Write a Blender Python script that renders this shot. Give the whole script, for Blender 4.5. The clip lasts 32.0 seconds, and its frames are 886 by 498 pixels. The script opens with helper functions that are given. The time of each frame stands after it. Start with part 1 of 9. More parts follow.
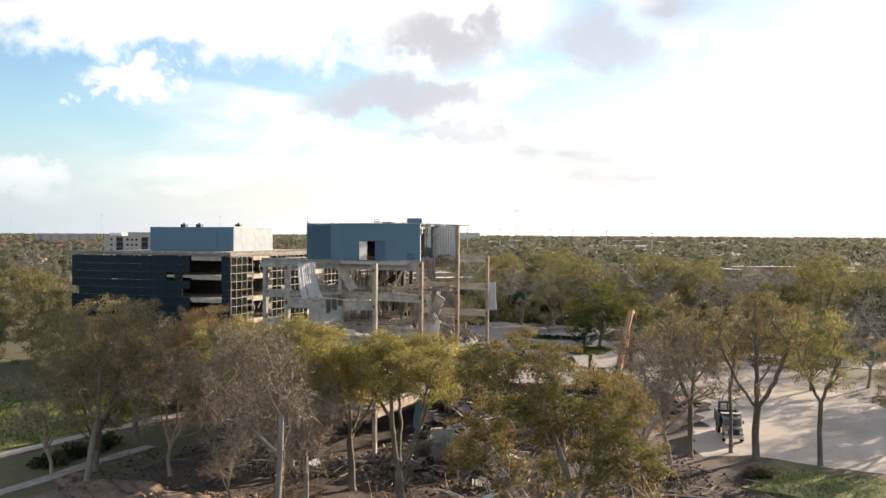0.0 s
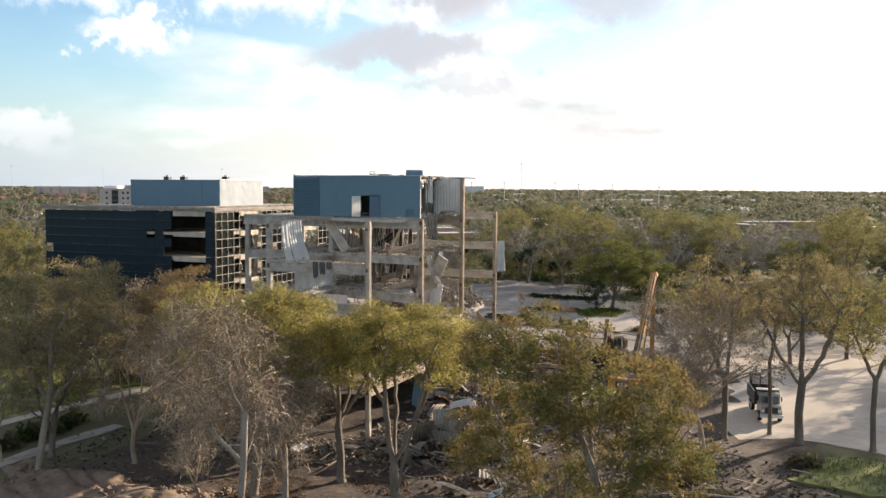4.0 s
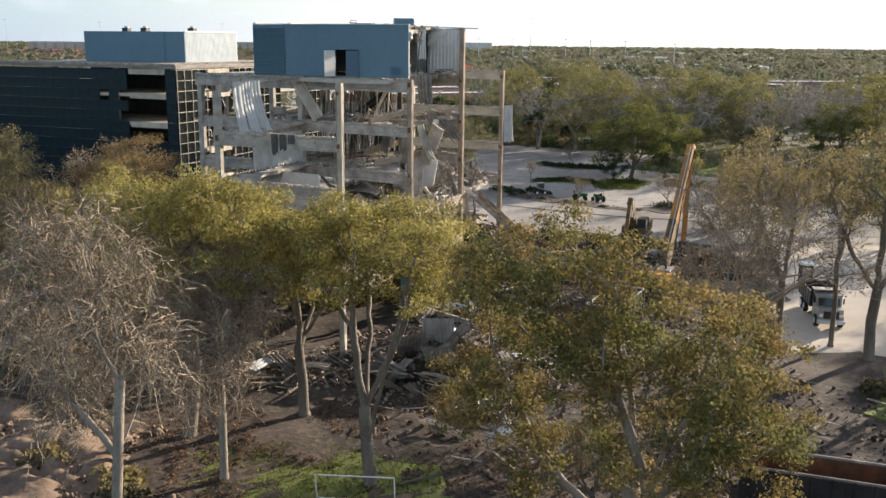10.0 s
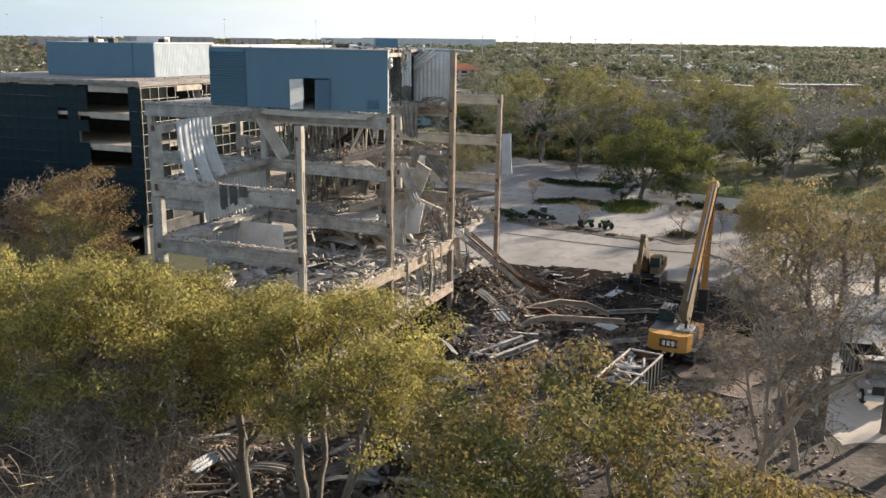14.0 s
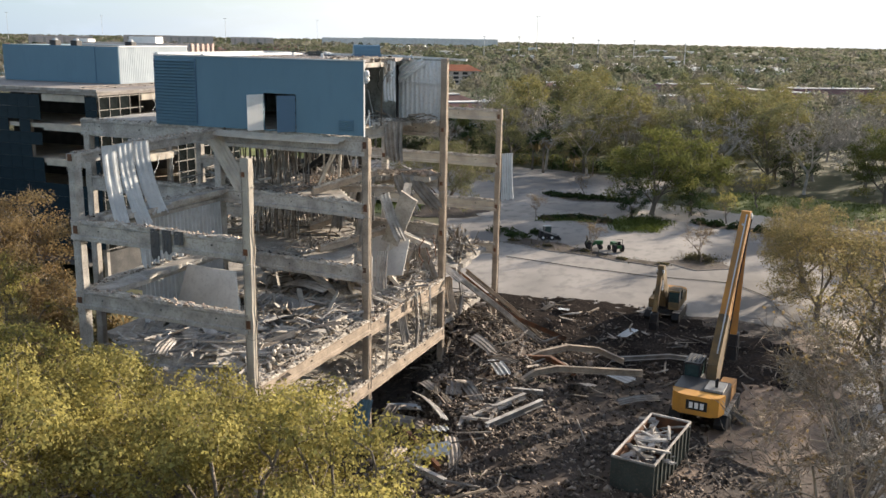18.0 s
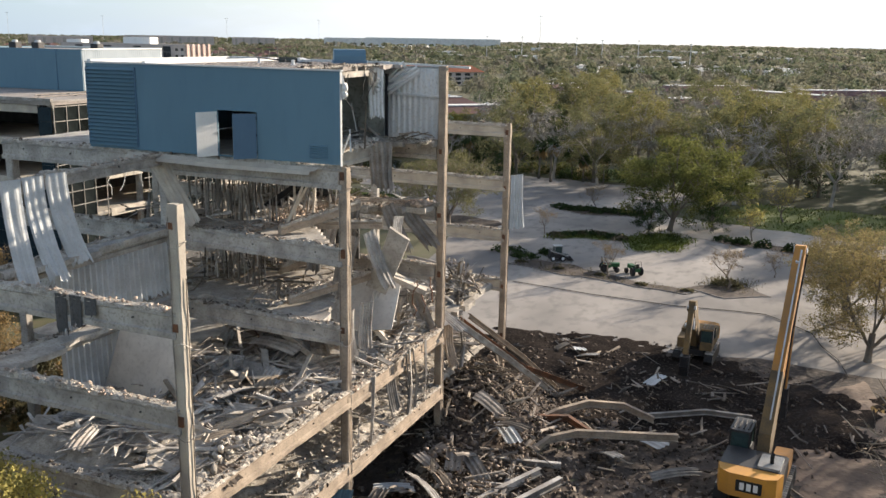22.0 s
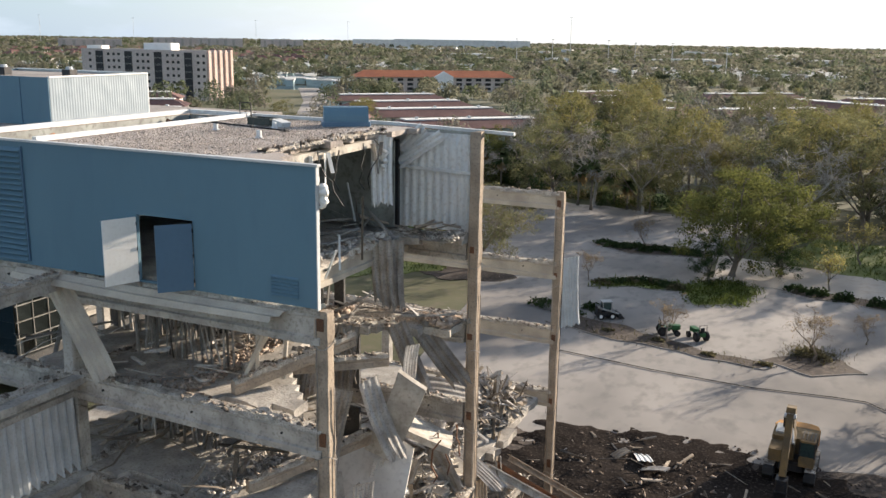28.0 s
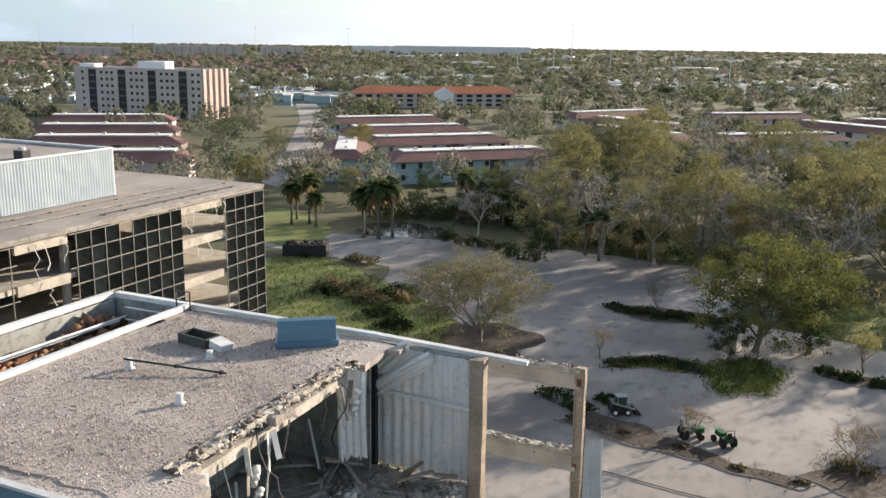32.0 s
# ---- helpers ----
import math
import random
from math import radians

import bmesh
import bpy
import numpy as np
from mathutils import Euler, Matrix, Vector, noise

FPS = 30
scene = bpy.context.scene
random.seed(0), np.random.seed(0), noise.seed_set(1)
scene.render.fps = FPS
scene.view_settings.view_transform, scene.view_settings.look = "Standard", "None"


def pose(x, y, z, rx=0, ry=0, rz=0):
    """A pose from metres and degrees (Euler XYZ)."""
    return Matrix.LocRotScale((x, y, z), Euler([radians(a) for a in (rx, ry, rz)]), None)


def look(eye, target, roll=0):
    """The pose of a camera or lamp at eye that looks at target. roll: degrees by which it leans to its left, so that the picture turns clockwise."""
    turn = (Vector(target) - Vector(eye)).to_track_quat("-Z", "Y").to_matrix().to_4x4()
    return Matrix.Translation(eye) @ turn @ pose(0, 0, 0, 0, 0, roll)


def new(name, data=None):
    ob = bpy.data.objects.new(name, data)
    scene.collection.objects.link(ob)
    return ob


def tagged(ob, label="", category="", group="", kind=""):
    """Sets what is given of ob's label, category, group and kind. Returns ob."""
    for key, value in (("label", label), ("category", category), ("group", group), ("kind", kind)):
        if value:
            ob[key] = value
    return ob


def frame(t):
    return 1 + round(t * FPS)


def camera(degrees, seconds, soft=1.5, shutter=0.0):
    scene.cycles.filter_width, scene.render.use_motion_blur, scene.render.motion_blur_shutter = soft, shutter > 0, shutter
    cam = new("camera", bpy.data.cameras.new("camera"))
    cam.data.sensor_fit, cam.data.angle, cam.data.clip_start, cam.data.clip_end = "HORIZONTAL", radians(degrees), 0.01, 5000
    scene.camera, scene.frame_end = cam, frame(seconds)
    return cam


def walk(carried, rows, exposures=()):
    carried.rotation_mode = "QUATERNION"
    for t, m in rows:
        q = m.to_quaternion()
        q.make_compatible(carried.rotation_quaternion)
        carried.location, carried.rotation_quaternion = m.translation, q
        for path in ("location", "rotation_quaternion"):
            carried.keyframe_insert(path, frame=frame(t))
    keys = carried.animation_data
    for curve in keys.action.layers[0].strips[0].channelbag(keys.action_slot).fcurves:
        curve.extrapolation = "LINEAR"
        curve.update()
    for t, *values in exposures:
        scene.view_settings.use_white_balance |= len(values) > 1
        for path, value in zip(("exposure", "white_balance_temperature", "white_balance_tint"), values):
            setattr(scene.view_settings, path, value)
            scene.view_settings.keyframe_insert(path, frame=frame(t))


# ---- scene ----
cam = camera(51.6, 32.0)
PATH = [
    (0, (-4.990, 0.425, 23.214), (-12.350, 19.017, 22.845), 0.29),
    (0.5, (-5.576, 1.785, 23.193), (-12.945, 20.375, 22.849), 0.30),
    (1, (-6.123, 3.127, 23.210), (-13.501, 21.713, 22.878), 0.31),
    (1.5, (-6.653, 4.497, 23.226), (-14.040, 23.080, 22.912), 0.32),
    (2, (-7.180, 5.840, 23.262), (-14.572, 24.421, 22.959), 0.33),
    (2.5, (-7.686, 7.201, 23.271), (-15.086, 25.780, 22.982), 0.34),
    (3, (-8.227, 8.553, 23.242), (-15.630, 27.122, 22.630), 0.35),
    (3.5, (-8.691, 9.811, 23.220), (-16.097, 28.363, 22.221), 0.36),
    (4, (-9.218, 11.254, 23.215), (-16.629, 29.778, 21.833), 0.37),
    (4.5, (-9.686, 12.480, 23.182), (-17.055, 30.893, 20.600), 0.38),
    (6.5, (-11.552, 17.715, 23.172), (-18.822, 35.805, 18.711), 0.44),
    (7, (-12.006, 19.156, 23.183), (-19.287, 37.244, 18.734), 0.45),
    (7.5, (-12.406, 20.429, 23.177), (-19.696, 38.516, 18.739), 0.47),
    (8, (-12.805, 21.782, 23.140), (-20.113, 39.866, 18.717), 0.48),
    (8.5, (-13.220, 23.125, 23.075), (-20.540, 41.208, 18.667), 0.50),
    (9, (-13.623, 24.484, 23.001), (-20.964, 42.563, 18.610), 0.51),
    (9.5, (-14.084, 25.901, 22.929), (-21.435, 43.972, 18.526), 0.53),
    (10, (-14.466, 27.202, 22.847), (-21.823, 45.270, 18.438), 0.55),
    (10.5, (-14.874, 28.637, 22.803), (-22.244, 46.697, 18.386), 0.57),
    (11, (-15.217, 29.880, 22.771), (-22.597, 47.933, 18.344), 0.59),
    (11.5, (-15.675, 31.372, 22.741), (-23.068, 49.419, 18.312), 0.61),
    (12, (-16.080, 32.657, 22.905), (-23.475, 50.702, 18.467), 0.63),
    (12.5, (-16.502, 34.159, 23.232), (-23.909, 52.195, 18.781), 0.64),
    (13, (-16.853, 35.479, 23.687), (-24.271, 53.507, 19.221), 0.66),
    (13.5, (-17.301, 37.020, 24.407), (-24.720, 55.044, 19.923), 0.71),
    (14, (-17.695, 38.411, 25.072), (-25.109, 56.432, 20.570), 0.76),
    (14.5, (-18.150, 39.944, 25.720), (-25.559, 57.959, 21.185), 0.80),
    (16.5, (-19.643, 45.005, 25.535), (-27.079, 63.020, 21.043), 0.99),
    (17, (-20.178, 46.372, 25.468), (-27.607, 64.389, 20.975), 1.04),
    (17.5, (-20.698, 47.674, 25.485), (-28.127, 65.689, 20.984), 1.01),
    (18, (-21.187, 48.953, 25.540), (-28.624, 66.964, 21.034), 0.99),
    (18.5, (-21.689, 50.257, 25.593), (-29.131, 68.266, 21.086), 0.97),
    (19, (-22.146, 51.454, 25.690), (-29.597, 69.457, 21.178), 0.95),
    (19.5, (-22.690, 52.834, 25.799), (-30.149, 70.832, 21.278), 0.96),
    (20, (-23.195, 54.138, 25.831), (-30.663, 72.132, 21.308), 0.97),
    (20.5, (-23.716, 55.495, 25.861), (-31.196, 73.482, 21.331), 0.98),
    (21, (-24.172, 56.679, 25.873), (-31.657, 74.663, 21.337), 0.99),
    (21.5, (-24.708, 57.945, 25.797), (-32.193, 75.932, 21.272), 0.98),
    (22, (-25.162, 59.088, 25.701), (-32.647, 77.079, 21.194), 0.98),
    (22.5, (-25.690, 60.377, 25.752), (-33.177, 78.368, 21.252), 0.97),
    (23, (-26.195, 61.582, 26.081), (-33.896, 79.488, 21.599), 0.97),
    (23.5, (-26.754, 62.906, 26.728), (-34.825, 80.648, 22.248), 0.96),
    (24, (-27.218, 64.066, 27.249), (-35.275, 81.815, 22.770), 0.96),
    (24.5, (-27.779, 65.396, 27.358), (-35.819, 83.154, 22.883), 0.95),
    (25, (-28.218, 66.423, 27.348), (-36.249, 84.185, 22.874), 0.94),
    (25.5, (-28.871, 67.810, 27.385), (-36.907, 85.567, 22.902), 0.93),
    (27.5, (-30.984, 72.363, 27.547), (-39.021, 90.116, 23.049), 0.90),
    (28, (-31.510, 73.598, 27.740), (-39.554, 91.347, 23.237), 0.90),
    (28.5, (-31.937, 74.668, 28.146), (-39.990, 92.416, 23.656), 0.90),
    (29, (-32.452, 75.931, 28.758), (-40.507, 93.680, 24.278), 0.89),
    (29.5, (-32.899, 77.060, 29.461), (-40.959, 94.809, 24.991), 0.89),
    (30, (-33.489, 78.352, 30.343), (-41.553, 96.102, 25.879), 0.89),
    (30.5, (-34.000, 79.507, 31.081), (-42.063, 97.261, 26.631), 0.87),
    (31, (-34.491, 80.724, 31.999), (-42.561, 98.476, 27.552), 0.85),
    (31.5, (-35.044, 81.880, 32.754), (-43.111, 99.635, 28.317), 0.83),
    (32, (-35.594, 83.093, 33.415), (-43.666, 100.849, 28.992), 0.81),
]
walk(cam, [(t, look(eye, target, roll)) for t, eye, target, roll in PATH],
     [(0, 0.52, 7050, 13), (4.2, 0.52, 7000, 13), (7, 0.54, 6720, 11), (10, 0.50, 6550, 10), (16, 0.48, 6480, 10), (32, 0.46, 6450, 10)])

# ---- light ----
SUN_AZ, SUN_EL = radians(27), radians(14.5)      # the sun stands ahead and to the right, low in the afternoon
sun_way = Vector((math.sin(SUN_AZ) * math.cos(SUN_EL), math.cos(SUN_AZ) * math.cos(SUN_EL), math.sin(SUN_EL)))
sun = new("sun", bpy.data.lights.new("sun", "SUN"))
sun.data.energy, sun.data.angle, sun.data.color = 9.0, radians(0.6), (1.0, 0.86, 0.70)
sun.matrix_world = look((0, 0, 60), Vector((0, 0, 60)) - sun_way)


def links(tree, *pairs):
    for a, b in pairs:
        tree.links.new(a, b)


world = bpy.data.worlds.new("sky")
scene.world = world
world.use_nodes = True
wt = world.node_tree
wt.nodes.clear()
w_out = wt.nodes.new("ShaderNodeOutputWorld")
w_bg = wt.nodes.new("ShaderNodeBackground")
w_sky = wt.nodes.new("ShaderNodeTexSky")
w_sky.sky_type, w_sky.sun_disc = "NISHITA", False
w_sky.sun_elevation, w_sky.sun_rotation = SUN_EL, SUN_AZ
w_sky.air_density, w_sky.dust_density, w_sky.ozone_density = 1.0, 0.5, 2.5
w_bg.inputs["Strength"].default_value = 0.15
w_co = wt.nodes.new("ShaderNodeTexCoord")
w_sep = wt.nodes.new("ShaderNodeSeparateXYZ")
w_z = wt.nodes.new("ShaderNodeMath")
w_z.operation = "ADD"
w_z.inputs[1].default_value = 0.30
w_div = wt.nodes.new("ShaderNodeVectorMath")
w_div.operation = "DIVIDE"
w_comb = wt.nodes.new("ShaderNodeCombineXYZ")
w_big = wt.nodes.new("ShaderNodeTexNoise")
w_big.inputs["Scale"].default_value, w_big.inputs["Detail"].default_value, w_big.inputs["Roughness"].default_value = 2.3, 7, 0.5
w_ramp = wt.nodes.new("ShaderNodeValToRGB")
w_ramp.color_ramp.elements[0].position, w_ramp.color_ramp.elements[1].position = 0.47, 0.66
w_shade = wt.nodes.new("ShaderNodeTexNoise")
w_shade.inputs["Scale"].default_value, w_shade.inputs["Detail"].default_value = 1.7, 4
w_cramp = wt.nodes.new("ShaderNodeValToRGB")
w_cramp.color_ramp.elements[0].position, w_cramp.color_ramp.elements[1].position = 0.36, 0.58
w_cramp.color_ramp.elements[0].color, w_cramp.color_ramp.elements[1].color = (3.0, 3.2, 3.6, 1), (8.5, 8.5, 8.4, 1)
w_mix = wt.nodes.new("ShaderNodeMixRGB")
w_low = wt.nodes.new("ShaderNodeMapRange")       # pale band of humid air along the horizon
w_low.interpolation_type = "SMOOTHSTEP"
w_low.inputs["From Min"].default_value, w_low.inputs["From Max"].default_value = 0.0, 0.13
w_low.inputs["To Min"].default_value, w_low.inputs["To Max"].default_value = 0.85, 0.0
w_haze = wt.nodes.new("ShaderNodeMixRGB")


def wmath(op, a, b=None, c=None):
    """One arithmetic node of the sky; inputs are sockets or numbers."""
    n = wt.nodes.new("ShaderNodeMath")
    n.operation = op
    for i, v in enumerate((a, b, c)):
        if isinstance(v, (int, float)):
            n.inputs[i].default_value = v
        elif v is not None:
            wt.links.new(v, n.inputs[i])
    return n.outputs[0]


def wstep(v, a, b):
    n = wt.nodes.new("ShaderNodeMapRange")
    n.interpolation_type = "SMOOTHSTEP"
    n.inputs["From Min"].default_value, n.inputs["From Max"].default_value = a, b
    wt.links.new(v, n.inputs["Value"])
    return n.outputs[0]


# u runs rightwards and v upwards across the part of the sky ahead
w_xyz = w_sep.outputs
w_ahead = wmath("MAXIMUM", wmath("ADD", wmath("MULTIPLY", w_xyz["X"], -0.38), wmath("MULTIPLY", w_xyz["Y"], 0.925)), 0.05)
w_u = wmath("DIVIDE", wmath("ADD", wmath("MULTIPLY", w_xyz["X"], 0.925), wmath("MULTIPLY", w_xyz["Y"], 0.38)), w_ahead)
w_v = wmath("DIVIDE", w_xyz["Z"], w_ahead)
w_fray = wt.nodes.new("ShaderNodeTexNoise")
w_fray.inputs["Scale"].default_value, w_fray.inputs["Detail"].default_value, w_fray.inputs["Roughness"].default_value = 17, 7, 0.62
w_f = wmath("SUBTRACT", w_fray.outputs["Fac"], 0.5)
w_left = wmath("SUBTRACT", 1.0, wstep(w_u, -0.42, -0.1))
w_clear = wmath("MULTIPLY", w_left, wmath("MULTIPLY", wstep(w_v, 0.02, 0.09), wmath("SUBTRACT", 1.0, wstep(wmath("ADD", w_v, wmath("MULTIPLY", w_f, 0.12)), 0.17, 0.24))))
w_band = wmath("MULTIPLY", wmath("MULTIPLY", wmath("SUBTRACT", 1.0, wstep(w_u, 0.0, 0.2)), wstep(w_u, -0.9, -0.3)), wmath("MULTIPLY", wstep(wmath("ADD", w_v, wmath("MULTIPLY", w_f, 0.16)), 0.17, 0.225), 0.9))


def cloud(u, v, ru, rv):
    """A ragged puff of cloud, 1 inside and 0 outside."""
    a = wmath("DIVIDE", wmath("SUBTRACT", wmath("ADD", w_u, wmath("MULTIPLY", w_f, 0.2)), u), ru)
    b = wmath("DIVIDE", wmath("SUBTRACT", wmath("ADD", w_v, wmath("MULTIPLY", w_f, 0.11)), v), rv)
    return wmath("SUBTRACT", 1.0, wstep(wmath("ADD", wmath("MULTIPLY", a, a), wmath("MULTIPLY", b, b)), 0.1, 1.4))


w_white = wmath("MAXIMUM", cloud(-0.33, 0.157, 0.062, 0.022), wmath("MULTIPLY", cloud(-0.44, 0.06, 0.06, 0.022), 0.7))
w_grey = None
for u, v, ru, rv, k in ((0.01, 0.212, 0.085, 0.034, 1.0), (0.185, 0.205, 0.08, 0.04, 0.75), (-0.035, 0.142, 0.10, 0.026, 0.9), (0.03, 0.107, 0.08, 0.014, 0.7), (-0.1, 0.245, 0.05, 0.02, 0.6)):
    g = wmath("MULTIPLY", cloud(u, v, ru, rv), k)
    w_grey = g if w_grey is None else wmath("MAXIMUM", w_grey, g)
w_blue = wt.nodes.new("ShaderNodeMixRGB")
w_blue.blend_type = "MULTIPLY"
w_blue.inputs["Color2"].default_value = (0.6, 0.9, 1.08, 1)
links(wt, (w_sky.outputs["Color"], w_blue.inputs["Color1"]), (wmath("MULTIPLY", w_left, 0.4), w_blue.inputs["Fac"]))
w_m2, w_m3, w_hz = (wt.nodes.new("ShaderNodeMixRGB") for _ in range(3))
w_m2.inputs["Color2"].default_value = (6.2, 6.2, 6.1, 1)
w_m3.inputs["Color2"].default_value = (3.1, 3.3, 3.75, 1)
w_hz.inputs["Color1"].default_value, w_hz.inputs["Color2"].default_value = (2.9, 3.55, 4.3, 1), (5.4, 5.5, 5.6, 1)
links(wt, (w_co.outputs["Generated"], w_fray.inputs["Vector"]), (wstep(w_u, -0.55, 0.15), w_hz.inputs["Fac"]), (w_hz.outputs[0], w_haze.inputs["Color2"]))
links(wt, (w_co.outputs["Generated"], w_sep.inputs[0]), (w_sep.outputs["Z"], w_z.inputs[0]),
      (w_z.outputs[0], w_comb.inputs[0]), (w_z.outputs[0], w_comb.inputs[1]), (w_z.outputs[0], w_comb.inputs[2]),
      (w_co.outputs["Generated"], w_div.inputs[0]), (w_comb.outputs[0], w_div.inputs[1]),
      (w_div.outputs[0], w_big.inputs["Vector"]), (w_div.outputs[0], w_shade.inputs["Vector"]),
      (w_big.outputs["Fac"], w_ramp.inputs["Fac"]), (w_shade.outputs["Fac"], w_cramp.inputs["Fac"]),
      (wmath("MAXIMUM", wmath("MULTIPLY", w_ramp.outputs["Color"], wmath("SUBTRACT", 1.0, wmath("MULTIPLY", w_clear, 0.97))), w_band), w_mix.inputs["Fac"]), (w_blue.outputs["Color"], w_mix.inputs["Color1"]),
      (w_cramp.outputs["Color"], w_mix.inputs["Color2"]), (w_mix.outputs["Color"], w_m2.inputs["Color1"]), (wmath("MAXIMUM", w_white, 0.0), w_m2.inputs["Fac"]), (w_m2.outputs[0], w_m3.inputs["Color1"]), (w_grey, w_m3.inputs["Fac"]), (w_m3.outputs[0], w_haze.inputs["Color1"]),
      (w_sep.outputs["Z"], w_low.inputs["Value"]), (w_low.outputs[0], w_haze.inputs["Fac"]), (w_haze.outputs["Color"], w_bg.inputs["Color"]),
      (w_bg.outputs[0], w_out.inputs[0]))

# ---- materials ----


def mat(name, a, b=None, scale=1.0, rough=0.85, metal=0.0, bump=0.3, c=None, fine=14.0, spec=0.3, leaf=0.0, rnd=0.0, stretch=None, flecks=0.75):
    """A surface of two or three tones, mottled at two scales, with fine relief. Scales are per metre."""
    m = bpy.data.materials.new(name)
    m.use_nodes = True
    t = m.node_tree
    bsdf = t.nodes["Principled BSDF"]
    bsdf.inputs["Roughness"].default_value, bsdf.inputs["Metallic"].default_value = rough, metal
    bsdf.inputs["Specular IOR Level"].default_value = spec
    b = b or tuple(v * 0.75 for v in a)
    co = t.nodes.new("ShaderNodeTexCoord")
    src = co.outputs["Object"]
    if stretch:
        mp = t.nodes.new("ShaderNodeMapping")
        mp.inputs["Scale"].default_value = stretch
        links(t, (src, mp.inputs["Vector"]))
        src = mp.outputs["Vector"]
    n1, n2 = t.nodes.new("ShaderNodeTexNoise"), t.nodes.new("ShaderNodeTexNoise")
    n1.inputs["Scale"].default_value, n1.inputs["Detail"].default_value = scale, 5
    n2.inputs["Scale"].default_value, n2.inputs["Detail"].default_value = scale * fine, 4
    links(t, (src, n1.inputs["Vector"]), (src, n2.inputs["Vector"]))
    r1 = t.nodes.new("ShaderNodeValToRGB")
    r1.color_ramp.elements[0].position, r1.color_ramp.elements[1].position = 0.36, 0.64
    r1.color_ramp.elements[0].color, r1.color_ramp.elements[1].color = (*b, 1), (*a, 1)
    links(t, (n1.outputs["Fac"], r1.inputs["Fac"]))
    col = r1.outputs["Color"]
    mx = t.nodes.new("ShaderNodeMixRGB")
    mx.inputs["Color2"].default_value = (*(c or tuple(v * 0.6 for v in b)), 1)
    r2 = t.nodes.new("ShaderNodeMapRange")
    r2.inputs["From Min"].default_value, r2.inputs["From Max"].default_value, r2.inputs["To Max"].default_value = 0.5, 0.72, flecks
    links(t, (n2.outputs["Fac"], r2.inputs["Value"]), (r2.outputs[0], mx.inputs["Fac"]), (col, mx.inputs["Color1"]))
    col = mx.outputs["Color"]
    if rnd:
        info = t.nodes.new("ShaderNodeObjectInfo")
        geo = t.nodes.new("ShaderNodeNewGeometry")
        add = t.nodes.new("ShaderNodeMath")
        add.operation = "ADD"
        fr = t.nodes.new("ShaderNodeMath")
        fr.operation = "FRACT"
        hs = t.nodes.new("ShaderNodeHueSaturation")
        mr = t.nodes.new("ShaderNodeMapRange")
        mr.inputs["To Min"].default_value, mr.inputs["To Max"].default_value = 1 - rnd, 1 + rnd
        links(t, (info.outputs["Random"], add.inputs[0]), (geo.outputs["Random Per Island"], add.inputs[1]), (add.outputs[0], fr.inputs[0]),
              (fr.outputs[0], mr.inputs["Value"]), (mr.outputs[0], hs.inputs["Value"]), (col, hs.inputs["Color"]))
        col = hs.outputs["Color"]
    links(t, (col, bsdf.inputs["Base Color"]))
    if bump:
        bp = t.nodes.new("ShaderNodeBump")
        bp.inputs["Strength"].default_value, bp.inputs["Distance"].default_value = bump, 0.06
        links(t, (n2.outputs["Fac"], bp.inputs["Height"]), (bp.outputs["Normal"], bsdf.inputs["Normal"]))
    if leaf:
        tr = t.nodes.new("ShaderNodeBsdfTranslucent")
        ms = t.nodes.new("ShaderNodeMixShader")
        ms.inputs["Fac"].default_value = leaf
        links(t, (col, tr.inputs["Color"]), (bsdf.outputs[0], ms.inputs[1]), (tr.outputs[0], ms.inputs[2]),
              (ms.outputs[0], t.nodes["Material Output"].inputs["Surface"]))
    return m


CONCRETE = mat("weathered_concrete", (0.46, 0.425, 0.375), (0.28, 0.258, 0.23), 1.1, bump=0.4, c=(0.14, 0.12, 0.10), fine=9, flecks=0.55, spec=0.1)
CONCRETE_PALE = mat("pale_concrete", (0.50, 0.45, 0.37), (0.36, 0.32, 0.27), 0.9, bump=0.3, c=(0.27, 0.23, 0.19), fine=22, flecks=0.4, spec=0.1)
CONCRETE_TAN = mat("tan_concrete", (0.40, 0.325, 0.25), (0.27, 0.22, 0.17), 1.3, bump=0.4, c=(0.13, 0.10, 0.08), fine=9, flecks=0.55, spec=0.1)
RUBBLE = mat("broken_concrete", (0.54, 0.495, 0.435), (0.32, 0.288, 0.25), 1.5, bump=0.3, rnd=0.5, spec=0.0, rough=1.0)
PEBBLE = mat("roof_pebble", (0.50, 0.44, 0.39), (0.33, 0.287, 0.25), 2.0, bump=0.0, rnd=0.6, spec=0.05)
CRUMBLE = mat("crumbled_concrete", (0.54, 0.49, 0.42), (0.33, 0.295, 0.25), 3.0, bump=1.0, c=(0.13, 0.11, 0.09), fine=7, spec=0.0, rough=1.0)
RUBBLE_DARK = mat("dark_rubble", (0.15, 0.125, 0.105), (0.07, 0.058, 0.048), 1.5, bump=0.3, rnd=0.65, spec=0.0, rough=1.0)
RUBBLE_BROWN = mat("brown_rubble", (0.30, 0.25, 0.205), (0.15, 0.122, 0.10), 1.5, bump=0.3, rnd=0.6, spec=0.0, rough=1.0)
RUBBLE_TAN = mat("tan_rubble", (0.50, 0.40, 0.32), (0.30, 0.24, 0.19), 1.5, bump=0.3, rnd=0.45, spec=0.0, rough=1.0)
PLASTER = mat("pale_plaster", (0.66, 0.62, 0.56), (0.52, 0.48, 0.43), 0.7, bump=0.15, c=(0.36, 0.32, 0.28), fine=9, flecks=0.4, spec=0.1)
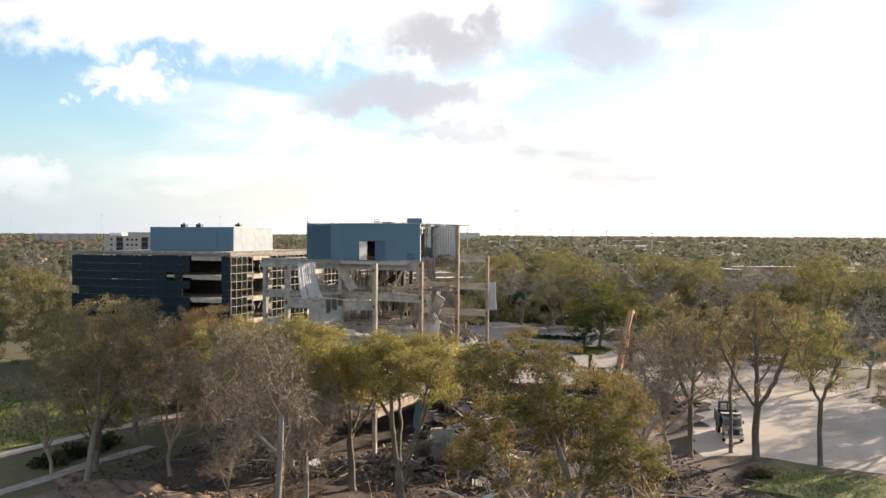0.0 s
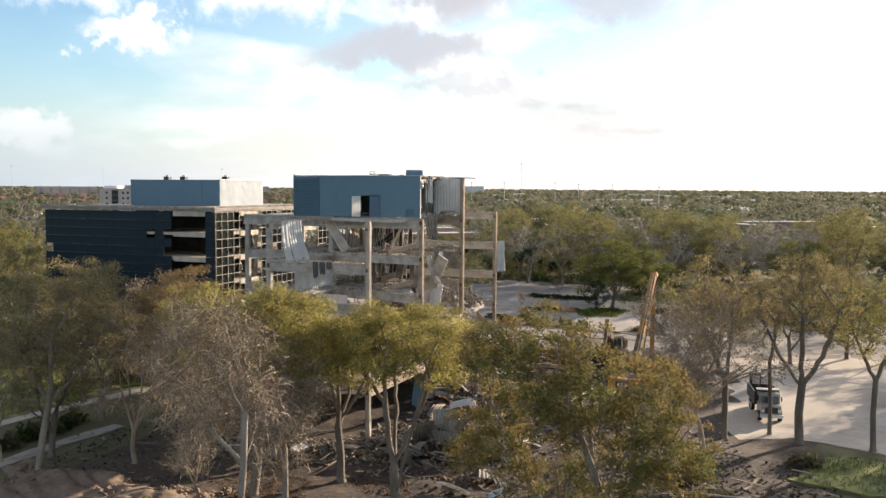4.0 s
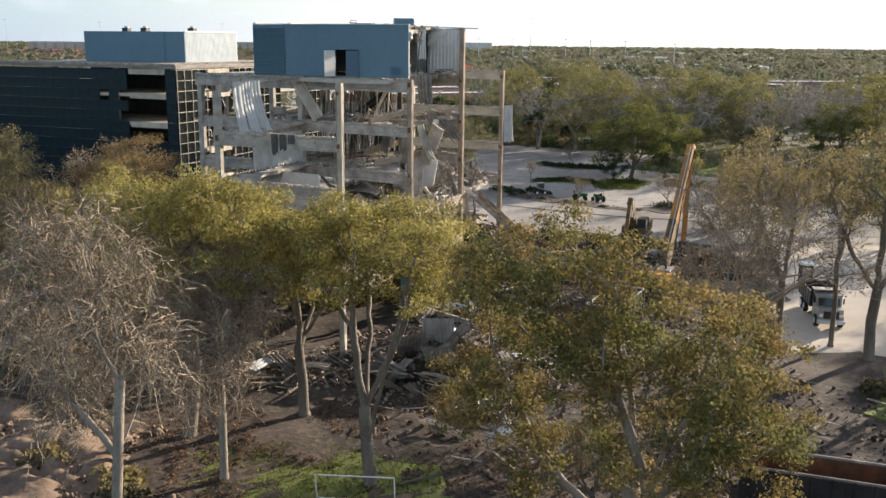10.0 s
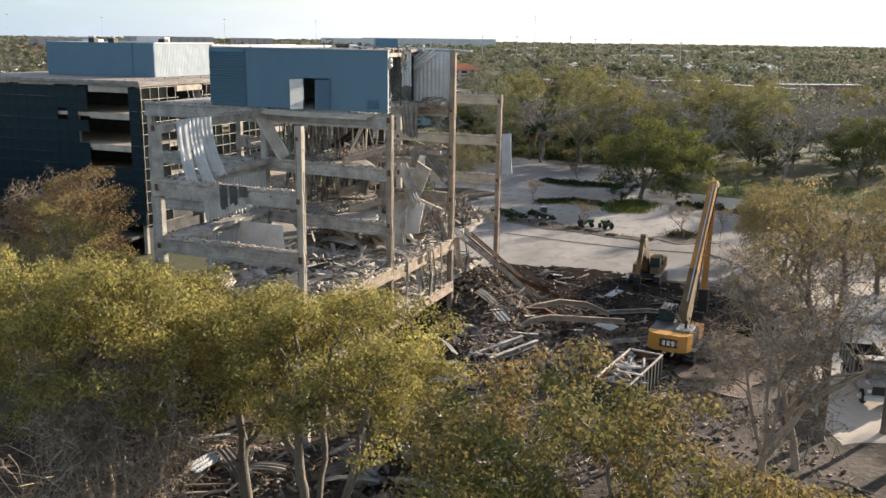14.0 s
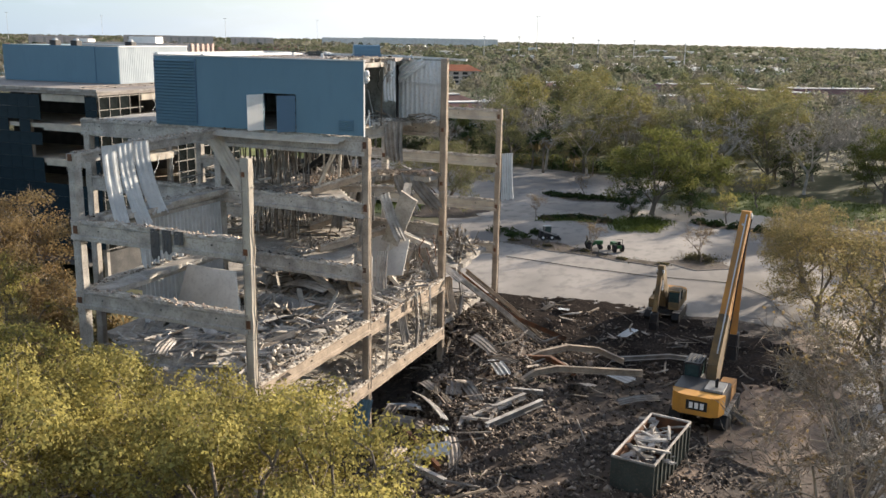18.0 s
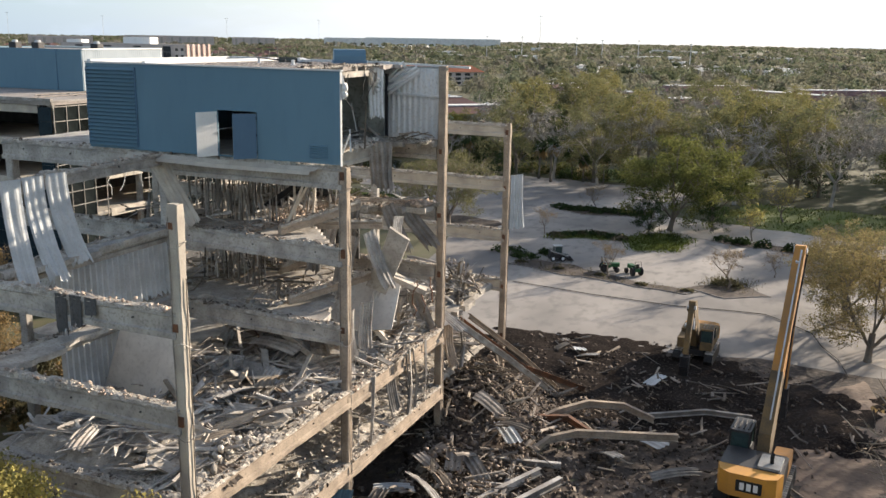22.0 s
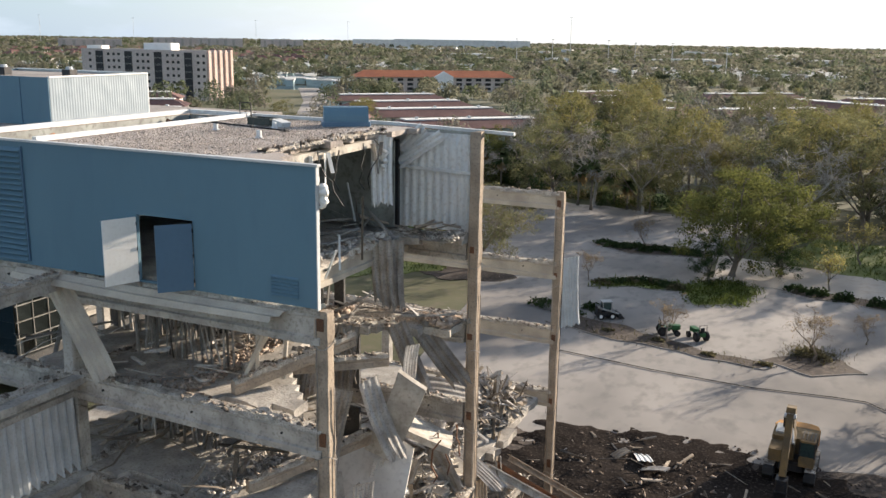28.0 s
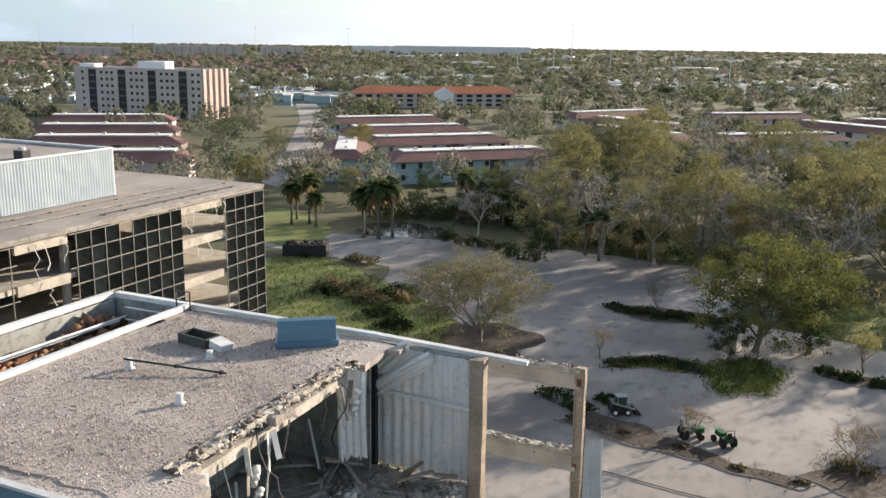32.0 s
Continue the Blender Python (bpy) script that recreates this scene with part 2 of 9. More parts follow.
BROKEN = mat("stained_broken_panel", (0.50, 0.46, 0.40), (0.31, 0.28, 0.24), 1.1, bump=0.4, c=(0.22, 0.19, 0.16), fine=6, flecks=0.6, spec=0.1)
SCRAP_DULL = mat("dusty_steel", (0.27, 0.235, 0.20), (0.15, 0.13, 0.11), 1.1, rough=0.9, bump=0.15, spec=0.05, rnd=0.6)
SCRAP = mat("scrap_steel", (0.46, 0.43, 0.39), (0.26, 0.235, 0.21), 1.1, rough=0.85, metal=0.0, bump=0.15, spec=0.1, rnd=0.5)
STRIP_BROWN = mat("dusty_brown_strip", (0.30, 0.25, 0.19), (0.17, 0.14, 0.11), 1.1, rough=0.9, bump=0.1, spec=0.1, rnd=0.5)
SHEET = mat("galvanised_sheet", (0.56, 0.57, 0.57), (0.43, 0.44, 0.44), 0.8, rough=0.8, metal=0.0, bump=0.08, c=(0.34, 0.31, 0.28), spec=0.15, flecks=0.4)
SHEET_GREY = mat("grey_ribbed_cladding", (0.40, 0.41, 0.41), (0.34, 0.35, 0.35), 0.3, rough=0.6, bump=0.05, c=(0.28, 0.28, 0.28), flecks=0.3)
ROOM = mat("stained_room_wall", (0.34, 0.35, 0.32), (0.22, 0.22, 0.20), 0.8, bump=0.2, c=(0.12, 0.11, 0.1), fine=6)
SHEET_WHITE = mat("white_ribbed_sheet", (0.66, 0.66, 0.64), (0.55, 0.56, 0.56), 0.5, rough=0.55, bump=0.08, c=(0.45, 0.43, 0.4))
# Lighter copy of the rusty steel, with sunlight put into its base colour.
RUST_SUNLIT = mat("sunlit_rust", (0.36, 0.19, 0.11), (0.22, 0.12, 0.075), 1.6, rough=0.9, bump=0.3, rnd=0.5)
RUST = mat("rusty_steel", (0.20, 0.09, 0.045), (0.10, 0.055, 0.035), 1.4, rough=0.8, metal=0.2, bump=0.3)
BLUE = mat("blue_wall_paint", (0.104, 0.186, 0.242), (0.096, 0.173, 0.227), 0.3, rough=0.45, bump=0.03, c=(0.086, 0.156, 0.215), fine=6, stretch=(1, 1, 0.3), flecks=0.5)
BLUE_PALE = mat("pale_blue_cladding", (0.27, 0.315, 0.345), (0.235, 0.28, 0.31), 0.4, rough=0.6, bump=0.04, c=(0.2, 0.235, 0.26), flecks=0.3)
BLUE_DOOR = mat("blue_door_paint", (0.09, 0.16, 0.235), (0.083, 0.147, 0.218), 0.6, rough=0.45, bump=0.03, c=(0.075, 0.13, 0.195), flecks=0.3)
WHITE = mat("white_paint", (0.78, 0.77, 0.74), (0.70, 0.69, 0.66), 0.8, rough=0.6, bump=0.04, c=(0.5, 0.47, 0.42), flecks=0.2)
GRAVEL = mat("roof_gravel", (0.41, 0.362, 0.322), (0.29, 0.25, 0.22), 0.3, rough=0.95, bump=0.6, c=(0.19, 0.16, 0.138), fine=42, flecks=0.7)
ROOF_FLAT = mat("grey_roof_membrane", (0.33, 0.295, 0.26), (0.24, 0.21, 0.19), 0.2, rough=0.9, bump=0.2, fine=20)
# Dark tone of walls and membranes; on core panels it stands for interior shade.
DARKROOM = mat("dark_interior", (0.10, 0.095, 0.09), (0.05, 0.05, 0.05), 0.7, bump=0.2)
GLASS = mat("dark_tinted_glass", (0.014, 0.017, 0.017), (0.007, 0.009, 0.009), 0.9, rough=0.12, bump=0.0, spec=0.22, rnd=0.5)
GLASS_SHADE = mat("dark_teal_spandrel_glass", (0.018, 0.032, 0.042), (0.012, 0.023, 0.031), 0.25, rough=0.3, bump=0.0, spec=0.12)
MULLION = mat("aluminium_mullion", (0.34, 0.32, 0.29), (0.22, 0.205, 0.185), 1.0, rough=0.5, metal=0.3, bump=0.05)
BLACK = mat("black_rubber", (0.02, 0.02, 0.02), (0.012, 0.012, 0.012), 2.0, rough=0.7, bump=0.2)
STEEL_GREEN = mat("dark_green_steel", (0.05, 0.062, 0.055), (0.03, 0.036, 0.032), 0.8, rough=0.6, bump=0.1, c=(0.10, 0.085, 0.07))
STEEL_DARK = mat("dark_painted_steel", (0.028, 0.03, 0.033), (0.018, 0.018, 0.02), 0.8, rough=0.5, bump=0.1, c=(0.06, 0.04, 0.03))
YELLOW = mat("excavator_yellow", (0.56, 0.27, 0.04), (0.44, 0.215, 0.045), 0.5, rough=0.6, bump=0.05, c=(0.28, 0.16, 0.07), flecks=0.3)
YELLOW_DIRTY = mat("dusty_excavator_yellow", (0.46, 0.215, 0.05), (0.31, 0.165, 0.06), 0.5, rough=0.8, bump=0.08, c=(0.18, 0.13, 0.09), flecks=0.35)
YELLOW_GRIMY = mat("grimy_excavator_paint", (0.20, 0.13, 0.055), (0.10, 0.075, 0.045), 0.9, rough=0.85, bump=0.1, c=(0.05, 0.045, 0.04), flecks=0.5)
GREEN = mat("green_machine_paint", (0.03, 0.12, 0.04), (0.02, 0.08, 0.03), 1.5, rough=0.5, bump=0.05)
TRUCK_WHITE = mat("truck_paint", (0.36, 0.355, 0.335), (0.25, 0.245, 0.23), 0.9, rough=0.35, bump=0.03)
BARK = mat("grey_bark", (0.20, 0.17, 0.135), (0.12, 0.10, 0.08), 1.2, bump=0.8, stretch=(1, 1, 0.25))
BARK_PALE = mat("pale_bark", (0.29, 0.25, 0.205), (0.18, 0.155, 0.128), 1.0, bump=0.6, stretch=(1, 1, 0.3))
TWIG_GREY = mat("grey_twig_bark", (0.38, 0.345, 0.30), (0.27, 0.24, 0.205), 1.2, bump=0.0)
TWIG_PALE = mat("pale_brown_twig", (0.36, 0.29, 0.215), (0.25, 0.20, 0.145), 1.2, bump=0.0, rnd=0.4)
TWIG = mat("twig_bark", (0.25, 0.205, 0.165), (0.16, 0.13, 0.105), 1.2, bump=0.0)
LEAF_YG = mat("yellow_green_leaf", (0.41, 0.355, 0.112), (0.18, 0.164, 0.056), 0.6, rough=0.8, spec=0.08, bump=0, leaf=0.4, rnd=0.32, c=(0.22, 0.17, 0.07), fine=4)
LEAF_OLIVE = mat("olive_leaf", (0.31, 0.25, 0.115), (0.15, 0.135, 0.062), 0.7, rough=0.8, spec=0.08, bump=0, leaf=0.4, rnd=0.32, c=(0.27, 0.19, 0.09), fine=4)
LEAF_MID = mat("muted_olive_leaf", (0.225, 0.22, 0.105), (0.115, 0.12, 0.06), 0.35, rough=0.8, spec=0.08, bump=0, leaf=0.4, rnd=0.28, c=(0.2, 0.15, 0.07))
LEAF_BELT = mat("belt_leaf", (0.265, 0.235, 0.09), (0.135, 0.132, 0.055), 0.35, rough=0.8, spec=0.08, bump=0, leaf=0.4, rnd=0.3, c=(0.2, 0.17, 0.08), fine=4)
LEAF_MIX = mat("green_and_brown_leaf", (0.13, 0.142, 0.046), (0.25, 0.175, 0.07), 0.3, rough=0.8, spec=0.08, bump=0, leaf=0.4, rnd=0.35, c=(0.10, 0.105, 0.045), fine=5)
LEAF_SCRUB = mat("grey_scrub_leaf", (0.15, 0.13, 0.075), (0.085, 0.08, 0.045), 0.6, rough=0.9, spec=0.05, bump=0, leaf=0.4, rnd=0.4)
LEAF_RUST = mat("russet_leaf", (0.30, 0.21, 0.10), (0.19, 0.145, 0.075), 0.6, rough=0.8, spec=0.08, bump=0, leaf=0.5, rnd=0.28)
LEAF_GREEN = mat("green_leaf", (0.165, 0.165, 0.05), (0.075, 0.088, 0.028), 0.35, rough=0.8, spec=0.08, bump=0, leaf=0.45, rnd=0.28)
LEAF_PALM = mat("palm_leaf", (0.085, 0.11, 0.04), (0.05, 0.068, 0.024), 0.8, rough=0.7, spec=0.1, bump=0, leaf=0.4, rnd=0.35)
LEAF_DARK = mat("dark_green_leaf", (0.055, 0.08, 0.03), (0.032, 0.05, 0.02), 0.35, rough=0.8, spec=0.08, bump=0, leaf=0.4, rnd=0.28)
# Paler, greyer and flatter than near leaves: distance haze is put into the colour.
HAZED_WOODS = [mat("woodland_" + n, a, b, 0.03, rough=0.9, spec=0.05, bump=0, leaf=0.5, rnd=0.2, c=c, fine=5) for n, a, b, c in (
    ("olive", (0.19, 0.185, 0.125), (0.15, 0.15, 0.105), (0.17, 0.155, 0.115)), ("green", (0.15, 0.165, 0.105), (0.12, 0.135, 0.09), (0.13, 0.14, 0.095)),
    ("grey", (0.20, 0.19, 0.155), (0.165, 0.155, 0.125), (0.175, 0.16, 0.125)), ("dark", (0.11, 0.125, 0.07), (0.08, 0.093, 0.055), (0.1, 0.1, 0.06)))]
DIRT = mat("bare_dirt", (0.078, 0.058, 0.045), (0.036, 0.028, 0.023), 0.16, rough=0.95, bump=1.0, c=(0.135, 0.103, 0.08), fine=16)
CLAY = mat("pale_churned_clay", (0.235, 0.168, 0.122), (0.13, 0.093, 0.068), 0.3, rough=0.95, bump=1.0, c=(0.09, 0.066, 0.05), fine=8)
SOIL = mat("black_soil", (0.034, 0.028, 0.024), (0.013, 0.011, 0.010), 0.3, rough=1.0, spec=0.0, bump=0.9, c=(0.075, 0.063, 0.054), fine=18)
FLOOR = mat("woodland_floor", (0.11, 0.10, 0.05), (0.07, 0.075, 0.035), 0.035, rough=0.95, bump=0.5, c=(0.13, 0.105, 0.07), fine=20)
GRASS = mat("lawn_grass", (0.17, 0.195, 0.05), (0.105, 0.125, 0.037), 0.16, rough=0.9, bump=0.6, c=(0.13, 0.12, 0.05), fine=40)
# Broad two-tone mottle puts sun patches and tree-shadow streaks into the dusty ground.
LOT = mat("dusty_lot_sun_shade", (0.34, 0.308, 0.275), (0.147, 0.136, 0.126), 0.06, rough=0.95, bump=0.25, c=(0.14, 0.13, 0.122), fine=12, stretch=(1, 0.6, 1))
SAND = mat("pale_sand", (0.50, 0.44, 0.37), (0.36, 0.315, 0.265), 0.07, rough=0.95, bump=0.3, c=(0.33, 0.28, 0.23), fine=16)
WATER = mat("pond_water", (0.03, 0.035, 0.03), (0.02, 0.025, 0.02), 0.2, rough=0.08, bump=0.04, spec=0.6, fine=6)
ROOF_RED = mat("maroon_tile_roof", (0.19, 0.10, 0.085), (0.14, 0.075, 0.065), 0.2, rough=0.85, bump=0.3)
ROOF_ORANGE = mat("orange_tile_roof", (0.46, 0.16, 0.075), (0.36, 0.12, 0.06), 0.1, rough=0.85, bump=0.3)
ROOF_WHITE = mat("white_roof", (0.72, 0.70, 0.66), (0.60, 0.58, 0.54), 0.15, rough=0.8, bump=0.1)
STUCCO = mat("pale_stucco", (0.55, 0.47, 0.42), (0.47, 0.40, 0.36), 0.1, rough=0.9, bump=0.1)
STUCCO_PINK = mat("faded_pink_stucco", (0.56, 0.42, 0.36), (0.47, 0.35, 0.30), 0.1, rough=0.9, bump=0.1)
STUCCO_BLUE = mat("pale_blue_stucco", (0.40, 0.52, 0.53), (0.34, 0.44, 0.46), 0.1, rough=0.9, bump=0.1)
WINDOW = mat("window_glass", (0.03, 0.035, 0.04), (0.02, 0.022, 0.025), 0.5, rough=0.1, bump=0, spec=0.6)
CLEAR = mat("cab_glass", (0.05, 0.085, 0.08), (0.03, 0.05, 0.05), 0.5, rough=0.05, bump=0, spec=0.8)

# ---- shapes ----


class Shape:
    """Gathers boxes, bars, tubes and sheets into one mesh."""

    def __init__(self):
        self.v, self.f = [], []

    def put(self, verts, faces):
        n = len(self.v)
        self.v += [tuple(p) for p in verts]
        self.f += [tuple(i + n for i in q) for q in faces]
        return self

    def box(self, c, s, m=None, cut=0.0):
        """A box at c of size s; cut takes its upright edges off; m turns it about its middle."""
        x, y, z = (v / 2 for v in s)
        if cut:
            k = min(cut, x * 0.9, y * 0.9)
            ring = [(x - k, -y), (x, -y + k), (x, y - k), (x - k, y), (-x + k, y), (-x, y - k), (-x, -y + k), (-x + k, -y)]
        else:
            ring = [(x, -y), (x, y), (-x, y), (-x, -y)]
        n = len(ring)
        vs = [Vector((*p, -z)) for p in ring] + [Vector((*p, z)) for p in ring]
        if m:
            vs = [m @ p for p in vs]
        vs = [p + Vector(c) for p in vs]
        return self.put(vs, [tuple(range(n - 1, -1, -1)), tuple(range(n, 2 * n))] + [(i, (i + 1) % n, n + (i + 1) % n, n + i) for i in range(n)])

    def bar(self, a, b, w, h, cut=0.0, roll=0.0):
        """A bar from a to b, w wide and h high."""
        a, b = Vector(a), Vector(b)
        m = (b - a).to_track_quat("Z", "Y").to_matrix() @ Matrix.Rotation(roll, 3, "Z")
        return self.box((a + b) / 2, (w, h, (b - a).length), m, cut)

    def tube(self, pts, radii, sides=6, cap=True):
        pts = [Vector(p) for p in pts]
        vs, fs = [], []
        side = None
        for i, p in enumerate(pts):
            d = (pts[min(i + 1, len(pts) - 1)] - pts[max(i - 1, 0)]).normalized()
            if side is None:
                side = d.orthogonal().normalized()
            side = (side - d * side.dot(d))
            side = side.normalized() if side.length > 1e-6 else d.orthogonal().normalized()
            up = d.cross(side)
            for k in range(sides):
                g = 2 * math.pi * k / sides
                vs.append(p + radii[i] * (math.cos(g) * side + math.sin(g) * up))
        for i in range(len(pts) - 1):
            for k in range(sides):
                fs.append((i * sides + k, i * sides + (k + 1) % sides, (i + 1) * sides + (k + 1) % sides, (i + 1) * sides + k))
        if cap:
            fs += [tuple(range(sides - 1, -1, -1)), tuple(range(len(vs) - sides, len(vs)))]
        return self.put(vs, fs)

    def prism(self, outline, z0, z1, m=None):
        """An outline in x and y, from z0 to z1."""
        n = len(outline)
        vs = [Vector((*p, z0)) for p in outline] + [Vector((*p, z1)) for p in outline]
        if m:
            vs = [m @ p for p in vs]
        return self.put(vs, [tuple(range(n - 1, -1, -1)), tuple(range(n, 2 * n))] + [(i, (i + 1) % n, n + (i + 1) % n, n + i) for i in range(n)])

    def grid(self, rows):
        """A sheet through rows of points."""
        w = len(rows[0])
        return self.put([p for r in rows for p in r], [(i * w + k, i * w + k + 1, (i + 1) * w + k + 1, (i + 1) * w + k) for i in range(len(rows) - 1) for k in range(w - 1)])

    def mesh(self, name, material, smooth=False):
        me = bpy.data.meshes.new(name)
        me.from_pydata(self.v, [], self.f)
        me.materials.append(material)
        if smooth:
            me.polygons.foreach_set("use_smooth", [True] * len(me.polygons))
        me.update()
        return me


def part(name, shape, material, parent, label="", smooth=False):
    """One mesh object under a thing or a part."""
    ob = new(name, shape if isinstance(shape, bpy.types.Mesh) else shape.mesh(name, material, smooth))
    ob.parent = parent
    if label:
        tagged(ob, label)
    return ob


def thing(name, label, category, group="", kind="", at=None):
    ob = tagged(new(name), label, category, group, kind)
    if at is not None:
        ob.matrix_world = at
    return ob


def solid(name, shape, material, label, category, group="", kind="", smooth=False):
    return tagged(new(name, shape.mesh(name, material, smooth)), label, category, group, kind)


def setting(name, shape, material, label, category="", smooth=False):
    return solid(name, shape, material, label, category or name.split("_")[0], "", "structure", smooth)


def quads(name, centres, sizes, material, seed, aspect=0.6, normals=None):
    """Many small three-cornered leaves round the given centres, turned at random, as one mesh."""
    rng = np.random.default_rng(seed)
    n = len(centres)
    a = rng.normal(size=(n, 3))
    if normals is not None:
        a -= normals * np.sum(a * normals, axis=1)[:, None]
    a /= np.linalg.norm(a, axis=1)[:, None] + 1e-9
    b = np.cross(normals, a) if normals is not None else rng.normal(size=(n, 3))
    b -= a * np.sum(a * b, axis=1)[:, None]
    b /= np.linalg.norm(b, axis=1)[:, None] + 1e-9
    s = np.asarray(sizes).reshape(-1, 1)
    c = np.asarray(centres)
    v = np.stack([c - a * s, c + a * s * 0.5 + b * s * aspect * 1.2, c + a * s * 0.5 - b * s * aspect * 1.2], axis=1).reshape(-1, 3)
    me = bpy.data.meshes.new(name)
    me.vertices.add(3 * n)
    me.vertices.foreach_set("co", v.astype(np.float32).ravel())
    me.loops.add(3 * n)
    me.loops.foreach_set("vertex_index", np.arange(3 * n, dtype=np.int32))
    me.polygons.add(n)
    me.polygons.foreach_set("loop_start", np.arange(0, 3 * n, 3, dtype=np.int32))
    me.materials.append(material)
    me.update(calc_edges=True)
    return me


def chunks(name, places, sizes, material, seed, squash=0.6):
    """Broken lumps: one mesh of skewed boxes."""
    rng = np.random.default_rng(seed)
    n = len(places)
    cube = np.array([[x, y, z] for z in (-1, 1) for x, y in ((-1, -1), (1, -1), (1, 1), (-1, 1))], float)
    v = cube[None] * (1 + rng.uniform(-0.35, 0.35, (n, 8, 3)))
    dims = np.asarray(sizes).reshape(n, 1, 1) * rng.uniform(0.35, 1, (n, 1, 3))
    dims[:, :, 2] *= squash
    v *= dims
    q = rng.normal(size=(n, 4))
    q[:, 1:3] *= 0.45
    q /= np.linalg.norm(q, axis=1)[:, None]
    w, x, y, z = q.T
    rot = np.stack([1 - 2 * (y * y + z * z), 2 * (x * y - z * w), 2 * (x * z + y * w), 2 * (x * y + z * w), 1 - 2 * (x * x + z * z), 2 * (y * z - x * w),
                    2 * (x * z - y * w), 2 * (y * z + x * w), 1 - 2 * (x * x + y * y)], axis=1).reshape(n, 3, 3)
    v = np.einsum("nij,nkj->nki", rot, v) + np.asarray(places)[:, None, :]
    f = np.array([[3, 2, 1, 0], [4, 5, 6, 7], [0, 1, 5, 4], [1, 2, 6, 5], [2, 3, 7, 6], [3, 0, 4, 7]])
    loops = (f[None] + 8 * np.arange(n)[:, None, None]).reshape(-1)
    me = bpy.data.meshes.new(name)
    me.vertices.add(8 * n)
    me.vertices.foreach_set("co", v.astype(np.float32).ravel())
    me.loops.add(len(loops))
    me.loops.foreach_set("vertex_index", loops.astype(np.int32))
    me.polygons.add(6 * n)
    me.polygons.foreach_set("loop_start", np.arange(0, 24 * n, 4, dtype=np.int32))
    me.materials.append(material)
    me.update(calc_edges=True)
    return me


def sticks(name, places, lengths, thick, material, seed, tilt=0.35):
    """Strewn bars, bent once, as one mesh."""
    rng = random.Random(seed)
    s = Shape()
    for p, l in zip(places, lengths):
        g, e = rng.uniform(0, 6.283), rng.gauss(0, tilt)
        d = Vector((math.cos(g) * math.cos(e), math.sin(g) * math.cos(e), math.sin(e)))
        w, n = thick * rng.uniform(0.3, 1.6), 3 if l > 1.2 else 1
        t = w * rng.uniform(0.1, 0.5)
        q = Vector(p) - d * l / 2
        kink, sway = rng.randrange(3), rng.gauss(0, 0.55) if rng.random() < 0.45 else 0.0
        rows = []
        for i in range(n + 1):
            side = Vector((-d.y, d.x, rng.gauss(0, 0.3))).normalized() * w / 2
            up = Vector((0, 0, t))
            rows.append([q - side, q - side * 0.8 + up, q + side * 0.8 + up, q + side, q - side])
            if i == kink:
                d = (d + Vector((-d.y, d.x, 0)) * sway + Vector((0, 0, rng.gauss(0, 0.12)))).normalized()
            q = q + d * l / n
        s.grid(rows)
        s.put(rows[0][:4], [(3, 2, 1, 0)]).put(rows[-1][:4], [(0, 1, 2, 3)])
    return s.mesh(name, material)


def strands(name, starts, ways, length, width, material, seed, droop=0.5):
    """Fine bare twigs: bent slivers that start at the given points, as one mesh."""
    rng = np.random.default_rng(seed)
    n = len(starts)
    p, d = np.asarray(starts), np.asarray(ways) + rng.normal(0, 0.55, (n, 3))
    d /= np.linalg.norm(d, axis=1)[:, None] + 1e-9
    l = length * rng.uniform(0.5, 1.3, (n, 1))
    side = np.cross(d, rng.normal(size=(n, 3)))
    side *= width / (np.linalg.norm(side, axis=1)[:, None] + 1e-9)
    down = np.array([0, 0, -1.0]) * droop
    m = p + d * l * 0.5 + rng.normal(0, 0.06, (n, 3)) + down * l * 0.12
    e = m + (d + down + rng.normal(0, 0.3, (n, 3))) * l * 0.5
    f = m + (d + rng.normal(0, 0.6, (n, 3))) * l * 0.4
    v = np.stack([p - side, p + side, m + side * 0.8, m - side * 0.8, e, f], axis=1).reshape(-1, 3)
    k = 6 * np.arange(n)[:, None]
    tris = np.concatenate([k + (0, 1, 2), k + (0, 2, 3), k + (3, 2, 4), k + (2, 3, 5)], axis=1).reshape(-1)
    me = bpy.data.meshes.new(name)
    me.vertices.add(6 * n)
    me.vertices.foreach_set("co", v.astype(np.float32).ravel())
    me.loops.add(12 * n)
    me.loops.foreach_set("vertex_index", tris.astype(np.int32))
    me.polygons.add(4 * n)
    me.polygons.foreach_set("loop_start", np.arange(0, 12 * n, 3, dtype=np.int32))
    me.materials.append(material)
    me.update(calc_edges=True)
    return me


def smoothstep(a, b, x):
    t = min(1, max(0, (x - a) / (b - a)))
    return t * t * (3 - 2 * t)


def gz(x, y):
    """The ground's height: rough where the digging is, flat elsewhere."""
    k = smoothstep(-69, -63, x) * (1 - smoothstep(-6, 4, x)) * smoothstep(44, 52, y) * (1 - smoothstep(124, 134, y))
    h = 0.35 * noise.noise((x * 0.16, y * 0.16, 0.3)) + 0.34 * abs(noise.noise((x * 0.42 + 0.2 * y, y * 0.3, 4.1))) + 0.16 * noise.noise((x * 1.1, y * 1.1, 9.0))
    heap = 3.4 * math.exp(-(((x + 45.5) / 4.6) ** 2 + ((y - 112.5) / 6.5) ** 2)) + 2.4 * math.exp(-(((x + 61) / 4) ** 2 + ((y - 88) / 5) ** 2)) + 1.1 * math.exp(-(((x + 41) / 7) ** 2 + ((y - 108) / 11) ** 2)) + 0.8 * math.exp(-(((x + 36) / 8) ** 2 + ((y - 88) / 6) ** 2))
    k *= 1 - smoothstep(-24, -18, x) * smoothstep(92, 97, y)
    return k * (h + heap)


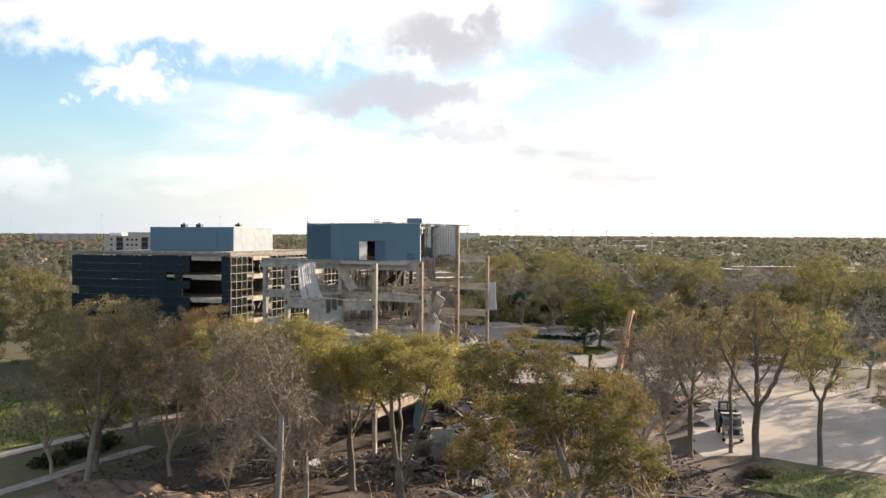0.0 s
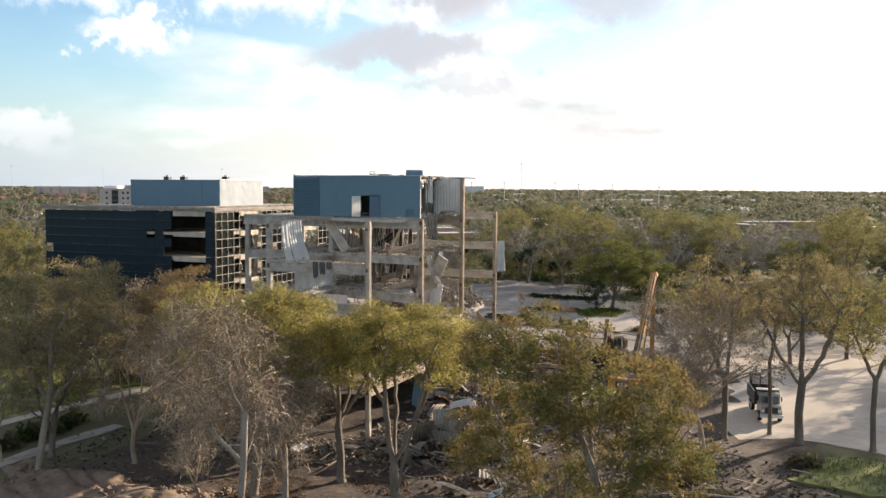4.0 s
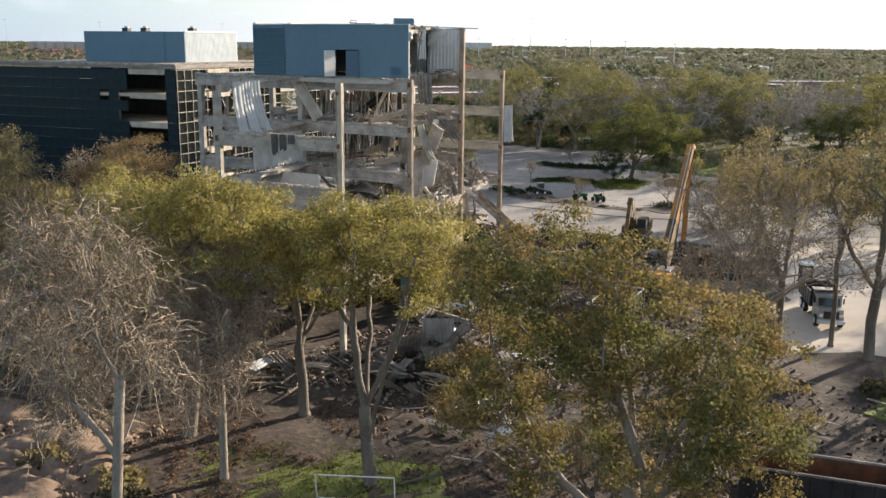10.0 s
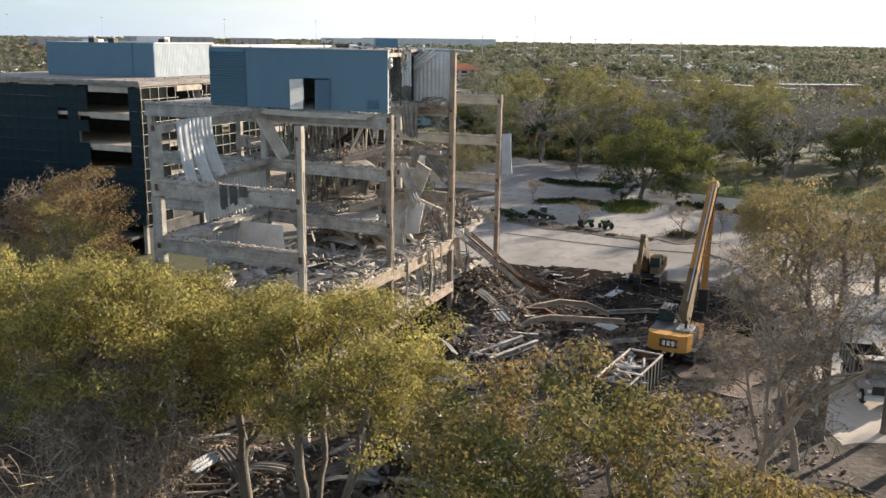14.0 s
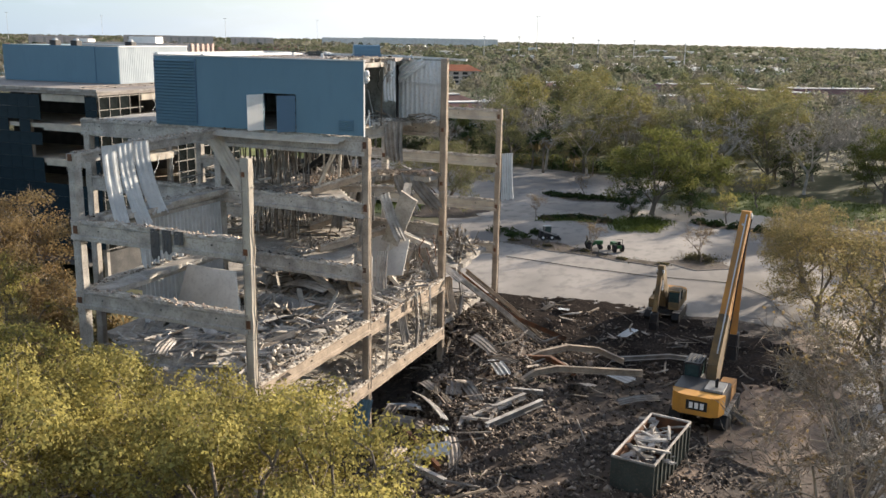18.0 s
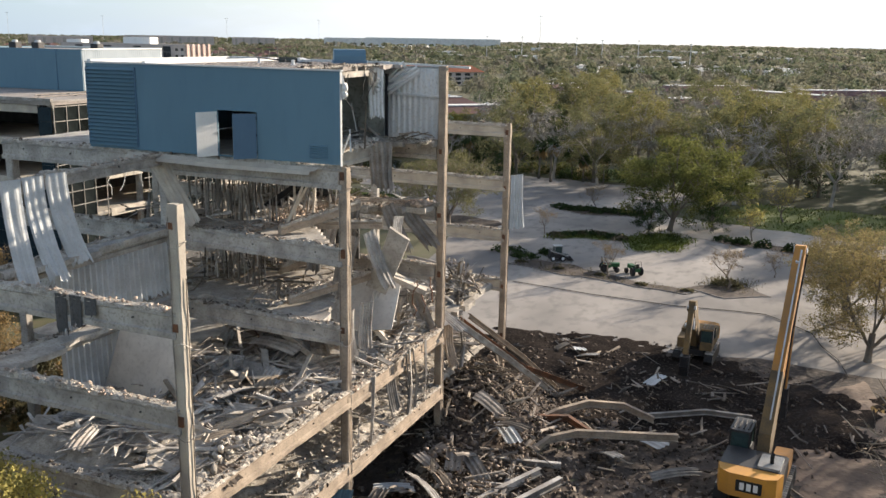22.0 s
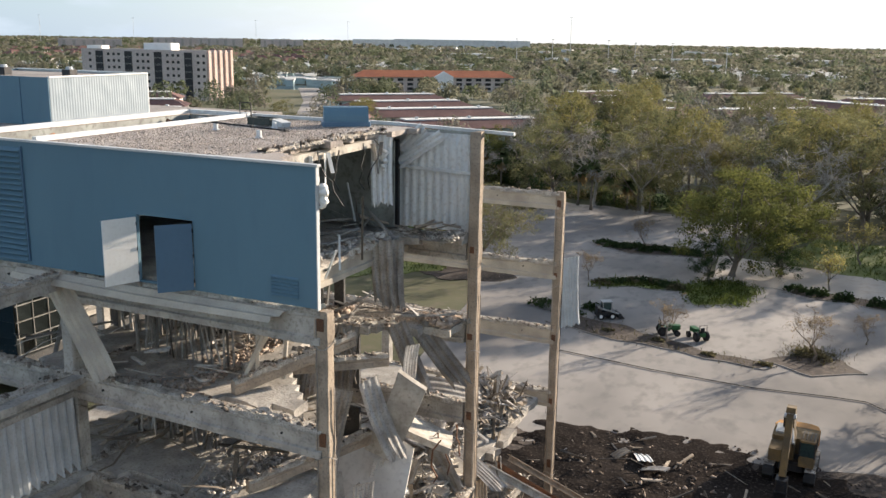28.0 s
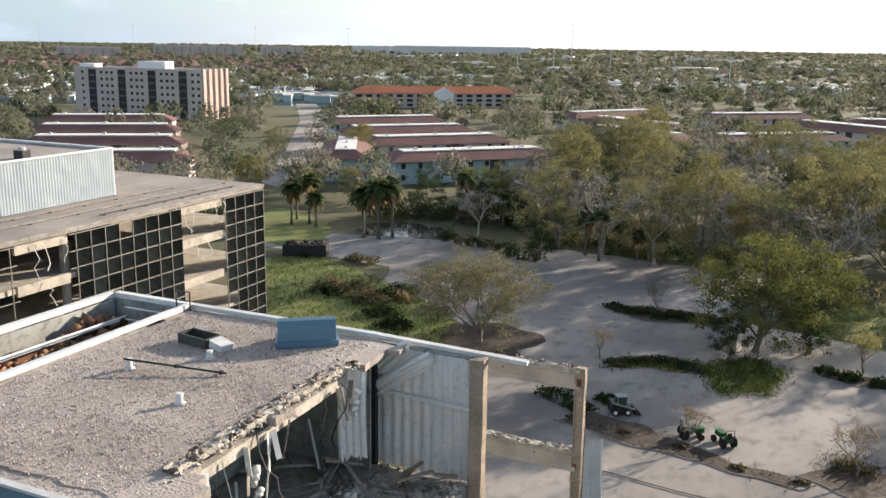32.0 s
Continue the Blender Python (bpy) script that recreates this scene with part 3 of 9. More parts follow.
def inside(x, y, pts):
    hit = False
    for (x0, y0), (x1, y1) in zip(pts, pts[1:] + pts[:1]):
        if (y0 > y) != (y1 > y) and x < x0 + (x1 - x0) * (y - y0) / (y1 - y0):
            hit = not hit
    return hit


def outline(pts, step=3.0, jag=0.5, seed=1):
    """A closed outline with wavering edges through the given corners."""
    out = []
    for i, p in enumerate(pts):
        q = pts[(i + 1) % len(pts)]
        n = max(1, int(math.dist(p, q) / step))
        for k in range(n):
            x, y = p[0] + (q[0] - p[0]) * k / n, p[1] + (q[1] - p[1]) * k / n
            out.append((x + jag * noise.noise((x * 0.3, y * 0.3, seed)), y + jag * noise.noise((x * 0.3, y * 0.3, seed + 50))))
    return out


def sheet(name, pts, z, material, label, category, thick=0.25, jag=0.5, step=3.0, seed=1):
    """A flat piece of ground with a wavering edge, thick below."""
    bm = bmesh.new()
    ring = [bm.verts.new((x, y, z)) for x, y in outline(pts, step, jag, seed)]
    f = bm.faces.new(ring)
    if f.normal.z < 0:
        f.normal_flip()
    ext = bmesh.ops.extrude_face_region(bm, geom=[f])
    for v in ext["geom"]:
        if isinstance(v, bmesh.types.BMVert):
            v.co.z -= thick
    bmesh.ops.triangulate(bm, faces=bm.faces[:])
    bmesh.ops.recalc_face_normals(bm, faces=bm.faces[:])
    me = bpy.data.meshes.new(name)
    bm.to_mesh(me)
    bm.free()
    me.materials.append(material)
    return tagged(new(name, me), label, category, "", "structure")

# ---- ground ----
def ground_sheet():
    xs = sorted(set([-5200, -3000, -1800, -1000, -600, -400, -300, -220, -160, -120, -100, -85, -76] + list(np.arange(-70, 8, 0.8)) + [14, 24, 40, 70, 120, 200, 400, 800, 1600, 3000, 5200]))
    ys = sorted(set([-3000, -1000, -300, -100, -30, 0, 15, 25, 32, 38] + list(np.arange(42, 136, 0.8)) + [142, 150, 160, 175, 190, 210, 240, 280, 340, 420, 540, 700, 1000, 1500, 2200, 3200, 4800, 7000]))
    s = Shape()
    s.grid([[(x, y, gz(x, y)) for x in xs] for y in ys])
    return s


setting("ground", ground_sheet(), FLOOR, "brown woodland floor with patchy dry grass", "ground", True)


def dirt_sheet():
    s = Shape()
    xs, ys = np.arange(-70, -3, 0.8), np.arange(47, 142.5, 0.8)
    rows = []
    for y in ys:
        rows.append([(x, y, gz(x, y) + 0.05 - 0.4 * max(0, 1 - min(x + 70, -3.2 - x, y - 47, 142.2 - y) / (5 + 3 * noise.noise((x * 0.2, y * 0.2, 1.5))))) for x in xs])
    return s.grid(rows)


setting("ground_dirt", dirt_sheet(), DIRT, "churned brown dirt of the demolition yard", "dirt", True)

def soil_sheet():
    s = Shape()
    xs, ys = np.arange(-54, -16, 0.45), np.arange(113, 139, 0.45)
    return s.grid([[(x, y, gz(x, y) + 0.17 + 0.1 * noise.noise((x * 0.7, y * 0.7, 1)) - 0.4 * max(0, 1 - min(x + 54, -17 - x, y - 113 - 0.25 * max(0, x + 36), 138.4 - y - 0.22 * max(0, x + 44)) / max(0.6, 3.2 + 4 * noise.noise((x * 0.22, y * 0.22, 6.5)) + 3.5 * noise.noise((x * 0.8, y * 0.8, 2))))) for x in xs] for y in ys])


def clay_sheet():
    s = Shape()
    xs, ys = np.arange(-70, -29, 0.27), np.arange(42, 70, 0.27)

    def h(x, y):
        v = 0.44 * x + 0.9 * y + 1.6 * noise.noise((x * 0.11, y * 0.11, 3)) + 0.35 * noise.noise((x * 0.5, y * 0.5, 4))
        rut = 0.5 * abs(math.sin(1.5 * v + 1.5 * noise.noise((v * 0.4, 2, 1)))) * max(0.1, 0.5 + 1.3 * noise.noise((x * 0.17, y * 0.17, 8)))
        tread = 0.06 * math.sin(11 * (0.9 * x - 0.44 * y)) * max(0, math.sin(1.5 * v + 1.57))
        rim = min(x + 70, -30 - x, y - 42, 61.5 + 7.5 * (1 - smoothstep(-51, -45, x)) - y)
        return gz(x, y) + 0.16 + rut + tread + 0.26 * noise.noise((x * 0.6, y * 0.6, 7)) + 0.2 * abs(noise.noise((x * 1.4, y * 1.4, 2))) + 0.12 * noise.noise((x * 2.6, y * 2.6, 5)) - 0.7 * max(0, 1 - rim / (3.0 + 3 * noise.noise((x * 0.25, y * 0.25, 2.5))))
    return s.grid([[(x, y, h(x, y)) for x in xs] for y in ys])


setting("ground_clay", clay_sheet(), CLAY, "pale churned clay with tyre ruts", "clay", True)
rc = np.random.default_rng(71)
clods = [(x, y, gz(x, y) + 0.3) for x, y in zip(rc.uniform(-68, -30, 9000), rc.uniform(44, 68, 9000)) if noise.noise((x * 0.3, y * 0.3, 6)) > 0 and y < 61 + 7 * (x < -48)]
tagged(new("clay_clods", chunks("clay_clods", clods, 0.04 + 0.22 * rc.random(len(clods)) ** 3, CLAY, 72, 0.6)), "broken clods of brown clay in the ruts", "clods", "", "stuff")
setting("ground_soil", soil_sheet(), SOIL, "black churned soil at the debris edge", "soil", True)
sheet("pavement_lot", [(-64, 128), (-50, 131), (-40, 134), (-28, 136), (-14, 134), (2, 130), (6, 150), (-4, 172), (-24, 178), (-36, 181), (-47, 184), (-48, 200), (-45, 222), (-78, 226), (-100, 205), (-92, 188), (-72, 178), (-66, 150)],
      0.06, LOT, "pale dusty sandy parking lot with sun and shade mottling painted in", "parking lot", jag=1.6, seed=3)
sheet("road_sand", [(-14.2, 98.5), (-11, 100.5), (-6, 100), (8, 96), (30, 92), (34, 100), (12, 112), (6, 134), (-4, 150), (-18, 140), (-16.6, 118), (-16.4, 106)],
      0.07, SAND, "pale sandy haul road with tyre marks", "road", jag=2.6, step=0.9, seed=5)
sheet("ground_apron", [(-26.3, 125.4), (-21.3, 134.5), (-17.6, 123.8), (-18.4, 111.8), (-21.6, 104.1), (-24.6, 104.4), (-25.5, 100.7), (-27.3, 101.5), (-25.4, 111.7), (-24.7, 117.8)], 0.14, CLAY, "dusty brown clay worn bare beside the excavator", "clay", jag=1.6, step=0.8, seed=44)
sheet("pavement_lane", [(-46, 184), (-10, 176), (30, 170), (60, 160), (60, 168), (28, 180), (-12, 190), (-47, 197)], 0.08, SAND, "pale concrete drive lane", "driveway", jag=0.4, seed=6)
sheet("pavement_far", [(-136, 207), (-125, 205), (-96, 202), (-88, 196), (-84, 203), (-78, 214), (-96, 224), (-122, 219), (-140, 222)], 0.05, LOT, "pale grey parking lane beside the lawn", "parking lot", jag=0.8, seed=7)
sheet("road_avenue", [(-165, 262), (-157, 258), (-190, 330), (-240, 420), (-300, 500), (-310, 496), (-252, 412), (-200, 325)], 0.05, LOT, "grey avenue between low apartment blocks", "road", jag=0.4, seed=8)
for k, pts in enumerate([
    [(-100, 170), (-88, 163), (-76, 172), (-80, 184), (-94, 193), (-112, 203), (-118, 198), (-112, 184)],
    [(-112, 205), (-124, 226), (-140, 236), (-150, 228), (-136, 210)],
    [(-66, 228), (-40, 224), (-36, 238), (-70, 244)],
    [(-40, 196), (-20, 190), (10, 184), (20, 200), (-10, 212), (-36, 214)],
    [(-43, 62), (-34, 60), (-28, 64), (-32, 70), (-40, 70), (-45, 67)],
    [(-114, 66), (-83.5, 70), (-82.5, 80), (-82, 86), (-114, 86)],
    [(-114, 85), (-82, 85), (-80.4, 97), (-94, 106), (-114, 98)],
    [(-10, 88), (6, 84), (18, 90), (4, 95.5), (-8, 96)],
    [(-22, 52), (-14, 52), (-14, 60), (-21, 62)],
]):
    sheet("ground_lawn", pts, 0.12 + 0.004 * k if k in (4, 8) else 0.09 + 0.004 * k, GRASS, "sunlit green lawn with worn edges", "lawn", thick=0.6, jag=1.5, step=1.5, seed=20 + k)
sheet("ground_mulch", [(-81, 172), (-75, 168.5), (-69, 170), (-66.5, 175), (-68, 180), (-74, 183), (-80, 180)], 0.085, DIRT, "dark bare soil and mulch round a lot tree", "dirt", jag=2.4, step=1.0, seed=39)
sheet("pavement_path", [(-82.6, 62), (-82.2, 70), (-81.3, 80), (-80, 89), (-78, 97.5), (-75.6, 103), (-74.2, 102.4), (-76.3, 97), (-78.3, 88.4), (-79.6, 80), (-80.5, 70), (-80.9, 62)], 0.15, SAND, "pale concrete footpath beside the lawn", "footpath", jag=0.2, seed=40)
sheet("pavement_kerb", [(-71.6, 58), (-71.2, 67), (-71.4, 73), (-70.8, 80), (-69.2, 80), (-69.8, 73), (-69.6, 67), (-70, 58)], 0.12, LOT, "dusty strip of old paving by the trees", "paving", jag=0.5, seed=43)
sheet("water_pond", [(-117, 224), (-112, 220.5), (-104, 222), (-100, 225), (-104, 233), (-113, 234.5), (-118, 230)], 0.03, WATER, "still dark pond reflecting palms", "pond", jag=1.2, seed=41)
sheet("water_canal", [(-330, 470), (-290, 486), (-270, 500), (-280, 540), (-320, 520), (-345, 490)], 0.03, WATER, "grey canal water among the houses", "canal", jag=2, seed=42)


def island(pts, seed, top, label):
    """A kerbed island in the lot, planted or grassed."""
    ob = thing("traffic_island", label, "island")
    s, n = Shape(), None
    ring = outline(pts, 0.8, 0.8, seed)
    n = len(ring)
    cx, cy = sum(p[0] for p in ring) / n, sum(p[1] for p in ring) / n
    inner = [(cx + (x - cx) * 0.96, cy + (y - cy) * 0.96) for x, y in ring]
    vs = [(*p, 0) for p in ring] + [(*p, 0.14) for p in ring] + [(*p, 0.14) for p in inner] + [(*p, 0.12) for p in inner]
    fs = [(a * n + i, a * n + (i + 1) % n, (a + 1) * n + (i + 1) % n, (a + 1) * n + i) for a in range(3) for i in range(n)]
    part("kerb", s.put(vs, fs), LOT, ob)
    part("bed", Shape().put([(*p, 0.13) for p in inner], [tuple(range(n))]), top, ob)
    return ob


ISLANDS = [
    ([(-64, 195), (-60, 199), (-50, 198.5), (-49, 194), (-58, 192)], DIRT),
    ([(-58, 173), (-56, 178), (-48, 180), (-44, 184), (-40, 181), (-41, 173), (-46, 171), (-48, 176), (-54, 175.5)], GRASS),
    ([(-38, 181), (-20, 176.5), (-2, 171), (-1, 173.4), (-19, 179.4), (-37, 184)], DIRT),
    ([(-37.6, 156), (-35, 159.5), (-31, 159.4), (-29, 156.4), (-33, 153.6)], DIRT),
    ([(-24.2, 149.8), (-22.4, 150.6), (-20.2, 149.6), (-20.6, 147.6), (-22.8, 147.9)], DIRT),
    ([(-58, 158), (-56, 161.5), (-50, 160), (-43, 156.6), (-36, 155), (-37, 153.4), (-45, 155), (-53, 156)], DIRT),
]
for k, (pts, top) in enumerate(ISLANDS):
    island(pts, 60 + k, top, "kerbed parking-lot island with " + ("green grass" if top is GRASS else "bare soil and shrubs"))

# ---- the half-demolished office building ----
XE, XM, XW = -45.4, -55.6, -65.9           # column lines from the open side inwards
YA, YB, YC, YD = 83.9, 95.8, 107.4, 119.0  # column rows
L1, L2, L3, L4, L5 = 5.2, 9.0, 12.6, 16.2, 19.9
ruin = thing("demolished_building", "half-demolished concrete office block with stripped open floors", "building")


def column(x, y, z0, z1, w=0.44, material=CONCRETE_TAN, lean=(0, 0), label=""):
    s = Shape()
    n = int((z1 - z0) / 0.6)
    a = w / 2
    ring = [(a - 0.05, -a), (a, -a + 0.05), (a, a - 0.05), (a - 0.05, a), (-a + 0.05, a), (-a, a - 0.05), (-a, -a + 0.05), (-a + 0.05, -a)]
    rows = []
    for k in range(n + 1):
        z = z0 + (z1 - z0) * k / n
        g = 1.12 if min(abs(z - q + 0.45) for q in (L1, L2, L3, L4, L5)) < 0.32 else 1.0
        rows.append([(x + p[0] * g + 0.03 * noise.noise((x + i, y, z * 1.3)), y + p[1] * g + 0.03 * noise.noise((x, y + i, z * 1.3)), z + (0.1 * noise.noise((i * 1.3, x, z)) if k == n else 0)) for i, p in enumerate(ring)])
    s.grid([r + [r[0]] for r in rows])
    s.put(rows[-1], [tuple(range(8))])
    ob = part("column", s, material, ruin, label)
    for q in (L1, L2, L3, L4, L5):
        if z0 < q - 0.9 and q < z1 + 0.5 and x > XM - 1:
            g = noise.noise((x, y, q))
            part("cleat", Shape().box((x + 0.1 * g, y - a * 1.12 - 0.015, q - 0.5 + 0.2 * g), (w * 0.5, 0.04, 0.34 + 0.2 * g)), RUST, ob, "rust-stained steel cleat")
            part("strap", Shape().tube([(x + a * 1.2 * math.cos(t) * 1.25, y + a * 1.2 * math.sin(t) * 1.25, q - 1.15 + 0.25 * g + 0.12 * math.sin(t * 2 + q)) for t in np.linspace(0, 6.283, 13)], [0.016] * 13, 4, False), SCRAP, ob, "loose wire wound round the column")
    return ob


BOLT = {}


def beam(a, b, w=0.42, h=0.9, material=CONCRETE, label="", name="beam"):
    """A beam whose top runs from a to b, with a ragged bearing ledge and studs along its top."""
    a, b = Vector(a), Vector(b)
    s = Shape()
    n = max(2, int((b - a).length / 1.6))
    d = (b - a).normalized()
    side = Vector((d.y, -d.x, 0)).normalized()
    rows = []
    n *= 2
    for k in range(n + 1):
        p = a.lerp(b, k / n)
        j = [0.045 * noise.noise((p.x * 1.7 + i, p.y * 1.7, p.z + i * 3.1)) for i in range(10)]
        bite = 0.16 * max(0, noise.noise((p.x * 0.9, p.y * 0.9, p.z * 2.0)) - 0.15)
        lip = 0.07 if h > 0.6 else 0.0
        sec = [(-w / 2 - lip + j[0], -h), (-w / 2 - lip, -h + 0.2 + j[1]), (-w / 2 + 0.02, -h + 0.25 + j[2]), (-w / 2 + 0.02 + j[3], -0.2), (-w / 2 - 0.02, -0.13 + j[4] - bite), (-w / 2 + 0.04, j[5] - bite),
               (w / 2 - 0.04, j[6] - bite), (w / 2 + 0.02, -0.13 + j[7] - bite), (w / 2 - 0.02 + j[8], -0.2), (w / 2 - 0.02, -h + 0.25 + j[9]), (w / 2 + lip, -h + 0.2 + j[2]), (w / 2 + lip + j[4], -h)]
        rows.append([p + side * q[0] + Vector((0, 0, q[1])) for q in sec] + [p + side * sec[0][0] + Vector((0, 0, sec[0][1]))])
    s.grid(rows)
    s.put(rows[0][:-1], [tuple(range(11, -1, -1))]).put(rows[-1][:-1], [tuple(range(12))])
    n //= 2
    ob = part(name, s, material, ruin, label)
    if n > 3:
        if "bolt" not in BOLT:
            BOLT["bolt"] = Shape().tube([(0, 0, -0.03), (0, 0, 0.03)], [0.04, 0.035], 6).mesh("bolt", STEEL_DARK)
        for k in range(1, n, 2):
            bolt = part("bolt", BOLT["bolt"], None, ob)
            p = a.lerp(b, (k + 0.25 * noise.noise((k * 1.7, a.z, a.y))) / n) + side * (w / 2 + 0.01) + Vector((0, 0, -h * 0.42 + 0.08 * noise.noise((k, a.x, 2))))
            bolt.matrix_local = Matrix.Translation(p) @ side.to_track_quat("Z", "Y").to_matrix().to_4x4()
    crust(a, b, w, int(h * 1000 + a.x * 7 + a.y * 13 + a.z * 29) % 9999)
    return ob


def crust(a, b, w, seed, per=26):
    """Broken bits of decking and concrete left along a line, some hanging over its edge."""
    rng = np.random.default_rng(seed)
    d = b - a
    n = int(d.length * per)
    t = rng.random(n)
    u = np.array((d.y, -d.x, 0)) / max(0.1, d.xy.length)
    rows, steps, turn = [], max(4, int(d.length / 0.16)), Vector(u)
    for k in range(steps + 1):
        c = a.lerp(b, k / steps)
        r = []
        for i, v in enumerate((-0.62, -0.5, -0.3, -0.1, 0.1, 0.3, 0.5, 0.62)):
            p = c + turn * (v * w + 0.09 * noise.noise((k * 0.7, i * 1.9, seed)))
            lift = 0.10 * max(0, 0.5 + noise.noise((k * 0.09, seed * 0.3, 1.0))) * (1 + 1.2 * noise.noise((k * 0.8, i * 0.9, seed + 0.5))) if 0 < i < 7 else -0.07 - 0.12 * max(0, noise.noise((k * 0.35, i, seed)))
            r.append(p + Vector((0, 0, 0.012 + lift)))
        rows.append(r)
    heap = np.array([max(0, 0.4 + noise.noise((q * steps * 0.09, seed * 0.3, 1.0))) for q in t])
    p = np.array(a) + t[:, None] * np.array(d) + u * rng.normal(0, w * 0.34, n)[:, None] + np.array((0, 0, 1)) * (0.03 + heap * 0.12 * rng.random(n))[:, None]
    sz = 0.012 + 0.12 * rng.random(n) ** 4
    tagged(new("beam_crust", Shape().grid(rows).mesh("beam_crust", CRUMBLE)), "crumbled concrete crust along the top of a bared beam", "rubble", "", "stuff")
    tagged(new("beam_rubble", chunks("beam_rubble", p, sz, (RUBBLE_BROWN, RUBBLE_TAN, RUBBLE_BROWN)[seed % 3], seed + 1, 0.35)), "crumbled concrete and decking left along a bared beam", "rubble", "", "stuff")


def slab(pts, z, thick=0.3, sag=None, material=CONCRETE, name="floor_slab", jag=0.35, seed=3, parent=None, cell=0.4):
    """A floor broken off raggedly along its outline; sag(x, y) lowers it."""
    ring = outline(pts, 0.7, jag, seed)
    x0, y0 = min(p[0] for p in ring), min(p[1] for p in ring)
    nx, ny = int((max(p[0] for p in ring) - x0) / cell) + 2, int((max(p[1] for p in ring) - y0) / cell) + 2
    cells = {(i, j) for i in range(nx) for j in range(ny) if inside(x0 + (i + 0.5) * cell, y0 + (j + 0.5) * cell, ring)}
    s, index = Shape(), {}

    def corner(i, j, low):
        key = (i, j, low)
        if key not in index:
            x, y = x0 + i * cell, y0 + j * cell
            rim = any((i + a, j + b) not in cells for a in (-1, 0) for b in (-1, 0))
            k = 0.45 * cell if rim else 0.0
            x, y = x + k * noise.noise((x * 2.3, y * 2.3, seed)), y + k * noise.noise((x * 2.3, y * 2.3, seed + 9))
            index[key] = len(s.v)
            s.v.append((x + (0.1 * noise.noise((x * 4, y * 4, 3)) if low else 0), y, z - (sag(x, y) if sag else 0) + 0.04 * noise.noise((x * 0.8, y * 0.8, z)) - (thick * (1 + 0.3 * noise.noise((x * 3, y * 3, 1))) if low else 0.0)))
        return index[key]

    for i, j in cells:
        s.f.append((corner(i, j, 0), corner(i + 1, j, 0), corner(i + 1, j + 1, 0), corner(i, j + 1, 0)))
        s.f.append((corner(i, j, 1), corner(i, j + 1, 1), corner(i + 1, j + 1, 1), corner(i + 1, j, 1)))
        for a, b, p, q in ((0, -1, (i, j), (i + 1, j)), (1, 0, (i + 1, j), (i + 1, j + 1)), (0, 1, (i + 1, j + 1), (i, j + 1)), (-1, 0, (i, j + 1), (i, j))):
            if (i + a, j + b) not in cells:
                s.f.append((corner(*p, 1), corner(*q, 1), corner(*q, 0), corner(*p, 0)))
    return part(name, s, material, parent or ruin)


# columns
def cable_down(x, y, z0, z1, seed):
    pts = [(x + 0.05 * noise.noise((k * 0.7, seed, 0)), y + 0.05 * noise.noise((seed, k * 0.7, 1)), z1 + (z0 - z1) * k / 9) for k in range(10)]
    part("loose_cable", Shape().tube(pts, [0.022] * 10, 4), SCRAP_DULL, ruin)


for k, (x, y) in enumerate(((XE, YA), (XE, YB), (XE, YC), (XE, YD))):
    cable_down(x - 0.12, y - 0.27, 1.0, L5 - 0.3, k)
    cable_down(x + 0.27, y + 0.08, 2.0, L4 + 1.2, k + 7)
column(XE, YA, 0, L5 + 0.1, 0.44, CONCRETE_PALE, label="free-standing front corner column with a pale broken top")
column(XE, YB, 0, L5 - 0.1)
column(XE, YC, 0, 24.1)
column(XE, YD, 0, L5 + 0.1, 0.42)
for y in (YA, YB, YC, YD):
    column(XM, y, 0, L5 - 0.3 if y == YA else L5 - 0.9, 0.5, CONCRETE)
for y in (YB, YC, YD):
    column(XW, y, 0, L5 - 0.5, 0.5, CONCRETE)
# front row
for z in (L4, L3, L2):
    beam((XM - 0.3, YA, z), (XE, YA, z), 0.45, 0.95)
beam((XM, YA, L5 - 0.3), (XM, YB, L5 - 0.05), 0.35, 0.55)
beam((XM, YA, L4), (XM, YB, L4), 0.35, 0.8)
beam((XM, YA, L3), (XM, YB, L3), 0.35, 0.8)
# the row under the plant room
beam((XW - 0.4, YB, L5), (XE, YB, L5 - 0.1), 0.45, 1.0)
beam((XW, YB, L4), (XM, YB, L4 - 0.1), 0.45, 0.9)
beam((XM, YB, L4 + 0.05), (XE, YB, L4 - 0.15), 0.46, 0.88)
beam((XW, YB, L3), (XM, YB, L3), 0.45, 0.9)
beam((XM, YB, L3 - 0.15), (XE, YB, L3 - 0.45), 0.46, 0.88)
beam((XM, YB, L2), (XE, YB, L2), 0.45, 0.9)
# open side
for y0, y1, zs in ((YA, YB, (L2, L1)), (YB, YC, (L2 - 0.2, L1))):
    for z in zs:
        beam((XE, y0, z), (XE, y1, z), 0.45, 0.85, CONCRETE_TAN)
# inner rows
for z in (L5, L4, L3, L2):
    beam((XW, YC, z), (XE - 0.3, YC, z - (0.15 if z == L5 else 0)), 0.45, 0.9)
for z in (L4, L3, L2):
    beam((XW, YD, z), (XM, YD, z), 0.45, 0.8)
    beam((XM, YD, z), (XE, YD, z), 0.45, 0.85, CONCRETE_PALE)
    beam((XM, YB, z), (XM, YC, z), 0.4, 0.8)
beam((-54, YD, L5), (XE, YD, L5), 0.4, 0.8, CONCRETE_PALE)
beam((-48.6, YB, L5), (-48.6, YC, L5), 0.4, 0.9, CONCRETE_PALE)
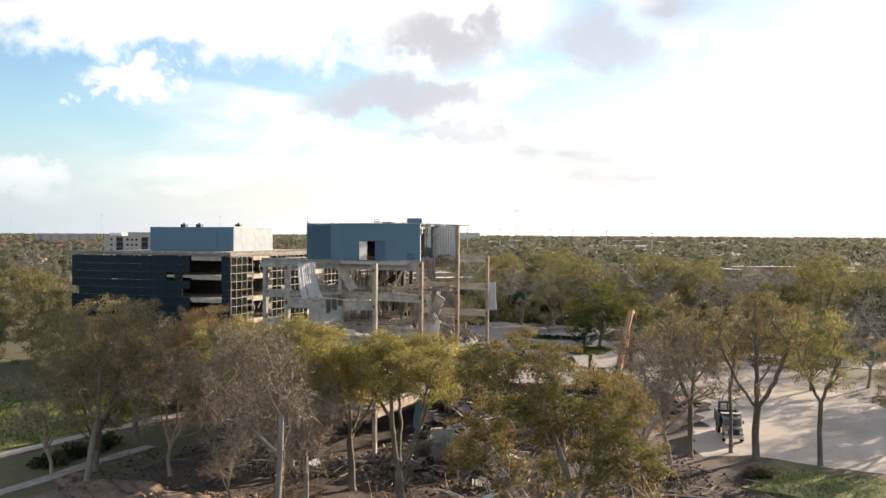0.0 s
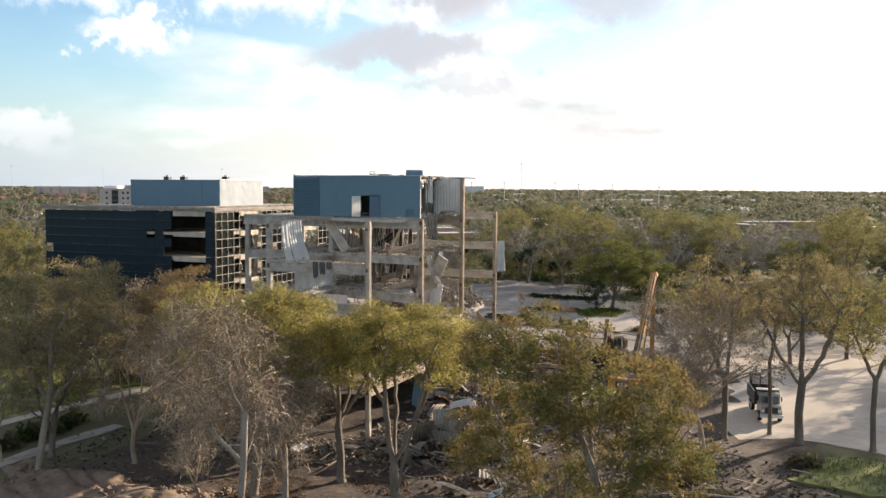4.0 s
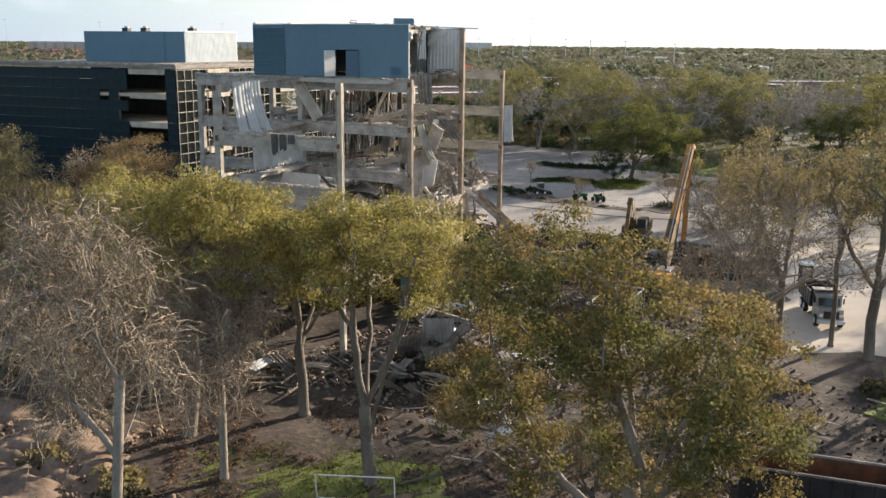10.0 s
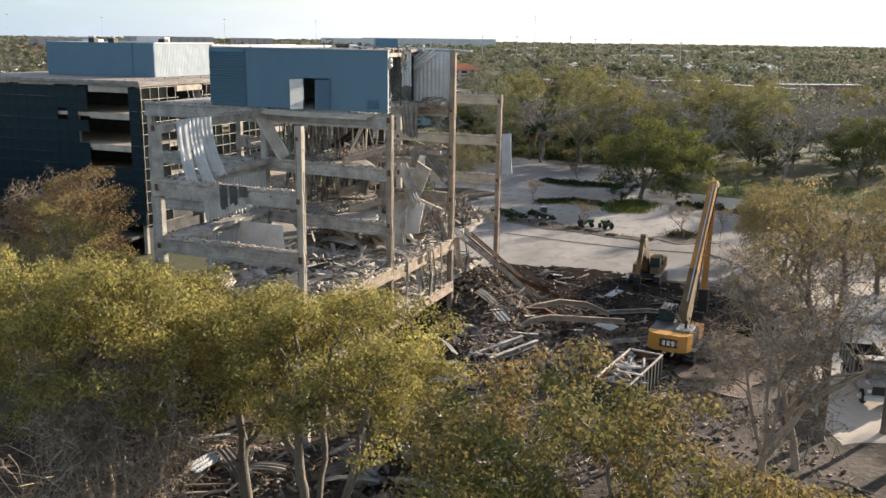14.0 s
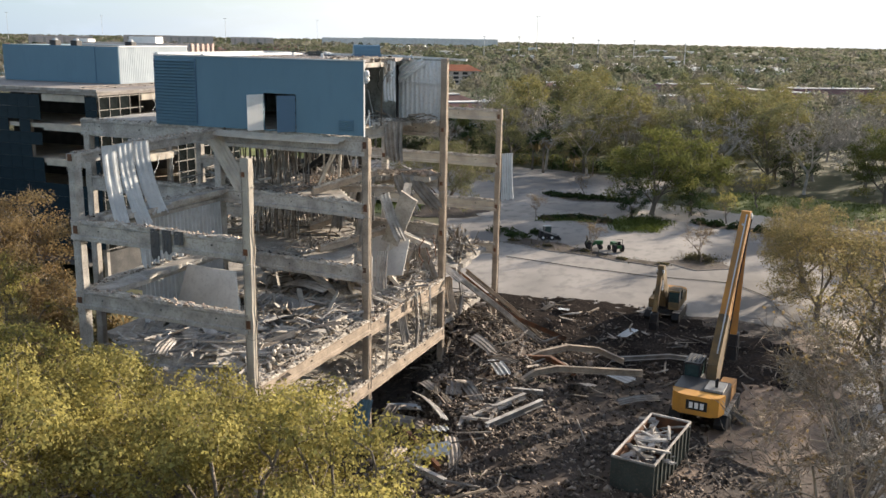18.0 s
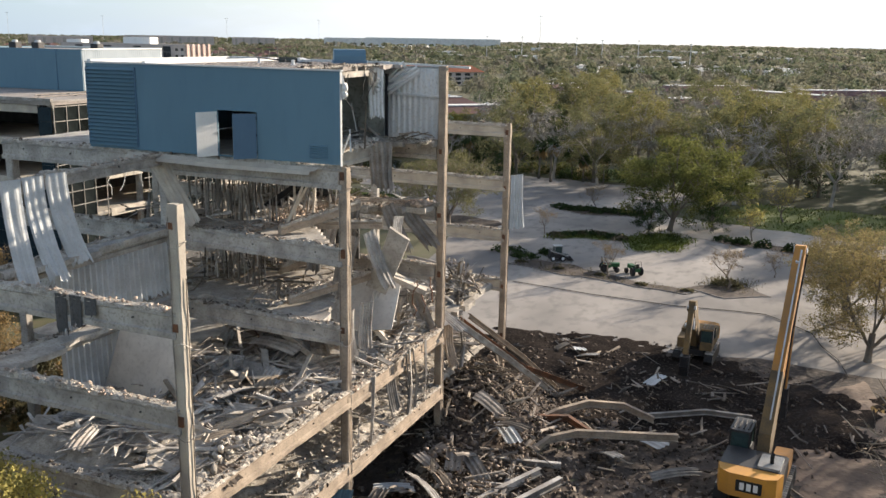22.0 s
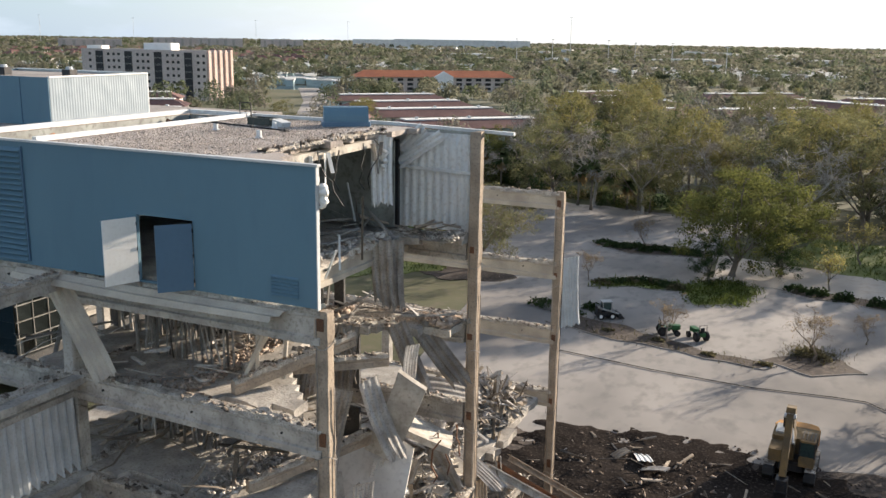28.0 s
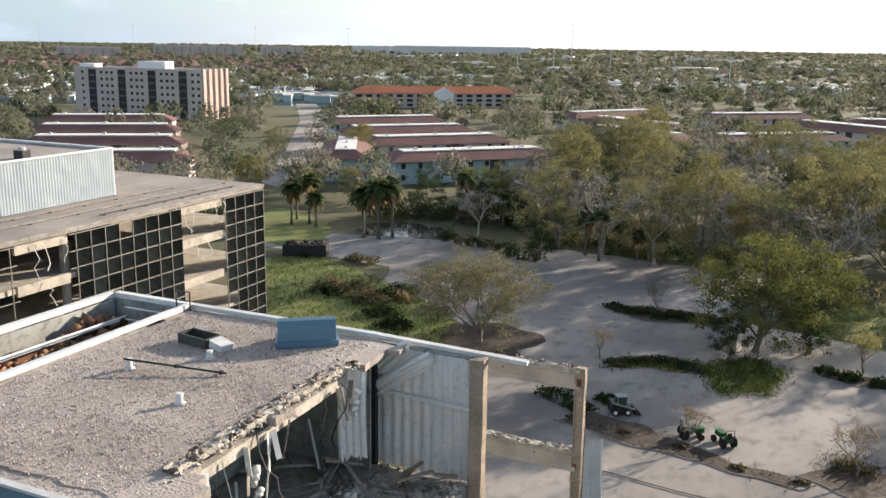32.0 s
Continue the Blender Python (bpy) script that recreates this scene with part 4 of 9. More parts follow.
# floors
slab([(XW, YB), (-48.4, YB + 0.1), (-48.3, 100.4), (-48.6, 105.2), (-47, 106.2), (-45.6, 106.6), (-45.7, YC), (XW, YC)], L5, 0.3)
slab([(-57.6, YB + 0.2), (XM, YB + 0.2), (-50, YB + 0.6), (-47.2, 97.4), (-49.4, 99.5), (-50.8, 103.8), (-48.1, 105.6), (-45.8, 106), (-45.8, YC), (-56, YC + 0.3), (-57, 104), (-58.4, 100)], L4, 0.3,
     lambda x, y: 0.5 * smoothstep(-52, -46, x) * (1 - smoothstep(96, 104, y)))
slab([(-58.4, YB + 0.2), (XM, YB + 0.2), (-47, YB + 0.5), (-48.5, 101), (-52, 106), (-54, YC), (-57.5, YC)], L3, 0.3, lambda x, y: 0.6 * smoothstep(-54, -46, x) * (1 - smoothstep(95, 102, y)))
slab([(XM, YA + 0.2), (XE - 0.2, YA + 0.2), (XE - 0.2, YC), (XE - 0.5, 112), (XE - 0.6, 118.3), (-52, 118.4), (XW, YD), (XW, YB), (XM, YB)], L2, 0.35, lambda x, y: 0.25 * smoothstep(-50, -46, x))
slab([(XM, YA + 0.2), (XE - 0.2, YA + 0.2), (XE - 0.2, YC), (XE - 0.3, 116), (XW, YD), (XW, YB), (XM, YB)], L1, 0.35)
slab([(XM, YA + 1), (XM + 0.9, YA + 1), (XM + 0.8, YB), (XM, YB)], L4, 0.25, seed=9)
slab([(XM, YA + 0.2), (XM + 1.6, YA + 0.2), (XM + 1.2, YA + 4), (XM + 0.9, YB), (XM, YB)], L3, 0.25, seed=12)
# fallen slabs and leaning walls
LEANING = [
    ([(0, 0), (2.3, 0.1), (2.5, 2.6), (1.2, 3.0), (-0.2, 2.4)], pose(-47.9, 98.6, 9.5, 58, 6, 62)), ([(0, 0), (2.4, 0.2), (2.2, 2.5), (0.2, 2.3)], pose(-46.1, 101.6, 9.5, 52, -6, 118)),
    ([(0, 0), (1.3, 0.1), (1.5, 3.4), (0.2, 3.6)], pose(-47.3, 101.6, 12.6, 96, 20, 15)),
]
SLUMPED = [
    ([(0, 0), (3.0, -0.2), (3.3, 1.9), (1.4, 2.2), (0.1, 1.5)], pose(-47.6, 103.4, 12.9, -6, 24, 26)),
    ([(0, 0), (2.8, 0.1), (2.6, 1.5), (0.3, 1.3)], pose(-50.2, 97.2, 11.0, -10, 38, 20)),
]
for pts, m in LEANING + SLUMPED:
    s = Shape().prism(outline(pts, 0.3, 0.3, 7), -0.13, 0.13, m)
    part("broken_slab", s, BROKEN, ruin, "pale broken floor panel leaning on the debris")
part("leaning_wall", Shape().prism(outline([(0, 0), (4.6, 0), (3.9, 3.3), (0.8, 3.5)], 0.6, 0.1, 5), -0.09, 0.09, pose(-55.2, 90.2, 9.1, 79, 0, 4)), PLASTER, ruin, "smooth pale wall panel left standing askew")


def corrugated(width, length, rib=0.3, depth=0.07, bend=0.0, curl=0.0, torn=0.0, seed=1):
    """A ribbed metal sheet hanging down from the origin, bent out towards -y and torn at its foot."""
    n, rows, rng = max(2, int(width / rib)), 12, random.Random(seed)
    tear = [torn * rng.uniform(0, 1) for _ in range(4 * n + 1)]
    out = []
    for k in range(rows + 1):
        t = k / rows
        r = []
        for i in range(4 * n + 1):
            x = width * (i / (4 * n) - 0.5)
            dy = depth if i % 4 in (1, 2) else 0
            l = length * t * (1 - tear[i] * t)
            r.append((x + curl * t * t, -dy - bend * t * t + 0.03 * noise.noise((x, l, seed)), -l))
        out.append(r)
    s = Shape().grid(out)
    s.grid([[(p[0], p[1] + 0.012, p[2]) for p in reversed(r)] for r in out])
    return s


# three ribbed sheets hung over the beam, and a bent one beside them
for k, (y, w, l, bend, curl) in enumerate([(86.0, 0.85, 4.5, 0.8, 0.1), (87.15, 0.9, 4.4, 1.15, 0.3), (88.4, 0.95, 4.1, 0.7, 0.6)]):
    ob = part("hanging_sheet", corrugated(w, l, 0.3, 0.032, bend, curl, 0.09, 70 + k), SHEET, ruin, "bent ribbed metal sheet hung over a beam")
    ob.matrix_local = pose(XM + 0.35, y, L5 - 0.1, 0, 0, 72)
ob = part("hanging_sheet", corrugated(1.05, 4.1, 0.26, 0.05, 0.5, 0.3, 0.05, 77), CONCRETE_PALE, ruin, "pale folded panel hanging below the plant room")
ob.matrix_local = pose(-55.9, YB - 0.4, L5 - 0.15, 0, -30, 8)
for z, h in ((L4 - 0.8, 2.7), (L3 - 0.8, 2.4)):
    ob = part("ribbed_partition", corrugated(YB - YA - 4.5, h, 0.34, 0.17, 0.1, 0, 0.12, int(z)), SHEET, ruin, "grey ribbed partition under a beam")
    ob.matrix_local = pose(XM + 0.1, (YA + YB) / 2 + 2.0, z, 0, 0, 90)
for y, z, l, w in ((119.3, 16.4, 3.9, 1.5),):
    ob = part("hanging_sheet", corrugated(w, l, 0.25, 0.05, 0.15, 0.15, 0.05, 81), SHEET, ruin, "ribbed wall sheet still fixed to the far column")
    ob.matrix_local = pose(XE + 0.4, y + 0.4, z, 0, 0, 60)
for (x, y, z), r, l in (((-47.0, 99.4, L4 - 0.4), (12, 14, 30), 3.6), ((-46.6, 100.6, L4 - 0.4), (-8, -10, 70), 3.4), ((-47.7, 104.6, L5 + 0.1), (0, 4, 30), 2.9), ((-48.1, 104.3, L5 + 0.1), (0, -3, 10), 2.6), ((-49.6, 104.4, L4 + 0.1), (6, 10, 24), 3.4), ((-50.4, 104.0, L4 + 0.1), (10, 18, 40), 3.2), ((-48.0, 105.5, L4 + 0.05), (-20, -30, 10), 3.4), ((-47.2, 105.9, L4 + 0.05), (-10, -38, 20), 3.2), ((-49.9, 101.5, L4 + 0.05), (10, 12, 60), 3.4), ((-46.6, 101.8, L3 - 0.3), (14, 8, 66), 3.6), ((-46.4, 98.0, L3 - 0.4), (10, -6, 80), 3.0), ((-46.2, 103.4, L3 - 1.0), (25, 10, 50), 3.0), ((-46.0, 105, L3 - 1.2), (30, -14, 20), 2.8)):
    ob = part("hanging_deck", corrugated(0.9, l, 0.3, 0.07, 0.35, 0.2, 0.16, int(y * 7)), SCRAP, ruin, "torn floor decking dangling from the slab edge")
    ob.matrix_local = pose(x, y, z, *r)

part("slumped_panel", Shape().prism(outline([(-1.3, -1.4), (0.9, -1.6), (1.5, 0.7), (0.5, 1.5), (-0.7, 1.1), (-1.5, 1.3)], 0.4, 0.15, 3), -0.06, 0.06, pose(-46.9, 101.6, 11.7, 58, -8, 22)), PLASTER, ruin, "broad pale panel slumped from the floor edge")
# bent channels dangling over the open side
for y in (102.0, 102.5, 102.9, 104.6, 98.2, 109.8, 110.4):
    g = noise.noise((y * 3.1, 0.4, 0.2))
    part("hanging_strip", Shape().bar((XE + 0.3, y, L2 - 0.1), (XE + 0.42 + 0.2 * g, y + 0.5 * g, L2 - 2.2), 0.16, 0.05).bar((XE + 0.42 + 0.2 * g, y + 0.5 * g, L2 - 2.18), (XE + 0.3, y + 0.9 * g, L2 - 3.7), 0.16, 0.05), SCRAP, ruin, "bent metal strip dangling over the beam")
# ledge of decking below the plant room, sloping outwards
ob = part("ledge_decking", Shape().grid([[(-57.6, 95.5, 19.82), (-52, 95.5, 19.78), (-46.4, 95.5, 19.75)], [(-57.5, 95.36, 19.84), (-52, 95.34, 19.8), (-46.5, 95.36, 19.77)], [(-57.4, 95.2, 19.72), (-52, 95.14, 19.64), (-46.6, 95.22, 19.62)], [(-57.4, 95.08, 19.74), (-52, 95.0, 19.64), (-46.8, 95.1, 19.62)], [(-57.4, 94.96, 19.56), (-52, 94.86, 19.46), (-46.8, 95.0, 19.46)]]), CONCRETE_PALE, ruin, "pale strip of bent decking along the beam")
# fallen tan beams lying aslant on the open floors
for a, b in (((-49.6, 96.8, 16.5), (-47.4, 101.0, 17.3)), ((-50.4, 98.4, 16.4), (-47.0, 102.8, 16.0)), ((-49.3, 97.0, 12.9), (-46.9, 101.2, 13.5)), ((-49.0, 99.0, 10.4), (-46.2, 104.0, 9.6)), ((-52.4, 101.0, 13.2), (-50.4, 105.4, 14.0))):
    beam(a, b, 0.3, 0.45, CONCRETE_TAN, "fallen tan beam lying aslant", "fallen_beam")
# props leaning under the plant room
for k, (x, y) in enumerate(((-49.6, 97.2), (-49.2, 97.6), (-48.7, 98.4), (-50.0, 98.0))):
    part("prop", Shape().bar((x, y, L4), (x + (0.9, -0.5, -0.2, 1.2)[k], y + 0.8, L4 + 2.7), 0.12, 0.12), CONCRETE_PALE, ruin)
# dark torn flap over the front beam
for x, l in ((-50.6, 1.7), (-49.9, 1.2), (-49.2, 0.7)):
    ob = part("torn_flap", corrugated(0.55, l, 0.2, 0.03, 0.12, 0.1, 0.25, int(-x * 9)), DARKROOM, ruin, "dark torn membrane hung over the front beam")
    ob.matrix_local = pose(x, YA - 0.27, L4 + 0.08)
# dark panels added along the core line to deepen the interior's shade
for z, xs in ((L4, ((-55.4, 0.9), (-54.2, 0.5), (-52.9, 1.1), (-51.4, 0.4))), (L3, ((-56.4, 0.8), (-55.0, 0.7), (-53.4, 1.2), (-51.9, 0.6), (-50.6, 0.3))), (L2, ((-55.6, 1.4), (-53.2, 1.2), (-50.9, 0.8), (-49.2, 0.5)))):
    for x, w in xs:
        part("core_shade_panel", Shape().box((x, 106.7, z + 1.35), (w * 1.2, 0.14, 2.7)), DARKROOM, ruin)
# stair flight inside
flight = part("stair_flight", Shape().bar((-53.6, 100.9, L4), (-50.3, 100.9, L4 + 2.2), 0.06, 0.3).bar((-53.6, 102.5, L4), (-50.3, 102.5, L4 + 2.2), 0.06, 0.3), STEEL_DARK, ruin, "dark steel stair flight left inside")
tread_me = Shape().box((0, 0, 0), (0.3, 1.5, 0.05)).mesh("tread", STEEL_DARK)
for k in range(12):
    part("tread", tread_me, None, flight).location = (-53.5 + 0.27 * k, 101.7, L4 + 0.16 + 0.3 * k * 0.58)

# light steel posts, dangling bars and wires
rng = random.Random(11)
for z0, n in ((L3, 34), (L4, 34), (L2, 30)):
    for _ in range(n):
        s = Shape()
        x, y = rng.uniform(-57, -50.5), rng.uniform(101, 106.5)
        s.bar((x, y, z0), (x + rng.gauss(0, 0.35), y + rng.gauss(0, 0.3), z0 + rng.uniform(1.8, 3.0)), 0.08, 0.06)
        part("stud", s, SCRAP, ruin)
stud_me = [Shape().bar((0, 0, 0), (0.12 * (k - 1), 0.06, (2.7, 2.2, 1.5)[k]), 0.07, 0.05).mesh("stud", (SCRAP, SCRAP_DULL, SCRAP)[k]) for k in range(3)]
for z0, y0, x0, n in ((L4, 98.4, -55.2, 24), (L4, 100.2, -57.6, 26), (L4, 103.6, -56.4, 22), (L3, 99.0, -56.0, 22), (L3, 102.4, -57.0, 26), (L2, 104.8, -55.4, 20)):
    for k in range(n):
        ob = part("stud", rng.choice(stud_me), None, ruin)
        ob.matrix_local = pose(x0 + 0.19 * k + rng.gauss(0, 0.04), y0 + rng.gauss(0, 0.08), z0 + 0.02, rng.gauss(0, 2), rng.gauss(0, 3), rng.uniform(0, 360))
for k in range(16):
    z = rng.choice((L5, L4, L3, L3, L2)) - 0.6
    x, y = rng.uniform(-54, -45.6), rng.uniform(95.6, 106)
    if k < 8:
        x, y = XE + rng.uniform(-0.6, 0.2), rng.uniform(96.2, 106)
        z = rng.choice((L4, L3, L2)) - 0.3
    pts = [(x, y, z)]
    for _ in range(5):
        pts.append((pts[-1][0] + rng.gauss(0, 0.2), pts[-1][1] + rng.gauss(0, 0.25), pts[-1][2] - rng.uniform(0.2, 0.6)))
    part("dangling_bar", Shape().tube(pts, [0.035] * 6, 4), SCRAP if k % 3 else RUST, ruin)


# ---- plant room on the roof ----
PX0, PX1, PY0, PY1, PZ0, PZ1 = -59.95, -45.4, 95.5, 107.7, 19.95, 24.15
plant = thing("rooftop_plant_room", "blue metal-clad rooftop plant room with torn open end", "plant room")
DX0, DX1, DZ1 = -52.06, -49.84, 22.15
s = Shape()
for x0, x1, z0, z1 in ((PX0, DX0, PZ0, PZ1), (DX1, PX1, PZ0, PZ1), (DX0, DX1, DZ1, PZ1), (DX0, DX1, PZ0, PZ0 + 0.06)):
    s.box(((x0 + x1) / 2, PY0, (z0 + z1) / 2), (x1 - x0, 0.12, z1 - z0))
part("front_wall", s, BLUE, plant)
part("wall_edge", Shape().box((PX1 + 0.02, PY0, 22.0), (0.035, 0.15, 4.2)), SHEET, plant, "white torn wall edge")
part("edge_insulation", chunks("edge_insulation", [(PX1 + 0.1 + 0.05 * math.sin(k * 2.1), PY0 + 0.16, 23.5 - 0.11 * k) for k in range(6)], [0.14, 0.13, 0.15, 0.11, 0.12, 0.08], WHITE, 77, 1.2), None, plant, "white insulation sticking out of the wall end")
for k in range(21):
    z = PZ0 + 0.22 + k * 0.187
    m = Matrix.Rotation(radians(38), 3, "X")
    part("louvre_slat", Shape().box((-58.38, PY0 - 0.1, z), (3.02, 0.24, 0.02), m), BLUE, plant)
part("louvre_frame", Shape().box((-59.9, PY0 - 0.09, 22.05), (0.06, 0.08, 3.9)).box((-56.84, PY0 - 0.09, 22.05), (0.06, 0.08, 3.9)), BLUE_DOOR, plant)
for k in range(6):
    part("vent_slat", Shape().box((-46.5, PY0 - 0.08, PZ0 + 0.28 + 0.11 * k), (0.95, 0.09, 0.02), Matrix.Rotation(radians(38), 3, "X")), BLUE, plant)


def door_leaf(x, m, face, back, label):
    """A leaf hinged at the origin of m, lying along -x, with lever handle and hinges."""
    leaf = part("door_leaf", Shape().box((-0.55, 0, 1.02), (1.1, 0.05, 2.1), None), face, plant, label)
    leaf.matrix_local = m
    part("door_skin", Shape().box((-0.55, 0.029, 1.02), (1.04, 0.006, 2.04)), back, leaf)
    part("door_handle", Shape().box((-1.0, 0.07, 1.0), (0.14, 0.03, 0.04)).box((-0.98, 0.05, 1.0), (0.04, 0.06, 0.06)), STEEL_DARK, leaf)
    s = Shape()
    for z in (0.25, 1.05, 1.85):
        s.tube([(0, -0.03, z - 0.06), (0, -0.03, z + 0.06)], [0.018, 0.018], 6)
    part("hinge", s, STEEL_DARK, leaf)
    return leaf


door_leaf(0, pose(DX0, PY0 - 0.1, PZ0 + 0.06, 0, 0, 68), WHITE, WHITE, "white inner face of a door swung wide open")
door_leaf(0, pose(DX1, PY0 - 0.1, PZ0 + 0.06, 0, 0, 48), BLUE_DOOR, BLUE_DOOR, "blue door leaf standing ajar")
part("back_wall", Shape().box(((PX0 - 45.6) / 2 - 0.0, PY1, 22.0), (PX1 - PX0 - 0.2, 0.15, 4.1)), ROOM, plant)
part("well_lining", Shape().box((PX0 + 0.15, 101.6, 23.1), (0.04, 11.6, 2.0)).box((-58.2, PY1 - 0.12, 23.1), (3.3, 0.05, 2.0)).box((-56.66, 101.6, 23.1), (0.04, 11.6, 2.0)), ROOM, plant, "stained inner faces of the open well")
part("side_wall", Shape().box((PX0 + 0.06, (PY0 + PY1) / 2, 22.0), (0.12, PY1 - PY0 - 0.16, 4.1)), BLUE, plant)
ob = part("ribbed_back_panel", corrugated(3.5, 4.0, 0.35, 0.06, 0, 0, 0.0, 91), SHEET_WHITE, plant, "pale ribbed wall panel of the torn-open room")
ob.matrix_local = pose(-47.4, PY1 - 0.12, 23.95)
part("girt", Shape().bar((-49.1, PY1 - 0.26, 22.5), (-45.6, PY1 - 0.26, 22.4), 0.1, 0.12), SHEET_WHITE, plant)
part("inner_partition", Shape().box((-52.5, 104.6, 21.8), (0.1, 5.6, 3.6)).box((-50.6, 106.8, 21.8), (3.6, 0.1, 3.6)), ROOM, plant)
part("open_post", Shape().bar((-48.9, PY1 - 0.5, PZ0), (-48.9, PY1 - 0.5, 23.6), 0.2, 0.2).bar((-48.4, PY0 + 1.2, PZ0), (-48.4, PY0 + 1.2, 23.4), 0.16, 0.16), STEEL_DARK, plant)
# roof: gravel deck with a ragged broken edge
slab([(-56.5, PY0 + 0.35), (-47.0, PY0 + 0.35), (-47.6, 97.2), (-48.8, 98.6), (-48.3, 101.2), (-48.9, 103.6), (-48.5, 105.0), (-47.9, PY1 - 0.35), (-56.5, PY1 - 0.35)], PZ1 - 0.02, 0.22, None, GRAVEL, "roof_deck", 0.25, 33, plant)
part("edge_beam", Shape().bar((-48.55, PY0 + 1.2, 23.68), (-48.75, 105.2, 23.72), 0.3, 0.3), BROKEN, plant, "pale roof edge beam bared by the tear")
part("parapet_cap", Shape().bar((PX0, PY0 - 0.02, PZ1 + 0.05), (PX1 + 0.12, PY0 - 0.05, PZ1 + 0.02), 0.2, 0.07), SHEET, plant, "bent metal coping along the front edge")
part("roof_margin", Shape().box((-52.0, PY0 + 0.42, PZ1 - 0.12), (9.0, 0.7, 0.14)).box((-52.6, PY1 - 0.45, PZ1 - 0.12), (7.8, 0.7, 0.14)), GRAVEL, plant)
part("parapet_cap", Shape().bar((-56.5, PY0 + 0.2, PZ1 + 0.08), (-56.5, PY1, PZ1 + 0.08), 0.2, 0.16), SHEET_WHITE, plant)
part("parapet_cap", Shape().bar((PX0, PY0 + 0.2, PZ1 + 0.08), (PX0, PY1, PZ1 + 0.08), 0.26, 0.18).bar((PX0, PY1 - 0.1, PZ1 + 0.08), (-56.5, PY1 - 0.1, PZ1 + 0.08), 0.26, 0.18), SHEET_WHITE, plant)
part("parapet_cap", Shape().bar((-56.5, PY1, PZ1 + 0.06), (-49, PY1 + 0.05, PZ1 + 0.05), 0.24, 0.14).bar((-49, PY1 + 0.05, PZ1 + 0.05), (-44.0, PY1 + 0.15, PZ1 - 0.1), 0.24, 0.12), SHEET, plant)
# open plant well beside the gravel roof
part("well_floor", Shape().box((-58.2, (PY0 + PY1) / 2, 22.85), (3.3, PY1 - PY0 - 0.3, 0.15)), SHEET_GREY, plant)
for k in range(5):
    y = PY0 + 1.6 + 2.1 * k
    part("cooling_unit", Shape().box((-58.1, y, 23.0), (1.5, 1.5, 0.7), None, 0.06).box((-58.1, y, 23.38), (1.2, 1.2, 0.06), None, 0.2), (SHEET_GREY, BLUE_DOOR)[k % 2], plant, "grey sheet-metal unit in the open well")
part("well_debris", chunks("well_debris", [(-59.45 + 0.5 * math.sin(7.3 * k) ** 2, PY0 + 0.6 + 11.0 * k / 120, 23.05 + 0.7 * abs(math.sin(3.1 * k)) * (1 - abs(math.sin(7.3 * k)))) for k in range(120)], [0.14 + 0.14 * abs(math.sin(5.7 * k)) for k in range(120)], RUST_SUNLIT, 78, 0.6), None, plant, "rusty torn lagging heaped along the wall")
for k in range(4):
    y = PY0 + 1.4 + 2.9 * k
    part("rusty_duct", Shape().bar((-59.55, y, 23.35), (-59.5, y + 2.3, 23.2 + 0.1 * (k % 2)), 0.35, 0.3), RUST, plant, "rust-stained ducting in the open well")
for x, z in ((-59.0, 23.55), (-58.7, 23.75)):
    part("pipe_run", Shape().tube([(x, PY0 + 0.9, z), (x + 0.05, 101, z + 0.1), (x, PY1 - 0.9, z)], [0.04] * 3, 6), SHEET_WHITE, plant)
for z in (23.6, 24.05):
    part("rail", Shape().tube([(-57.0, PY0 + 0.8, z), (-57.0, PY1 - 0.8, z), (-58.8, PY1 - 0.8, z)], [0.03] * 3, 5), SHEET_WHITE, plant)
for k in range(6):
    part("rail_post", Shape().tube([(-57.0, PY0 + 0.8 + k * 2.1, 22.1), (-57.0, PY0 + 0.8 + k * 2.1, 24.0)], [0.03] * 2, 5), SHEET_WHITE, plant)
# torn sheets at the open end
for x, y, z, r, w, l, mt in ((-48.5, 105.2, 24.0, (0, 3, 40), 0.85, 2.9, SHEET_WHITE), (-47.6, PY1 - 0.35, 24.0, (8, 52, 0), 0.9, 1.5, SHEET_WHITE), (-46.9, PY1 - 0.4, 23.9, (8, 58, 5), 0.5, 2.4, SHEET_WHITE)):
    ob = part("torn_sheet", corrugated(w, l, 0.2, 0.05, 0.25, 0.1, 0.12, int(100 * w)), mt, plant, "torn pale ribbed sheet hanging at the broken end")
    ob.matrix_local = pose(x, y, z, *r)
rng = random.Random(8)
for k in range(16):
    y, l = rng.uniform(97.2, 105.0), rng.uniform(0.4, 1.9)
    part("torn_lath", Shape().bar((-48.4, y, 23.75), (-48.3 + rng.gauss(0, 0.12), y + rng.gauss(0, 0.25), 23.75 - l), rng.choice((0.04, 0.09, 0.16)), 0.02), (SHEET, SCRAP, WHITE, BROKEN)[k % 4], plant)
for k in range(9):
    a = Vector((rng.uniform(-50.5, -46.2), rng.uniform(98, 106), PZ0 + 0.1))
    part("fallen_lath", Shape().bar(a, a + Vector((rng.gauss(0, 0.8), rng.gauss(0, 0.8), rng.uniform(0.8, 2.6))), 0.07, 0.05), (SHEET, SCRAP_DULL)[k % 2], plant)
rng = random.Random(5)
for k in range(3):
    x, y, z = -48.7 + rng.uniform(0, 0.5), rng.uniform(99, 107.2), rng.uniform(22.8, 23.5)
    pl = [(x + rng.gauss(0, 0.05), y + rng.gauss(0, 0.05), z - 0.09 * i) for i in range(9)]
    part("insulation_scrap", chunks("insulation_scrap", pl, [0.10, 0.12, 0.09, 0.1, 0.08, 0.07, 0.09, 0.06, 0.05], WHITE, 300 + k, 1.4), None, plant)
